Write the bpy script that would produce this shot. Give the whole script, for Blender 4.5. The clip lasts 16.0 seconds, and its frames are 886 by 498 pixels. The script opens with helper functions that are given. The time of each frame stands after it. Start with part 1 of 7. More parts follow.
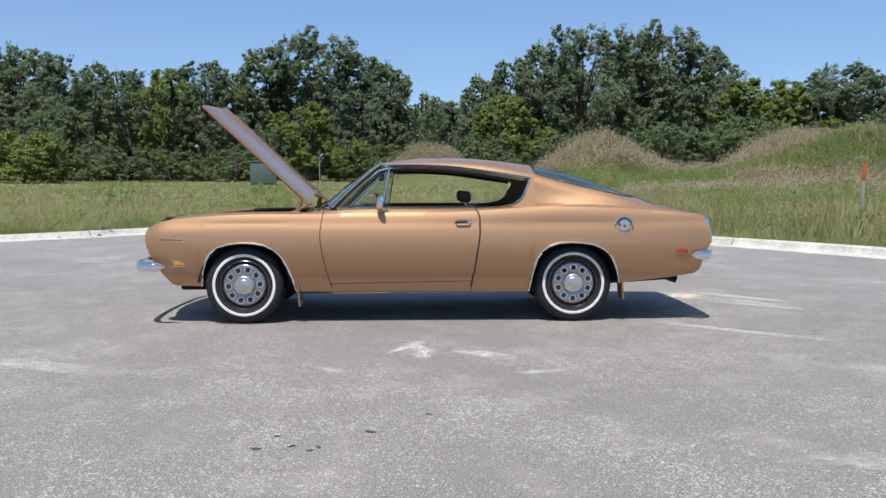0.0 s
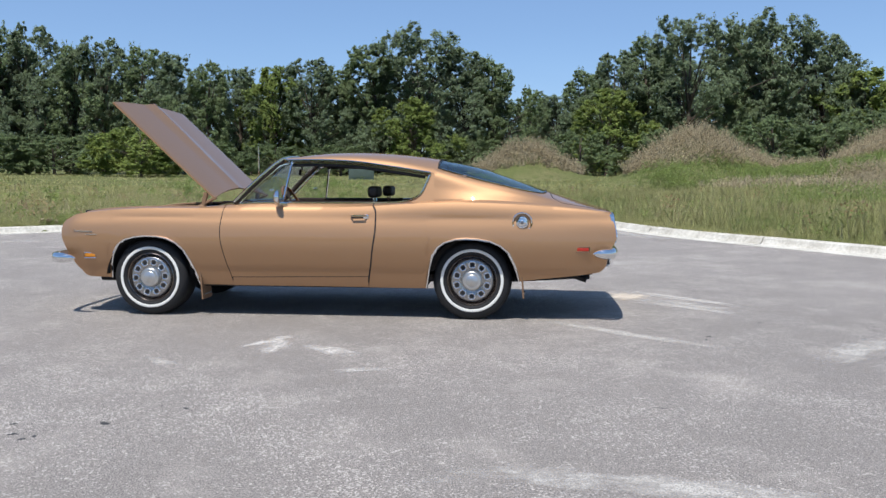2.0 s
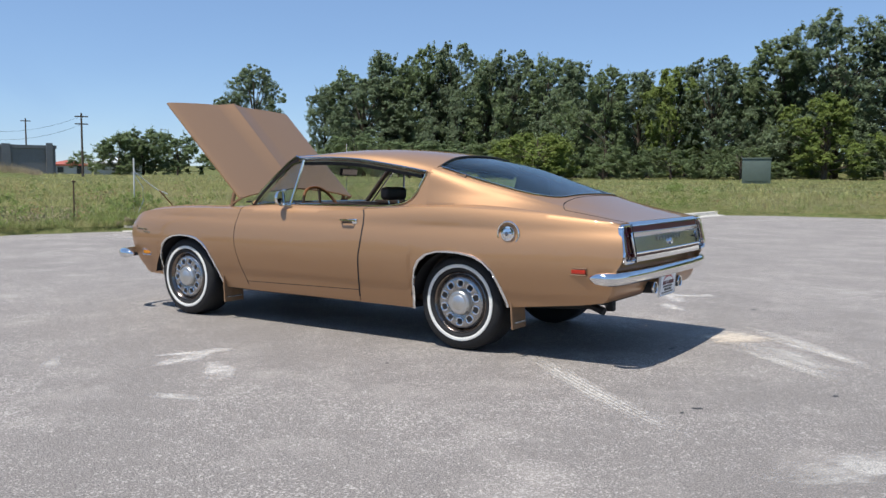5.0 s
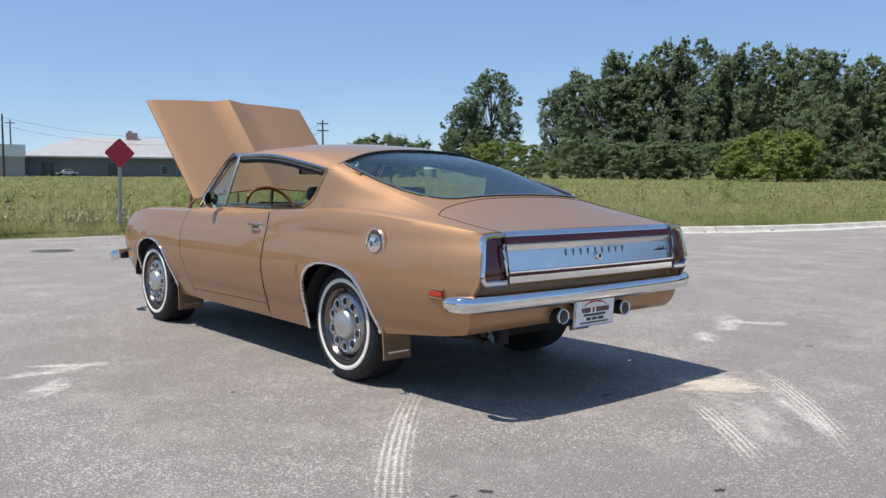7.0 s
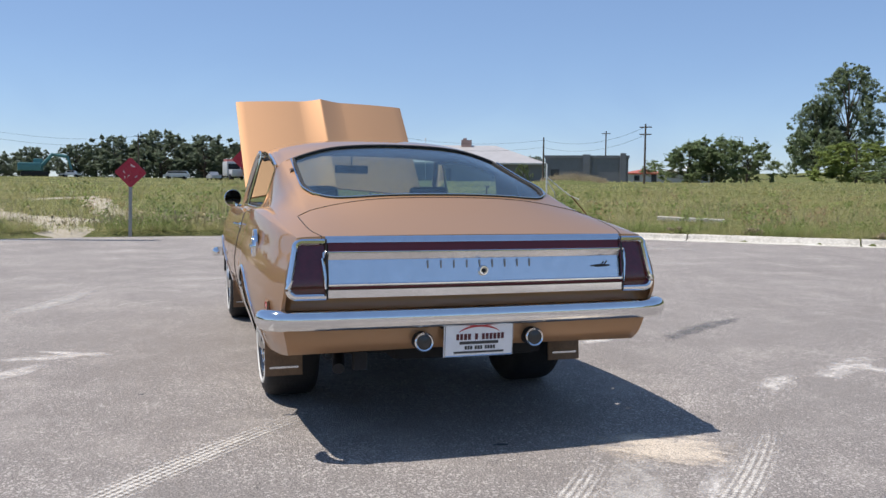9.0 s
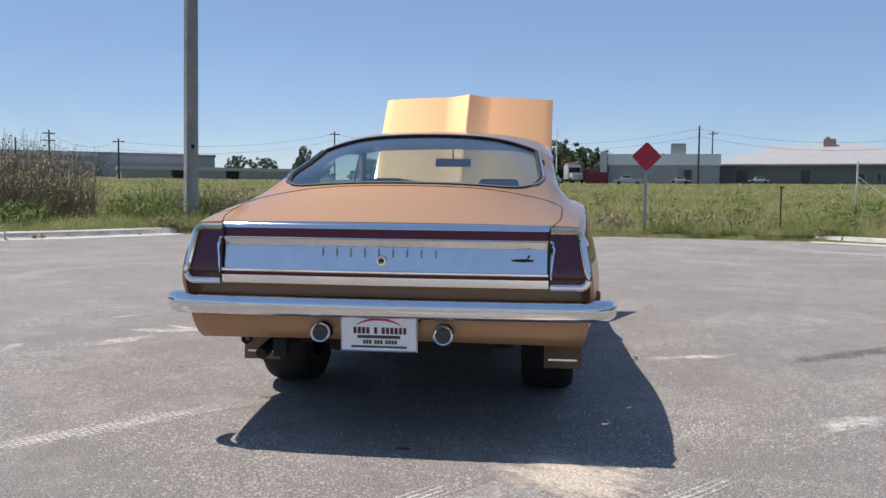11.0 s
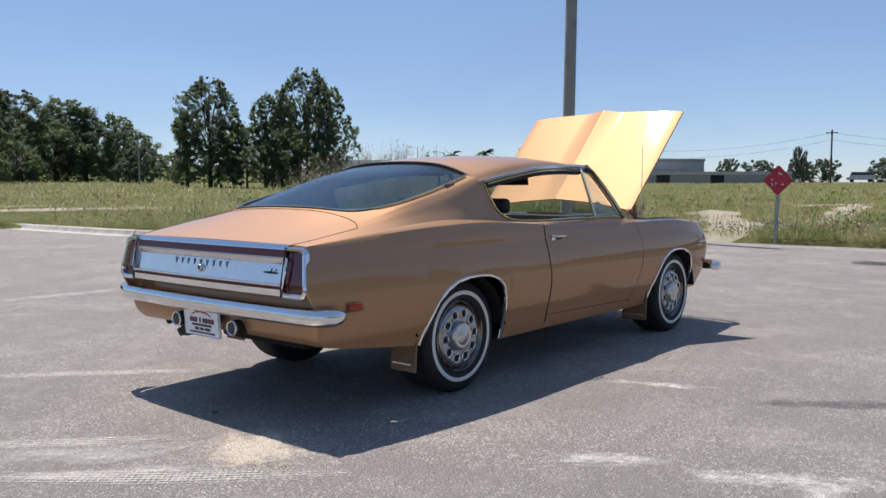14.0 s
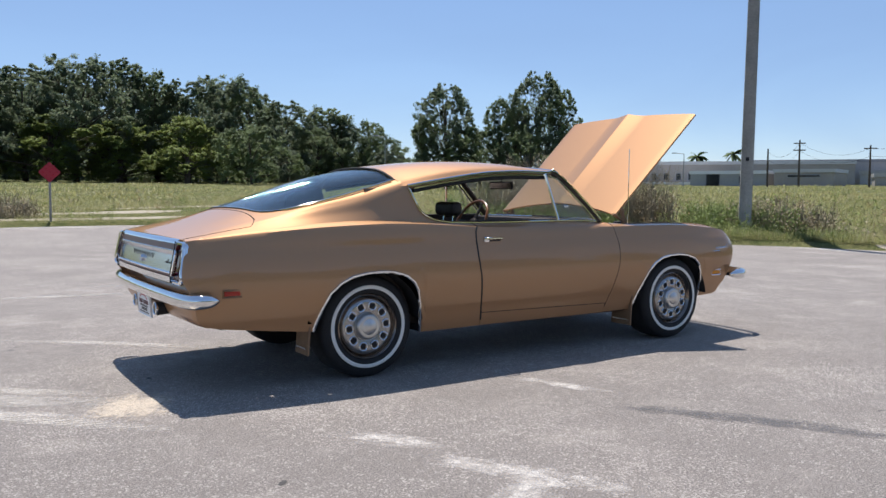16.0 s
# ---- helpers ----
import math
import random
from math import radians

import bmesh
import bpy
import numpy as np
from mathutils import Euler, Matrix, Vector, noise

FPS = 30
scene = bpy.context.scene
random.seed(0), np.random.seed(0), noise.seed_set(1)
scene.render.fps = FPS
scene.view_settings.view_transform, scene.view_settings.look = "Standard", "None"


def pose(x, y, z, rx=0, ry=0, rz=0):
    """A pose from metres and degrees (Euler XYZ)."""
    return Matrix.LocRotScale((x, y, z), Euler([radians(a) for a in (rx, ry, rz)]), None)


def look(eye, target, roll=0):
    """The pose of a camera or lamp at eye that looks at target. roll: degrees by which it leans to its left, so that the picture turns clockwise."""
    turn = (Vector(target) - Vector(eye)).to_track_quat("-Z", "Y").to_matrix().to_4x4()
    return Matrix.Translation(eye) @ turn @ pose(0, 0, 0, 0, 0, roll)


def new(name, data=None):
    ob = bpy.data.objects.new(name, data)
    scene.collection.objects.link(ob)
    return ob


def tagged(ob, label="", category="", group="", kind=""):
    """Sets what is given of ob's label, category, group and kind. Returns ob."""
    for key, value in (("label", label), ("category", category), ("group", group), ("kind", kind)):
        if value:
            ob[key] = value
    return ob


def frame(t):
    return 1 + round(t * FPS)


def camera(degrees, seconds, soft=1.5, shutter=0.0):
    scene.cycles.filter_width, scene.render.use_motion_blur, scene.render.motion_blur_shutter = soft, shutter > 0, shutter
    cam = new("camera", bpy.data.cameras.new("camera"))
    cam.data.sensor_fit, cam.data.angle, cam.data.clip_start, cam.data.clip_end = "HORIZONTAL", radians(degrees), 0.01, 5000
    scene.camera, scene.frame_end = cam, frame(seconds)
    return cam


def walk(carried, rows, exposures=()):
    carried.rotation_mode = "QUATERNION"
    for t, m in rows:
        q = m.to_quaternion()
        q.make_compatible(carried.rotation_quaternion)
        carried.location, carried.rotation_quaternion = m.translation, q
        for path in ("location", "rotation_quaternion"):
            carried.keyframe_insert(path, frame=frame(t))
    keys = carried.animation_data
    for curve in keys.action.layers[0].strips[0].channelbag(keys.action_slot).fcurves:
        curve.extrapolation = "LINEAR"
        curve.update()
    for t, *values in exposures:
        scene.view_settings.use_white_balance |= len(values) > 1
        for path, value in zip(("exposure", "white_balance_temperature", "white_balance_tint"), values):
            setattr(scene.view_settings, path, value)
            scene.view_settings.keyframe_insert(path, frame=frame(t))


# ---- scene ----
cam = camera(55.8, 16.0)

PATH = [
    (0, (0.108, -7.665, 1.128), (0.16, -5.671, 0.978), -0.2),
    (0.5, (0.422, -7.827, 1.17), (0.467, -5.833, 1.017), -0.2),
    (1, (0.848, -7.81, 1.154), (0.861, -5.816, 1.001), -0.1),
    (1.5, (1.35, -7.722, 1.13), (1.283, -5.729, 0.977), -0.1),
    (2, (1.838, -7.517, 1.128), (1.63, -5.535, 0.966), -0.0),
    (2.5, (2.302, -7.263, 1.093), (1.911, -5.308, 0.938), 0.0),
    (3, (2.763, -6.96, 1.104), (2.172, -5.056, 0.949), 0.1),
    (3.5, (3.226, -6.658, 1.108), (2.459, -4.817, 0.954), 0.0),
    (4, (3.668, -6.32, 1.108), (2.764, -4.543, 0.954), -0.0),
    (4.2, (3.825, -6.162, 1.118), (2.876, -4.408, 0.963), 0.1),
    (6.5, (5.052, -3.911, 1.096), (3.647, -2.495, 0.944), 0.2),
    (7, (5.273, -3.354, 1.101), (3.748, -2.069, 0.948), 0.2),
    (7.5, (5.433, -2.803, 1.114), (3.797, -1.664, 0.96), 0.2),
    (8, (5.579, -2.248, 1.121), (3.839, -1.275, 0.967), 0.2),
    (8.5, (5.684, -1.702, 1.111), (3.854, -0.912, 0.958), 0.2),
    (9, (5.745, -1.186, 1.079), (3.842, -0.588, 0.933), 0.5),
    (11.5, (5.673, 1.067, 1.023), (3.727, 0.629, 0.876), 0.4),
    (12, (5.6, 1.592, 1.052), (3.716, 0.935, 0.905), 0.3),
    (12.5, (5.514, 2.124, 1.098), (3.706, 1.279, 0.956), 0.3),
    (13, (5.358, 2.657, 1.125), (3.638, 1.646, 0.981), 0.2),
    (13.5, (5.219, 3.178, 1.136), (3.591, 2.026, 0.992), 0.2),
    (14, (5.012, 3.696, 1.146), (3.481, 2.418, 1.003), 0.1),
    (14.5, (4.795, 4.185, 1.154), (3.368, 2.79, 1.011), 0.2),
    (15, (4.509, 4.59, 1.153), (3.191, 3.093, 1.011), 0.2),
    (15.5, (4.179, 5.0, 1.163), (2.971, 3.412, 1.022), 0.2),
    (16, (3.798, 5.33, 1.165), (2.704, 3.662, 1.025), 0.3),
]
walk(cam, [(t, look(eye, target, roll)) for t, eye, target, roll in PATH],
     exposures=[(0.0, 0.2, 6250, 10), (4.0, 0.18, 6300, 10), (7.0, 0.18, 6450, 11), (9.0, 0.13, 6500, 13), (12.0, 0.0, 6600, 14), (14.5, 0.06, 6600, 14), (16.0, 0.18, 6550, 13)])

# ---- light ----
SUN_DIR = Vector((-0.13, -0.41, 1.0)).normalized()
world = bpy.data.worlds.new("sky")
scene.world = world
world.use_nodes = True
wn = world.node_tree
sky = wn.nodes.new("ShaderNodeTexSky")
sky.sky_type = "NISHITA"
sky.sun_disc = False
sky.sun_elevation = math.asin(SUN_DIR.z)
sky.sun_rotation = math.atan2(SUN_DIR.x, SUN_DIR.y)
sky.air_density, sky.dust_density, sky.ozone_density = 0.9, 0.0, 4.0
sky.altitude = 500
# an even blue mix that levels the sky's gradient, with faint cirrus wisps
blue_mix, wisp, spread = wn.nodes.new("ShaderNodeMix"), wn.nodes.new("ShaderNodeTexNoise"), wn.nodes.new("ShaderNodeMapRange")
way, squash = wn.nodes.new("ShaderNodeTexCoord"), wn.nodes.new("ShaderNodeMapping")
blue_mix.data_type = "RGBA"
squash.inputs["Scale"].default_value, squash.inputs["Rotation"].default_value = (1.2, 3.2, 6.0), (0.3, 0.2, 0.6)
wisp.inputs["Scale"].default_value, wisp.inputs["Detail"].default_value, wisp.inputs["Distortion"].default_value = 1.3, 7, 0.8
for i, v in enumerate((0.40, 0.72, 0.36, 0.52)):
    spread.inputs[i + 1].default_value = v
blue_mix.inputs["B"].default_value = (2.0, 3.2, 5.4, 1)
wn.links.new(way.outputs["Generated"], squash.inputs["Vector"])
wn.links.new(squash.outputs[0], wisp.inputs["Vector"])
wn.links.new(wisp.outputs[0], spread.inputs[0])
wn.links.new(spread.outputs[0], blue_mix.inputs["Factor"])
wn.links.new(sky.outputs[0], blue_mix.inputs["A"])
wn.links.new(blue_mix.outputs["Result"], wn.nodes["Background"].inputs[0])
wn.nodes["Background"].inputs[1].default_value = 0.12
sun = new("sun", bpy.data.lights.new("sun", "SUN"))
sun.data.energy, sun.data.angle, sun.data.color = 4.6, radians(0.53), (1.0, 0.95, 0.87)
sun.matrix_world = look(SUN_DIR * 60, (0, 0, 0))


# ---- materials ----
def mat(name, color, rough=0.5, metal=0.0, vary=0.0, scale=8.0, bump=0.0, bump_scale=60.0, coat=0.0, color2=None, spec=0.5, island=0.0, object_random=0.0):
    """A surface with two scales of colour variation and fine relief."""
    m = bpy.data.materials.new(name)
    m.use_nodes = True
    nt = m.node_tree
    b = nt.nodes["Principled BSDF"]
    b.inputs["Roughness"].default_value, b.inputs["Metallic"].default_value = rough, metal
    b.inputs["Coat Weight"].default_value, b.inputs["Specular IOR Level"].default_value = coat, spec
    b.inputs["Coat Roughness"].default_value = 0.04
    b.inputs["Base Color"].default_value = (*color, 1)
    tc = nt.nodes.new("ShaderNodeTexCoord")
    if vary or color2:
        big, small = nt.nodes.new("ShaderNodeTexNoise"), nt.nodes.new("ShaderNodeTexNoise")
        big.inputs["Scale"].default_value, small.inputs["Scale"].default_value = scale, scale * 9
        big.inputs["Detail"].default_value = small.inputs["Detail"].default_value = 4
        for n in (big, small):
            nt.links.new(tc.outputs["Object"], n.inputs["Vector"])
        add = nt.nodes.new("ShaderNodeMath")
        add.operation = "ADD"
        nt.links.new(big.outputs[0], add.inputs[0])
        nt.links.new(small.outputs[0], add.inputs[1])
        ramp = nt.nodes.new("ShaderNodeMapRange")
        ramp.inputs[1].default_value, ramp.inputs[2].default_value = 0.7, 1.3
        nt.links.new(add.outputs[0], ramp.inputs[0])
        mix = nt.nodes.new("ShaderNodeMix")
        mix.data_type = "RGBA"
        other = color2 or tuple(c * (1 + vary) for c in color)
        base = color if color2 else tuple(c * (1 - vary) for c in color)
        mix.inputs["A"].default_value, mix.inputs["B"].default_value = (*base, 1), (*other, 1)
        nt.links.new(ramp.outputs[0], mix.inputs["Factor"])
        last = mix.outputs["Result"]
        if island or object_random:
            geo = nt.nodes.new("ShaderNodeNewGeometry" if island else "ShaderNodeObjectInfo")
            hsv = nt.nodes.new("ShaderNodeHueSaturation")
            rng = nt.nodes.new("ShaderNodeMapRange")
            amount = island or object_random
            rng.inputs[3].default_value, rng.inputs[4].default_value = 1 - amount, 1 + amount
            nt.links.new(geo.outputs["Random Per Island" if island else "Random"], rng.inputs[0])
            nt.links.new(rng.outputs[0], hsv.inputs["Value"])
            nt.links.new(last, hsv.inputs["Color"])
            last = hsv.outputs[0]
        nt.links.new(last, b.inputs["Base Color"])
    if bump:
        n, bp = nt.nodes.new("ShaderNodeTexNoise"), nt.nodes.new("ShaderNodeBump")
        n.inputs["Scale"].default_value, n.inputs["Detail"].default_value = bump_scale, 5
        nt.links.new(tc.outputs["Object"], n.inputs["Vector"])
        bp.inputs["Strength"].default_value, bp.inputs["Distance"].default_value = bump, 0.02
        nt.links.new(n.outputs[0], bp.inputs["Height"])
        nt.links.new(bp.outputs[0], b.inputs["Normal"])
    return m


def glass(name, tint, gloss=0.05):
    """A thin tinted pane: see-through, with a mirror gloss that grows at a flat angle."""
    m = bpy.data.materials.new(name)
    m.use_nodes = True
    nt = m.node_tree
    nt.nodes.remove(nt.nodes["Principled BSDF"])
    clear, gl, mix, fr = (nt.nodes.new(k) for k in ("ShaderNodeBsdfTransparent", "ShaderNodeBsdfGlossy", "ShaderNodeMixShader", "ShaderNodeLayerWeight"))
    clear.inputs[0].default_value = (*tint, 1)
    gl.inputs["Roughness"].default_value = gloss
    fr.inputs["Blend"].default_value = 0.5
    steep, add = nt.nodes.new("ShaderNodeMath"), nt.nodes.new("ShaderNodeMath")
    steep.operation, add.operation = "POWER", "MULTIPLY_ADD"
    steep.inputs[1].default_value, add.inputs[1].default_value, add.inputs[2].default_value = 4.0, 0.8, 0.03
    nt.links.new(fr.outputs["Facing"], steep.inputs[0])
    nt.links.new(steep.outputs[0], add.inputs[0])
    nt.links.new(add.outputs[0], mix.inputs[0])
    nt.links.new(clear.outputs[0], mix.inputs[1])
    nt.links.new(gl.outputs[0], mix.inputs[2])
    nt.links.new(mix.outputs[0], nt.nodes["Material Output"].inputs["Surface"])
    return m


def leafy(name, color, color2, trans=0.35, upward=0.5):
    """Leaves and blades: matt, with light let through, each one a little different."""
    m = mat(name, color, 0.55, 0, 0.0, 0.35, color2=color2, spec=0.3, island=0.35)
    nt = m.node_tree
    b = nt.nodes["Principled BSDF"]
    tr, mix = nt.nodes.new("ShaderNodeBsdfTranslucent"), nt.nodes.new("ShaderNodeMixShader")
    link = b.inputs["Base Color"].links[0].from_socket
    nt.links.new(link, tr.inputs[0])
    mix.inputs[0].default_value = trans
    geo, lift, unit = nt.nodes.new("ShaderNodeNewGeometry"), nt.nodes.new("ShaderNodeVectorMath"), nt.nodes.new("ShaderNodeVectorMath")
    lift.operation, unit.operation = "MULTIPLY_ADD", "NORMALIZE"
    lift.inputs[1].default_value, lift.inputs[2].default_value = (1 - upward,) * 3, (0, 0, upward)
    nt.links.new(geo.outputs["Normal"], lift.inputs[0])
    nt.links.new(lift.outputs[0], unit.inputs[0])
    for node in (b, tr):
        nt.links.new(unit.outputs[0], node.inputs["Normal"])
    nt.links.new(b.outputs[0], mix.inputs[1])
    nt.links.new(tr.outputs[0], mix.inputs[2])
    nt.links.new(mix.outputs[0], nt.nodes["Material Output"].inputs["Surface"])
    return m


PAINT = mat("gold_metallic_paint", (0.440, 0.262, 0.140), 0.58, 0.74, 0.03, 900, coat=0.75)
PAINT.node_tree.nodes["Principled BSDF"].inputs["Specular Tint"].default_value = (0.50, 0.36, 0.33, 1)
# Half the body paint's colour, matt, with no metal or clear coat.
PAINT_DULL = mat("half_paint_tan", (0.22, 0.13, 0.07), 0.7, 0.0, 0.2, 12)
CHROME = mat("chrome", (0.78, 0.79, 0.80), 0.07, 1.0, 0.05, 14)
BRUSHED = mat("brushed_silver", (0.72, 0.73, 0.75), 0.22, 1.0, 0.05, 20)
BLACK = mat("black_rubber", (0.012, 0.012, 0.013), 0.75, 0, 0.2, 20, 0.3, 90)
DARK = mat("dark_bay", (0.012, 0.012, 0.013), 0.85, 0, 0.2, 9)
WHITEWALL = mat("whitewall", (0.78, 0.77, 0.72), 0.6, 0, 0.05, 20)
RED = mat("red_lens", (0.085, 0.004, 0.012), 0.14, 0, 0.25, 30, coat=0.5)
REDSTRIPE = mat("red_stripe", (0.11, 0.010, 0.016), 0.3, 0, 0.1, 30)
MARKER_RED = mat("marker_red", (0.42, 0.03, 0.015), 0.2, 0, 0.2, 60)
AMBER = mat("amber_lens", (0.62, 0.23, 0.02), 0.2, 0, 0.2, 60)
LENS = mat("clear_lens", (0.05, 0.05, 0.05), 0.12, 0.3, 0.15, 60)
TRIM_DARK = mat("vinyl_dark", (0.035, 0.024, 0.018), 0.55, 0, 0.2, 20, 0.15, 200)
VINYL = mat("vinyl_tan", (0.20, 0.12, 0.07), 0.5, 0, 0.15, 20, 0.15, 200)
WOODRIM = mat("wood_rim", (0.22, 0.09, 0.03), 0.3, 0, 0.2, 30, coat=0.4)
PLATE = mat("plate_white", (0.85, 0.85, 0.85), 0.35, 0, 0.06, 20)
PLATE_RED = mat("plate_red", (0.45, 0.03, 0.04), 0.4)
PLATE_TEXT = mat("plate_maroon", (0.10, 0.015, 0.02), 0.4)
PLATE_DARK = mat("plate_dark", (0.05, 0.05, 0.05), 0.4)
PANE = glass("tinted_pane", (0.80, 0.90, 0.86))
PANE_CLEAR = glass("clear_pane", (0.90, 0.94, 0.93))
CONCRETE = mat("kerb_concrete", (0.40, 0.37, 0.31), 0.9, 0, 0.0, 2.2, 0.6, 40, color2=(0.68, 0.65, 0.58))
POLE_CONC = mat("pole_concrete", (0.44, 0.43, 0.40), 0.85, 0, 0.18, 3, 0.3, 40)
GALV = mat("galvanised", (0.30, 0.30, 0.29), 0.5, 0.6, 0.2, 12)
SIGN_RED = mat("sign_red", (0.36, 0.012, 0.03), 0.45, 0, 0.12, 6)
REFLECTOR = mat("reflector_red", (0.42, 0.03, 0.05), 0.25, 0, 0.1, 30)
PEELED = mat("peeled_pale", (0.62, 0.48, 0.46), 0.5, 0, 0.15, 30)
SIGN_BACK = mat("sign_back", (0.33, 0.34, 0.34), 0.4, 0.7, 0.1, 6)
BARK = mat("bark", (0.10, 0.075, 0.055), 0.9, 0, 0.3, 2.5, 0.8, 12)
# Extra blue in the oak, mid and far leaves imitates distance haze.
LEAF_OAK = leafy("leaf_oak_hazed", (0.235, 0.310, 0.190), (0.355, 0.440, 0.265), 0.66, 0.8)
LEAF_LIGHT = leafy("leaf_light", (0.250, 0.335, 0.098), (0.370, 0.450, 0.130), 0.60, 0.8)
LEAF_MID = leafy("leaf_mid_hazed", (0.248, 0.332, 0.168), (0.365, 0.455, 0.232), 0.66, 0.8)
BLADE = leafy("grass_blade", (0.205, 0.250, 0.080), (0.420, 0.390, 0.190), 0.35, 0.9)
# Far trees' haze is mixed into this bluish leaf colour.
LEAF_FAR = leafy("leaf_far_hazed", (0.170, 0.225, 0.150), (0.260, 0.320, 0.205), 0.5, 0.8)
DRY = leafy("dry_stalk", (0.27, 0.215, 0.125), (0.47, 0.405, 0.265), 0.3, 0.6)
RUSSET = leafy("russet_weed", (0.28, 0.19, 0.10), (0.42, 0.31, 0.17), 0.4, 0.7)
WEED = leafy("weed_leaf", (0.175, 0.250, 0.070), (0.290, 0.360, 0.110), 0.45, 0.75)
SAND = mat("pale_sand", (0.36, 0.31, 0.22), 0.95, 0, 0, 1.4, 0.6, 14, color2=(0.47, 0.42, 0.33))


def asphalt():
    """Worn grey asphalt: fine pale chips, soft blotches, sandy smears and dark spots."""
    m = bpy.data.materials.new("worn_asphalt")
    m.use_nodes = True
    nt = m.node_tree
    N, L = nt.nodes.new, nt.links.new
    b = nt.nodes["Principled BSDF"]
    b.inputs["Roughness"].default_value = 0.82
    tc = N("ShaderNodeTexCoord")

    def noise_at(scale, detail=5, rough=0.6, stretch=None):
        n = N("ShaderNodeTexNoise")
        n.inputs["Scale"].default_value, n.inputs["Detail"].default_value, n.inputs["Roughness"].default_value = scale, detail, rough
        src = tc.outputs["Object"]
        if stretch:
            mp = N("ShaderNodeMapping")
            mp.inputs["Scale"].default_value, mp.inputs["Rotation"].default_value = stretch[0], (0, 0, stretch[1])
            L(src, mp.inputs["Vector"])
            src = mp.outputs[0]
        L(src, n.inputs["Vector"])
        return n.outputs[0]

    def ramp(src, lo, hi, a, c):
        r = N("ShaderNodeMapRange")
        for i, v in enumerate((lo, hi, a, c)):
            r.inputs[i + 1].default_value = v
        L(src, r.inputs[0])
        return r.outputs[0]

    def blend(fac, a, c):
        x = N("ShaderNodeMix")
        x.data_type = "RGBA"
        if isinstance(fac, float):
            x.inputs["Factor"].default_value = fac
        else:
            L(fac, x.inputs["Factor"])
        for key, v in (("A", a), ("B", c)):
            if isinstance(v, tuple):
                x.inputs[key].default_value = (*v, 1)
            else:
                L(v, x.inputs[key])
        return x.outputs["Result"]

    chips = N("ShaderNodeTexVoronoi")
    chips.inputs["Scale"].default_value = 125
    L(tc.outputs["Object"], chips.inputs["Vector"])
    grain = ramp(noise_at(120, 5, 0.8), 0.40, 0.60, 0, 1)
    col = blend(grain, (0.078, 0.070, 0.064), (0.470, 0.422, 0.380))
    crowd = N("ShaderNodeMath")
    crowd.operation = "ADD"
    L(chips.outputs["Color"], crowd.inputs[0])
    L(ramp(noise_at(1.1, 8, 0.75), 0.36, 0.66, -0.16, 0.16), crowd.inputs[1])
    pale = ramp(crowd.outputs[0], 0.74, 0.82, 0.0, 0.72)
    col = blend(pale, col, (0.72, 0.66, 0.60))
    col = blend(ramp(noise_at(22, 4, 0.7), 0.42, 0.62, 0.0, 0.28), col, (0.150, 0.138, 0.128))
    col = blend(ramp(noise_at(0.35, 4), 0.40, 0.62, 0.0, 0.35), col, (0.196, 0.175, 0.158))
    col = blend(ramp(noise_at(1.3, 6, 0.7), 0.52, 0.76, 0.0, 0.36), col, (0.60, 0.54, 0.48))
    col = blend(ramp(noise_at(1.0, 6, 0.65, ((0.30, 4.5, 1), 0.5)), 0.64, 0.78, 0.0, 0.14), col, (0.55, 0.51, 0.465))
    col = blend(ramp(noise_at(4.0, 4, 0.6, ((0.6, 1.6, 1), 1.1)), 0.715, 0.735, 0.0, 0.75), col, (0.055, 0.053, 0.052))
    L(col, b.inputs["Base Color"])
    bp = N("ShaderNodeBump")
    bp.inputs["Strength"].default_value, bp.inputs["Distance"].default_value = 0.8, 0.014
    L(noise_at(110, 5), bp.inputs["Height"])
    L(bp.outputs[0], b.inputs["Normal"])
    return m


ASPHALT = asphalt()


def field():
    """Matted grass seen from afar: green and straw in patches, tufts and fine fibres."""
    m = bpy.data.materials.new("field_grass_mat")
    m.use_nodes = True
    nt = m.node_tree
    N, L = nt.nodes.new, nt.links.new
    b = nt.nodes["Principled BSDF"]
    b.inputs["Roughness"].default_value, b.inputs["Specular IOR Level"].default_value = 0.95, 0.1
    tc = N("ShaderNodeTexCoord")
    col = None
    for scale, detail, lo, hi, tone, amount in ((0.16, 4, 0.42, 0.62, (0.225, 0.195, 0.097), 0.75), (1.1, 5, 0.44, 0.60, (0.100, 0.132, 0.038), 0.7), (7.0, 5, 0.42, 0.62, (0.255, 0.235, 0.108), 0.55), (38.0, 4, 0.44, 0.60, (0.050, 0.062, 0.022), 0.75)):
        n, r, x = N("ShaderNodeTexNoise"), N("ShaderNodeMapRange"), N("ShaderNodeMix")
        n.inputs["Scale"].default_value, n.inputs["Detail"].default_value = scale, detail
        for i, v in enumerate((lo, hi, 0.0, amount)):
            r.inputs[i + 1].default_value = v
        x.data_type = "RGBA"
        x.inputs["A"].default_value, x.inputs["B"].default_value = (0.132, 0.160, 0.052, 1), (*tone, 1)
        L(tc.outputs["Object"], n.inputs["Vector"])
        L(n.outputs[0], r.inputs[0])
        L(r.outputs[0], x.inputs["Factor"])
        if col:
            L(col, x.inputs["A"])
        col = x.outputs["Result"]
        height = n.outputs[0]
    L(col, b.inputs["Base Color"])
    bp = N("ShaderNodeBump")
    bp.inputs["Strength"].default_value, bp.inputs["Distance"].default_value = 0.8, 0.05
    L(height, bp.inputs["Height"])
    L(bp.outputs[0], b.inputs["Normal"])
    return m


SOIL = field()



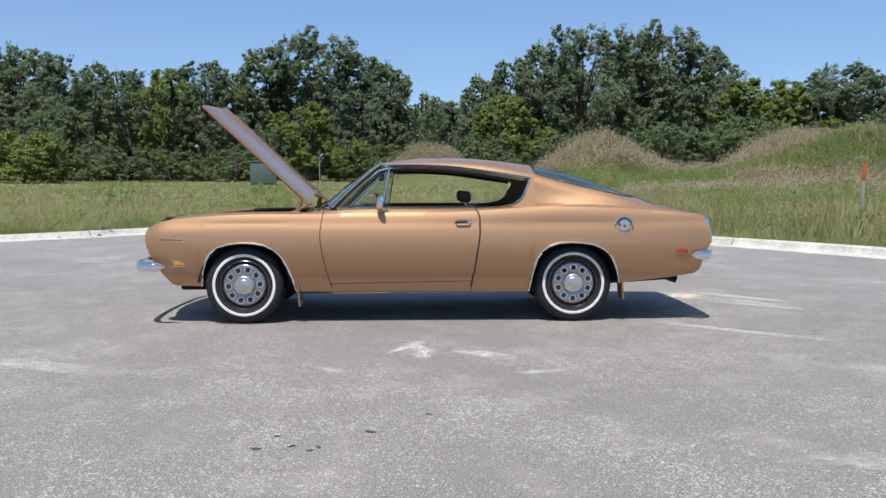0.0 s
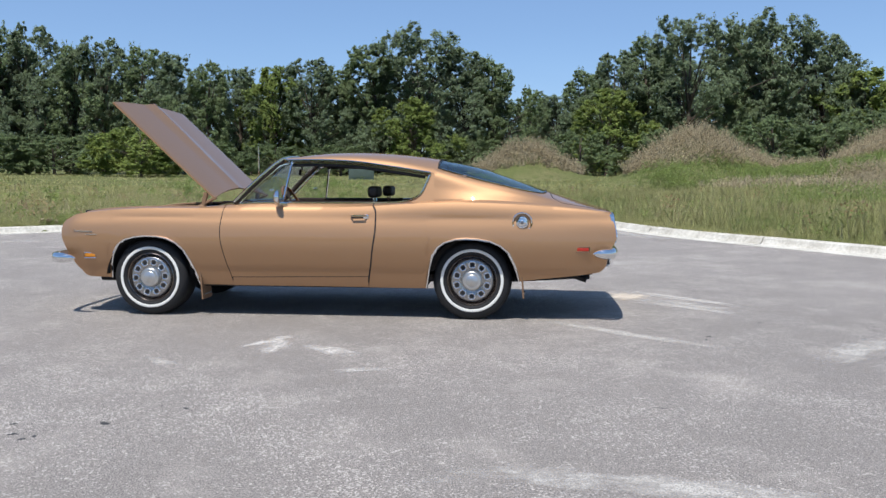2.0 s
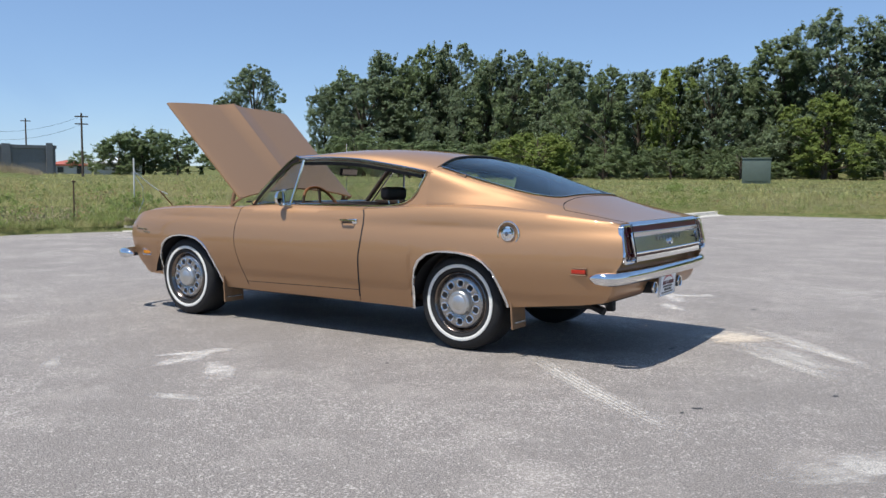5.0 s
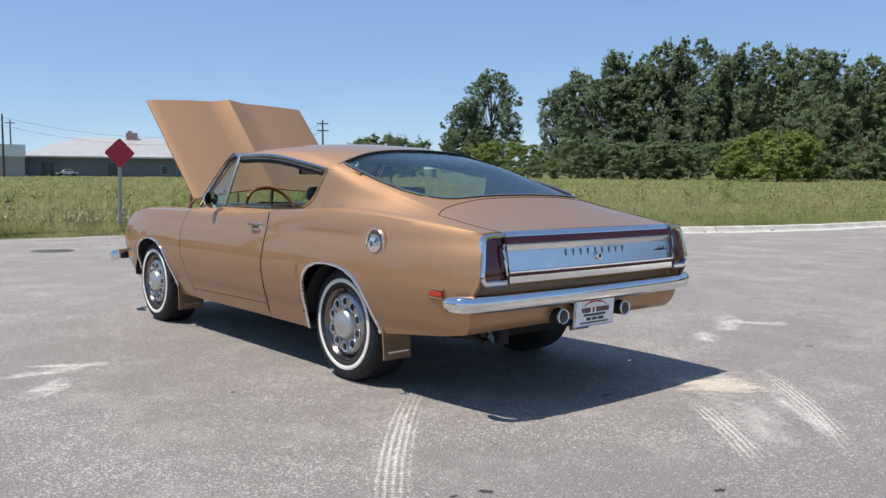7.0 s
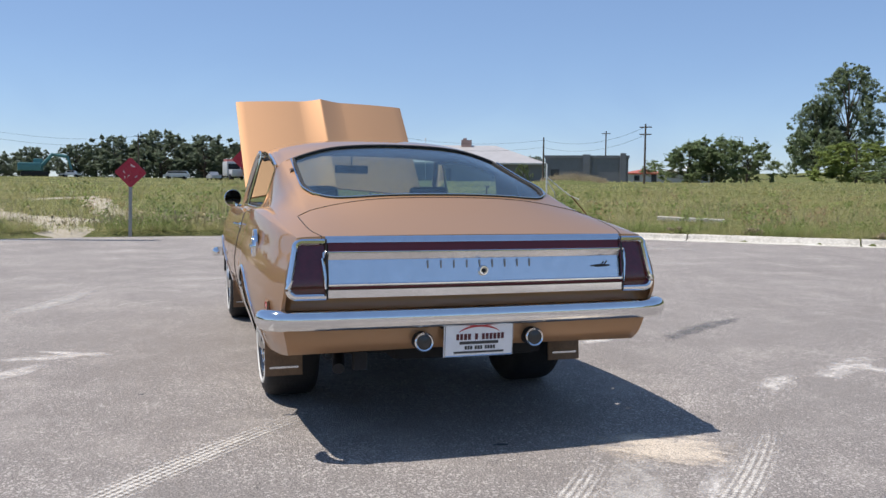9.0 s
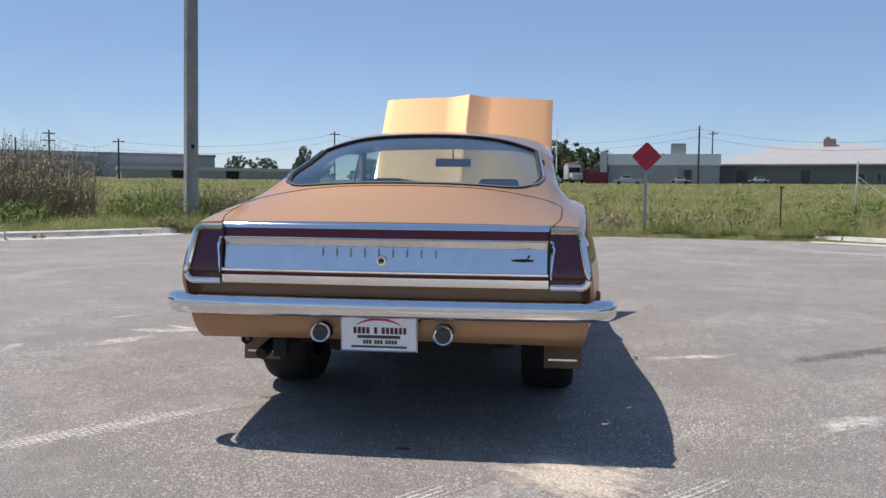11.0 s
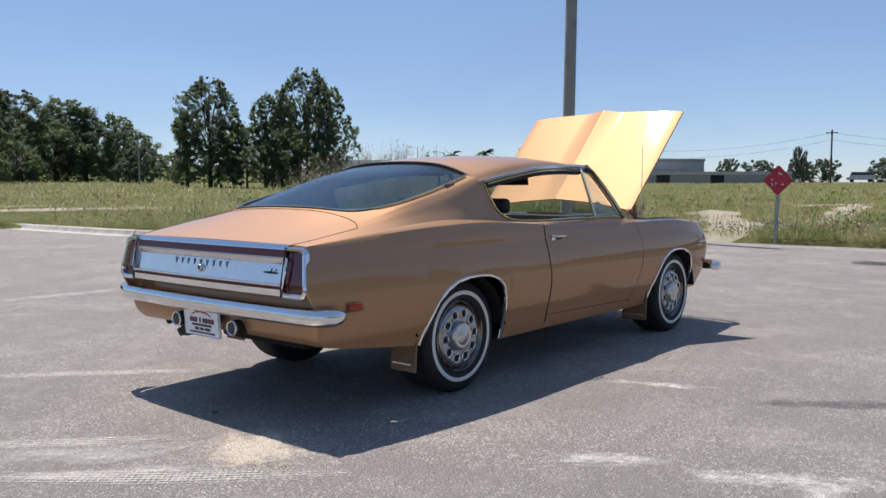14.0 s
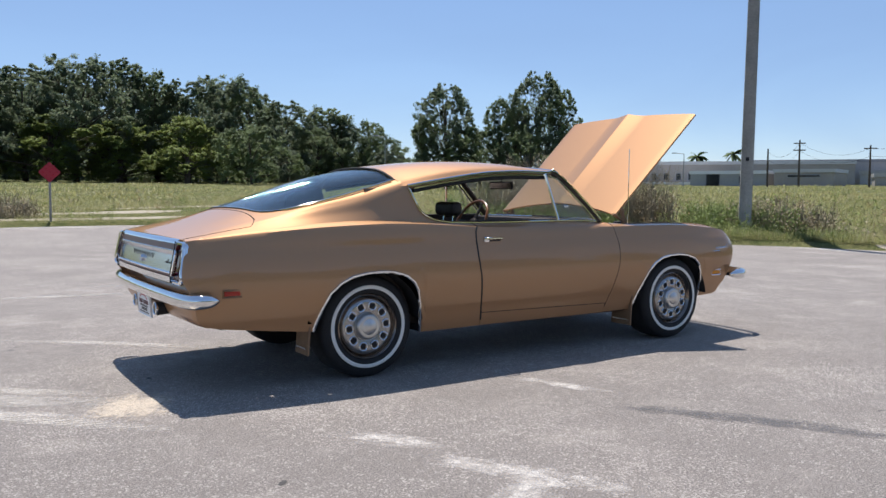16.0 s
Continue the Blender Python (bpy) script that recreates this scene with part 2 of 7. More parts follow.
def smear(name, color, cover, scale, tread=0.0):
    """A thin film of sand on the asphalt with broken, see-through edges; UV v runs across it."""
    m = bpy.data.materials.new(name)
    m.use_nodes = True
    nt = m.node_tree
    N, L = nt.nodes.new, nt.links.new
    b = nt.nodes["Principled BSDF"]
    b.inputs["Base Color"].default_value, b.inputs["Roughness"].default_value = (*color, 1), 0.95
    tc, n, uv, sep = N("ShaderNodeTexCoord"), N("ShaderNodeTexNoise"), N("ShaderNodeUVMap"), N("ShaderNodeSeparateXYZ")
    n.inputs["Scale"].default_value, n.inputs["Detail"].default_value, n.inputs["Roughness"].default_value = scale, 9, 0.8
    L(tc.outputs["Object"], n.inputs["Vector"])
    L(uv.outputs[0], sep.inputs[0])
    run, mp, st = N("ShaderNodeUVMap"), N("ShaderNodeMapping"), N("ShaderNodeTexNoise")
    uv.uv_map, run.uv_map = "UVMap", "Run"
    mp.inputs["Scale"].default_value = (2.2, 34.0, 1.0) if tread else (5.0, 13.0, 1.0)
    st.inputs["Scale"].default_value, st.inputs["Detail"].default_value, st.inputs["Roughness"].default_value = 1.0, 7, 0.72
    L(run.outputs[0], mp.inputs["Vector"])
    L(mp.outputs[0], st.inputs["Vector"])

    def math_node(op, a, c):
        x = N("ShaderNodeMath")
        x.operation = op
        for i, v in enumerate((a, c)):
            if isinstance(v, (int, float)):
                x.inputs[i].default_value = v
            else:
                L(v, x.inputs[i])
        return x.outputs[0]

    def edge(src):
        away = math_node("ABSOLUTE", math_node("SUBTRACT", src, 0.5), 0)
        return math_node("SUBTRACT", 1.0, math_node("POWER", math_node("MULTIPLY", away, 2.0), 2.0))

    inside = math_node("MULTIPLY", edge(sep.outputs[0]), edge(sep.outputs[1]))
    if tread:
        wv = math_node("SINE", math_node("ADD", math_node("MULTIPLY", sep.outputs[1], 44.0), math_node("MULTIPLY", n.outputs[0], 5.0)), 0)
        wu = math_node("SINE", math_node("MULTIPLY", sep.outputs[0], tread), 0)
        inside = math_node("MULTIPLY", inside, math_node("ADD", 0.62, math_node("MULTIPLY", 0.28, math_node("ADD", wv, math_node("MULTIPLY", wu, 0.6)))))
    rough = math_node("ADD", math_node("MULTIPLY", math_node("SUBTRACT", n.outputs[0], 0.5), 2.4), math_node("MULTIPLY", math_node("SUBTRACT", st.outputs[0], 0.5), 0.8 if tread else 1.8))
    val = math_node("ADD", math_node("MULTIPLY", inside, cover), math_node("SUBTRACT", rough, 0.34))
    r = N("ShaderNodeMapRange")
    r.inputs[1].default_value, r.inputs[2].default_value, r.inputs[4].default_value = 0.0, 0.70, 0.80
    L(val, r.inputs[0])
    chip, gate = N("ShaderNodeTexNoise"), N("ShaderNodeMapRange")
    chip.inputs["Scale"].default_value, chip.inputs["Detail"].default_value = 170.0, 3
    for i, v in enumerate((0.38, 0.58, 0.35, 1.0)):
        gate.inputs[i + 1].default_value = v
    L(tc.outputs["Object"], chip.inputs["Vector"])
    L(chip.outputs[0], gate.inputs[0])
    cover_out = math_node("MULTIPLY", r.outputs[0], gate.outputs[0])
    clear, mix = N("ShaderNodeBsdfTransparent"), N("ShaderNodeMixShader")
    L(cover_out, mix.inputs[0])
    L(clear.outputs[0], mix.inputs[1])
    L(b.outputs[0], mix.inputs[2])
    L(mix.outputs[0], nt.nodes["Material Output"].inputs["Surface"])
    return m


# ---- mesh tools ----
def mesh_of(name, verts, faces, smooth=True, sharp=40):
    me = bpy.data.meshes.new(name)
    me.from_pydata([tuple(v) for v in verts], [], faces)
    me.validate()
    if smooth and len(me.polygons):
        me.polygons.foreach_set("use_smooth", [True] * len(me.polygons))
        me.set_sharp_from_angle(angle=radians(sharp))
    return me


def put(name, geo, material, parent=None, label="", smooth=True, sharp=40):
    """Links (verts, faces) as one mesh object."""
    me = geo if isinstance(geo, bpy.types.Mesh) else mesh_of(name, *geo, smooth=smooth, sharp=sharp)
    if not me.materials:
        me.materials.append(material)
    ob = new(name, me)
    if parent:
        ob.parent = parent
    return tagged(ob, label)


def thing(name, label, category, group="", kind="", at=None):
    ob = tagged(new(name), label, category, group, kind)
    ob.empty_display_size = 0.2
    if at is not None:
        ob.matrix_basis = at if isinstance(at, Matrix) else Matrix.Translation(at)
    return ob


def join(*geos):
    verts, faces = [], []
    for v, f in geos:
        k = len(verts)
        verts += [tuple(p) for p in v]
        faces += [tuple(i + k for i in q) for q in f]
    return verts, faces


def moved(geo, m):
    return [m @ Vector(v) for v in geo[0]], geo[1]


def mirrored(geo):
    return [(v[0], -v[1], v[2]) for v in geo[0]], [tuple(reversed(f)) for f in geo[1]]


def sheet(fn, us, vs):
    """A grid of quads over fn(u, v)."""
    verts = [fn(u, v) for v in vs for u in us]
    n = len(us)
    return verts, [(j * n + i, j * n + i + 1, (j + 1) * n + i + 1, (j + 1) * n + i) for j in range(len(vs) - 1) for i in range(n - 1)]


def slab(fn, us, vs, off):
    """A grid with thickness: fn(u, v) outside and the same moved by off inside."""
    nu, nv = len(us), len(vs)
    front = [Vector(fn(u, v)) for v in vs for u in us]
    back = [p + (Vector(off(u, v)) if callable(off) else Vector(off)) for p, (v, u) in zip(front, ((v, u) for v in vs for u in us))]
    k = nu * nv
    faces = []
    for j in range(nv - 1):
        for i in range(nu - 1):
            q = (j * nu + i, j * nu + i + 1, (j + 1) * nu + i + 1, (j + 1) * nu + i)
            faces += [q, tuple(x + k for x in reversed(q))]
    rim = [i for i in range(nu)] + [j * nu + nu - 1 for j in range(1, nv)] + [(nv - 1) * nu + i for i in range(nu - 2, -1, -1)] + [j * nu for j in range(nv - 2, 0, -1)]
    for a, c in zip(rim, rim[1:] + rim[:1]):
        faces.append((c, a, a + k, c + k))
    return front + back, faces


def span(a, c, n):
    return [a + (c - a) * i / (n - 1) for i in range(n)]


def tube(points, radius, sides=8, flat=1.0, closed=False, up=(0, 0, 1)):
    """A round or flattened bar along points; radius may be a list."""
    pts = [Vector(p) for p in points]
    n = len(pts)
    verts, faces = [], []
    for i, p in enumerate(pts):
        a = pts[(i - 1) % n] if closed or i else p
        c = pts[(i + 1) % n] if closed or i < n - 1 else p
        t = (c - a).normalized()
        s = t.cross(Vector(up))
        s = (s if s.length > 1e-4 else t.cross(Vector((1, 0, 0)))).normalized()
        w = s.cross(t)
        r = radius[i] if isinstance(radius, (list, tuple)) else radius
        for k in range(sides):
            ang = 2 * math.pi * (k + 0.5) / sides
            verts.append(p + s * (r * flat * math.cos(ang)) + w * (r * math.sin(ang)))
    for i in range(n if closed else n - 1):
        for k in range(sides):
            j = (i + 1) % n
            faces.append((i * sides + k, i * sides + (k + 1) % sides, j * sides + (k + 1) % sides, j * sides + k))
    if not closed:
        faces += [tuple(reversed(range(sides))), tuple((n - 1) * sides + k for k in range(sides))]
    return verts, faces


def lathe(profile, sides=40, axis="y"):
    """Turns (radius, along) pairs round an axis."""
    verts, faces = [], []
    for r, a in profile:
        for k in range(sides):
            c, s = r * math.cos(2 * math.pi * k / sides), r * math.sin(2 * math.pi * k / sides)
            verts.append({"y": (c, a, s), "x": (a, c, s), "z": (c, s, a)}[axis])
    for i in range(len(profile) - 1):
        for k in range(sides):
            faces.append((i * sides + k, i * sides + (k + 1) % sides, (i + 1) * sides + (k + 1) % sides, (i + 1) * sides + k))
    return verts, faces


def block(x0, x1, y0, y1, z0, z1, bevel=0.0, segments=2):
    bm = bmesh.new()
    bmesh.ops.create_cube(bm, size=1)
    for v in bm.verts:
        v.co = Vector(((x0 + x1) / 2 + v.co.x * (x1 - x0), (y0 + y1) / 2 + v.co.y * (y1 - y0), (z0 + z1) / 2 + v.co.z * (z1 - z0)))
    if bevel:
        bmesh.ops.bevel(bm, geom=bm.edges[:], offset=bevel, segments=segments, affect="EDGES", profile=0.6)
    bm.verts.index_update()
    geo = [v.co.copy() for v in bm.verts], [tuple(v.index for v in f.verts) for f in bm.faces]
    bm.free()
    return geo


def curve_at(table):
    """A smooth function through (x, value) pairs."""
    xs, vs = [p[0] for p in table], [p[1] for p in table]
    n = len(xs)
    slope = []
    for i in range(n):
        a, c = max(0, i - 1), min(n - 1, i + 1)
        slope.append((vs[c] - vs[a]) / (xs[c] - xs[a]))

    def at(x):
        if x <= xs[0]:
            return vs[0]
        if x >= xs[-1]:
            return vs[-1]
        i = max(k for k in range(n - 1) if xs[k] <= x)
        h = xs[i + 1] - xs[i]
        t = (x - xs[i]) / h
        return (2 * t**3 - 3 * t * t + 1) * vs[i] + (t**3 - 2 * t * t + t) * h * slope[i] + (3 * t * t - 2 * t**3) * vs[i + 1] + (t**3 - t * t) * h * slope[i + 1]

    return at


def line_at(table):
    xs, vs = [p[0] for p in table], [p[1] for p in table]
    return lambda x: float(np.interp(x, xs, vs))


# ---- ground, road, kerbs ----
LOT = [(3.4, 26), (3.4, 20), (3.6, 14), (4.7, 10), (5.6, 8.3), (6.6, 6.6), (7.5, 4.8), (8.6, 2), (9.2, -1), (9.0, -4), (7.8, -7.5), (5.5, -11), (3.8, -14.5),
       (3.5, -22.5), (-5.5, -22.5), (-5.6, -15), (-6.9, -11.8), (-8.9, -8.6), (-11.6, -6.9), (-12.7, -4.5), (-12.95, -2), (-12.95, 1), (-12.7, 3.8),
       (-12.2, 6.3), (-10.4, 8.4), (-8.6, 10.2), (-7.0, 12.0), (-5.6, 14.2), (-4.8, 17), (-4.5, 22), (-4.4, 27)]


def rounded(points, passes=2):
    """Corner cutting, for soft bends."""
    pts = [Vector(p) for p in points]
    for _ in range(passes):
        out = []
        for a, c in zip(pts, pts[1:] + pts[:1]):
            out += [a.lerp(c, 0.25), a.lerp(c, 0.75)]
        pts = out
    return pts


EDGE = rounded(LOT)
EDGE_A = np.array([tuple(p) for p in rounded(LOT, 1)])


def outside(xy):
    """Signed distance of points from the road's edge, positive on the grass."""
    a, c = EDGE_A, np.roll(EDGE_A, -1, 0)
    best = np.full(len(xy), 1e9)
    inside = np.zeros(len(xy), bool)
    for p, q in zip(a, c):
        d = q - p
        t = np.clip(((xy - p) @ d) / (d @ d), 0, 1)
        best = np.minimum(best, np.hypot(*(xy - p - t[:, None] * d).T))
        cross = (p[1] > xy[:, 1]) != (q[1] > xy[:, 1])
        with np.errstate(divide="ignore", invalid="ignore"):
            inside ^= cross & (xy[:, 0] < (q[0] - p[0]) * (xy[:, 1] - p[1]) / (q[1] - p[1]) + p[0])
    return np.where(inside, -best, best)


def ground_z(xy):
    """The field's height: a low bank behind the kerb, then a gentle rise."""
    d = outside(xy)
    rise = 0.11 + 0.14 * np.clip(d / 3, 0, 1) + 0.0165 * np.clip(d - 2, 0, 125)
    wave = 0.10 * np.sin(xy[:, 0] * 0.31 + 1) * np.sin(xy[:, 1] * 0.27) * np.clip(d / 6, 0, 1)
    z = np.where(d > 0.1, rise + wave, -0.09 + 0.2 * np.clip((d + 0.02) / 0.12, 0, 1))
    z += 0.085 * np.clip(np.abs(xy[:, 1]) - 162, 0, 70)
    for mx, my, r, h in MOUNDS:
        z += h * np.exp(-((xy[:, 0] - mx) ** 2 + (xy[:, 1] - my) ** 2) / (r * r)) * np.clip(d / 4, 0, 1)
    return z


MOUNDS = [(14.8, 62.0, 4.6, 3.6), (1.2, 95.0, 5.0, 3.6), (35.0, 72.0, 7.0, 4.0), (36.0, 60.0, 6.0, 3.4), (26.0, 60.0, 7.0, 1.2), (48.0, 62.0, 8.0, 3.6), (-92.0, 47.0, 4.0, 0.8)]


def at_ground(x, y):
    return float(ground_z(np.array([[x, y]]))[0])


def build_ground():
    radii = list(np.arange(0.0, 32, 0.42)) + list(32 * 1.075 ** np.arange(0, 64))
    turns = 300
    ang = np.arange(turns) * 2 * np.pi / turns
    xy = np.array([(-2 + r * np.cos(a), -1 + r * np.sin(a)) for r in radii for a in ang])
    z = ground_z(xy)
    faces = [(i * turns + k, i * turns + (k + 1) % turns, (i + 1) * turns + (k + 1) % turns, (i + 1) * turns + k) for i in range(len(radii) - 1) for k in range(turns)]
    ob = put("ground", (np.c_[xy, z].tolist(), faces), SOIL)
    tagged(ob, "grassy field of rough green and straw-coloured grass on soil", "ground", kind="structure")


def build_road():
    bm = bmesh.new()
    vs = [bm.verts.new((p.x, p.y, 0)) for p in EDGE]
    low = [bm.verts.new((p.x, p.y, -0.14)) for p in EDGE]
    bm.faces.new(vs)
    for i in range(len(vs)):
        j = (i + 1) % len(vs)
        bm.faces.new((vs[j], vs[i], low[i], low[j]))
    bmesh.ops.triangulate(bm, faces=[f for f in bm.faces if len(f.verts) > 4])
    me = bpy.data.meshes.new("road")
    bm.to_mesh(me)
    bm.free()
    tagged(put("road", me, ASPHALT), "worn light grey asphalt of a turning circle with sandy smears", "road", kind="structure")


def build_kerb(name, points, label):
    """A low pale concrete kerb with a gutter pan, cast in pieces with open joints."""
    kerb = thing(name, label, "kerb", kind="structure")
    pts = [Vector((*p, 0)) for p in points]
    dense = []
    for a, c in zip(pts, pts[1:]):
        n = max(2, int((c - a).length / 0.5))
        dense += [a.lerp(c, i / n) for i in range(n)]
    dense.append(pts[-1])
    for _ in range(6):
        dense = [dense[0]] + [(a + 2 * c + d) / 4 for a, c, d in zip(dense, dense[1:], dense[2:])] + [dense[-1]]
    shape = [(-0.34, 0.006), (-0.06, 0.022), (-0.03, 0.05), (0.0, 0.115), (0.03, 0.135), (0.15, 0.14), (0.17, 0.12), (0.17, -0.1), (-0.34, -0.1)]
    per = 6
    rng = random.Random(5)
    for s in range(0, len(dense) - 1, per):
        piece = [p.copy() for p in dense[s:s + per + 1]]
        if len(piece) < 2:
            continue
        piece[0] = piece[0].lerp(piece[1], 0.03)
        piece[-1] = piece[-1].lerp(piece[-2], 0.03)
        dz, dn = rng.uniform(-0.012, 0.012), rng.uniform(-0.015, 0.015)
        verts, faces = [], []
        for i, p in enumerate(piece):
            t = (piece[min(i + 1, len(piece) - 1)] - piece[max(i - 1, 0)]).normalized()
            nrm = Vector((t.y, -t.x, 0))
            for o, z in shape:
                verts.append(p + nrm * (o + dn + rng.uniform(-0.006, 0.006)) + Vector((0, 0, z + (dz if z > 0.03 else 0))))
        k = len(shape)
        for i in range(len(piece) - 1):
            for j in range(k):
                faces.append((i * k + j, i * k + (j + 1) % k, (i + 1) * k + (j + 1) % k, (i + 1) * k + j))
        faces += [tuple(reversed(range(k))), tuple((len(piece) - 1) * k + j for j in range(k))]
        put("kerb_stone", (verts, faces), CONCRETE, kerb, sharp=30)


build_ground()
build_road()
# the grass lies on the right-hand side of each line
build_kerb("kerb_north_west", [(-12.2, 6.3), (-10.4, 8.4), (-8.6, 10.2), (-7.0, 12.0), (-5.6, 14.2), (-4.8, 17), (-4.5, 22), (-4.4, 26.5)][::-1], "pale concrete kerb with weeds at its joints, beside grass")
build_kerb("kerb_north_east", [(3.4, 20.5), (3.6, 14), (4.7, 10), (5.6, 8.3), (6.6, 6.6), (7.5, 4.8), (8.6, 2), (9.2, -1), (9.0, -4)][::-1], "pale concrete kerb curving round a grassy corner")
build_kerb("kerb_south_west", [(-5.5, -22.0), (-5.6, -15), (-6.9, -11.8), (-8.9, -8.6), (-11.4, -7.0)][::-1], "pale concrete kerb in front of tall dry weeds")

# sandy smears and tyre prints on the asphalt
SMEAR = smear("sand_smear", (0.78, 0.74, 0.68), 0.84, 8.0)
SMEAR_SOFT = smear("dust_smear", (0.60, 0.57, 0.52), 0.90, 5.0)
PRINT = smear("tyre_print", (0.74, 0.70, 0.63), 1.32, 14.0, tread=520.0)
PATCH = smear("tan_sand_patch", (0.80, 0.69, 0.55), 1.15, 8.0)
SCUFF = smear("dark_scuff", (0.14, 0.14, 0.145), 0.95, 2.5)


def film(name, points, width, material, label, lift):
    """A flat film that follows points on the road."""
    pts = [Vector((*p, lift)) for p in points]
    n = len(pts)
    verts, faces, uvs = [], [], []
    cols = 5
    for i, p in enumerate(pts):
        t = (pts[min(i + 1, n - 1)] - pts[max(i - 1, 0)]).normalized()
        s = Vector((-t.y, t.x, 0))
        for k in range(cols):
            verts.append(p + s * width * (k / (cols - 1) - 0.5))
            uvs.append((i / (n - 1), k / (cols - 1)))
    for i in range(n - 1):
        for k in range(cols - 1):
            faces.append((i * cols + k, i * cols + k + 1, (i + 1) * cols + k + 1, (i + 1) * cols + k)[::-1])
    me = mesh_of(name, verts, faces, smooth=False)
    layer = me.uv_layers.new(name="UVMap")
    for loop in me.loops:
        layer.data[loop.index].uv = uvs[loop.vertex_index]
    length = sum((c - a).length for a, c in zip(pts, pts[1:]))
    run = me.uv_layers.new(name="Run")
    for loop in me.loops:
        u, v = uvs[loop.vertex_index]
        run.data[loop.index].uv = (u * length + points[0][0] * 3.7, v * width + points[0][1] * 1.3)
    tagged(put(name, me, material), label, "ground mark", kind="stuff")


def bend(a, c, sag, n=14):
    a, c = Vector(a), Vector(c)
    side = Vector((-(c - a).y, (c - a).x)) * sag
    return [tuple(a.lerp(c, i / (n - 1)) + side * 4 * (i / (n - 1)) * (1 - i / (n - 1))) for i in range(n)]


film("sand_smear", bend((-0.15, -2.15), (0.20, -1.58), 0.04), 0.16, SMEAR, "chalky white smear on asphalt", 0.0030)
film("sand_smear", bend((0.02, -1.55), (0.14, -2.40), 0.02), 0.26, SMEAR, "chalky white smear on asphalt", 0.0034)
film("sand_smear", bend((0.26, -1.90), (0.80, -2.30), -0.04), 0.24, SMEAR, "chalky white smear on asphalt", 0.0030)
film("sand_smear", bend((-0.62, -2.45), (-0.30, -2.72), 0.05), 0.16, SMEAR_SOFT, "pale dusty smear on asphalt", 0.0030)
film("sand_smear", bend((0.62, -2.75), (1.05, -2.62), 0.05), 0.16, SMEAR_SOFT, "pale dusty smear on asphalt", 0.0030)
film("tyre_print", bend((1.66, -0.45), (3.38, -1.95), -0.03, 24), 0.21, PRINT, "sandy tyre print with tread marks on asphalt", 0.0038)
film("tyre_print", bend((2.55, 1.42), (3.90, -0.05), 0.03, 24), 0.19, PRINT, "sandy tyre print with tread marks on asphalt", 0.0038)
film("tyre_print", bend((2.78, 0.42), (3.70, -0.40), 0.02, 18), 0.20, PRINT, "sandy tyre print with tread marks on asphalt", 0.0042)
film("sand_patch", bend((2.60, 0.42), (2.98, 1.00), 0.06), 0.52, PATCH, "tan sand patch on asphalt", 0.0046)
film("sand_smear", bend((2.86, 0.95), (3.72, 0.18), 0.03), 0.16, SMEAR, "sandy smear on asphalt", 0.0030)
film("sand_smear", bend((2.75, 0.62), (3.62, -0.28), 0.10), 0.34, SMEAR_SOFT, "sandy smear on asphalt", 0.0026)
film("sand_smear", bend((0.64, 1.12), (0.34, 2.02), 0.01), 0.16, SMEAR, "pale streak of sand on asphalt", 0.0030)
film("sand_smear", bend((2.14, 1.74), (1.72, 2.26), 0.04), 0.24, SMEAR, "broken pale sand streak on asphalt", 0.0030)
film("sand_smear", bend((1.90, 2.20), (1.36, 3.20), -0.03), 0.26, SMEAR, "broken pale sand streak on asphalt", 0.0034)
film("sand_smear", bend((1.50, 2.66), (2.12, 3.06), 0.05), 0.30, SMEAR, "broken pale sand streak on asphalt", 0.0030)
TAR = mat("tar_spot", (0.045, 0.043, 0.042), 0.6, 0, 0.25, 20, 0.3, 60)


def tar_spot(x, y, size, seed):
    """A flat ragged blot of tar."""
    rng = random.Random(seed)
    turn = rng.uniform(0, 3.1)
    verts = [(x, y, 0.0034)]
    for i in range(14):
        q = i * 2 * math.pi / 14
        r = size * rng.uniform(0.6, 1.15)
        px, py = r * math.cos(q), 0.55 * r * math.sin(q)
        verts.append((x + px * math.cos(turn) - py * math.sin(turn), y + px * math.sin(turn) + py * math.cos(turn), 0.0016))
    tagged(put("tar_spot", (verts, [(0, i, i % 14 + 1) for i in range(1, 15)]), TAR), "small dark tar spot on asphalt", "ground mark", "tar spots", "stuff")


SPOTS = [(-0.13, -3.88, 0.035), (-0.55, -3.93, 0.022), (-0.61, -4.11, 0.030), (-0.46, -4.08, 0.024), (-0.37, -4.14, 0.022), (-0.34, -4.10, 0.018), (0.14, -3.59, 0.024), (0.0, -3.56, 0.016), (3.13, -1.34, 0.035), (3.66, -0.68, 0.030), (1.22, -1.39, 0.022), (2.52, 0.09, 0.035), (3.09, -1.46, 0.020), (2.54, 2.26, 0.035)]
for n, (x, y, size) in enumerate(SPOTS):
    tar_spot(x, y, size, n)
film("dark_scuff", bend((0.75, 1.95), (-0.30, 3.55), 0.05), 0.24, SCUFF, "dark curved tyre scuff on asphalt", 0.0024)
film("sand_smear", bend((-0.6, -5.2), (2.2, -5.3), 0.03), 0.45, SMEAR_SOFT, "pale worn band across asphalt", 0.0022)
film("sand_smear", bend((1.3, -4.4), (3.3, -4.7), 0.06), 0.30, SMEAR_SOFT, "pale worn band across asphalt", 0.0026)
film("sand_smear", bend((-3.6, -2.1), (-1.6, -2.7), 0.06), 0.35, SMEAR_SOFT, "pale worn band across asphalt", 0.0026)
film("sand_smear", bend((3.6, -2.4), (4.6, -1.2), 0.06), 0.4, SMEAR_SOFT, "pale worn band across asphalt", 0.0026)
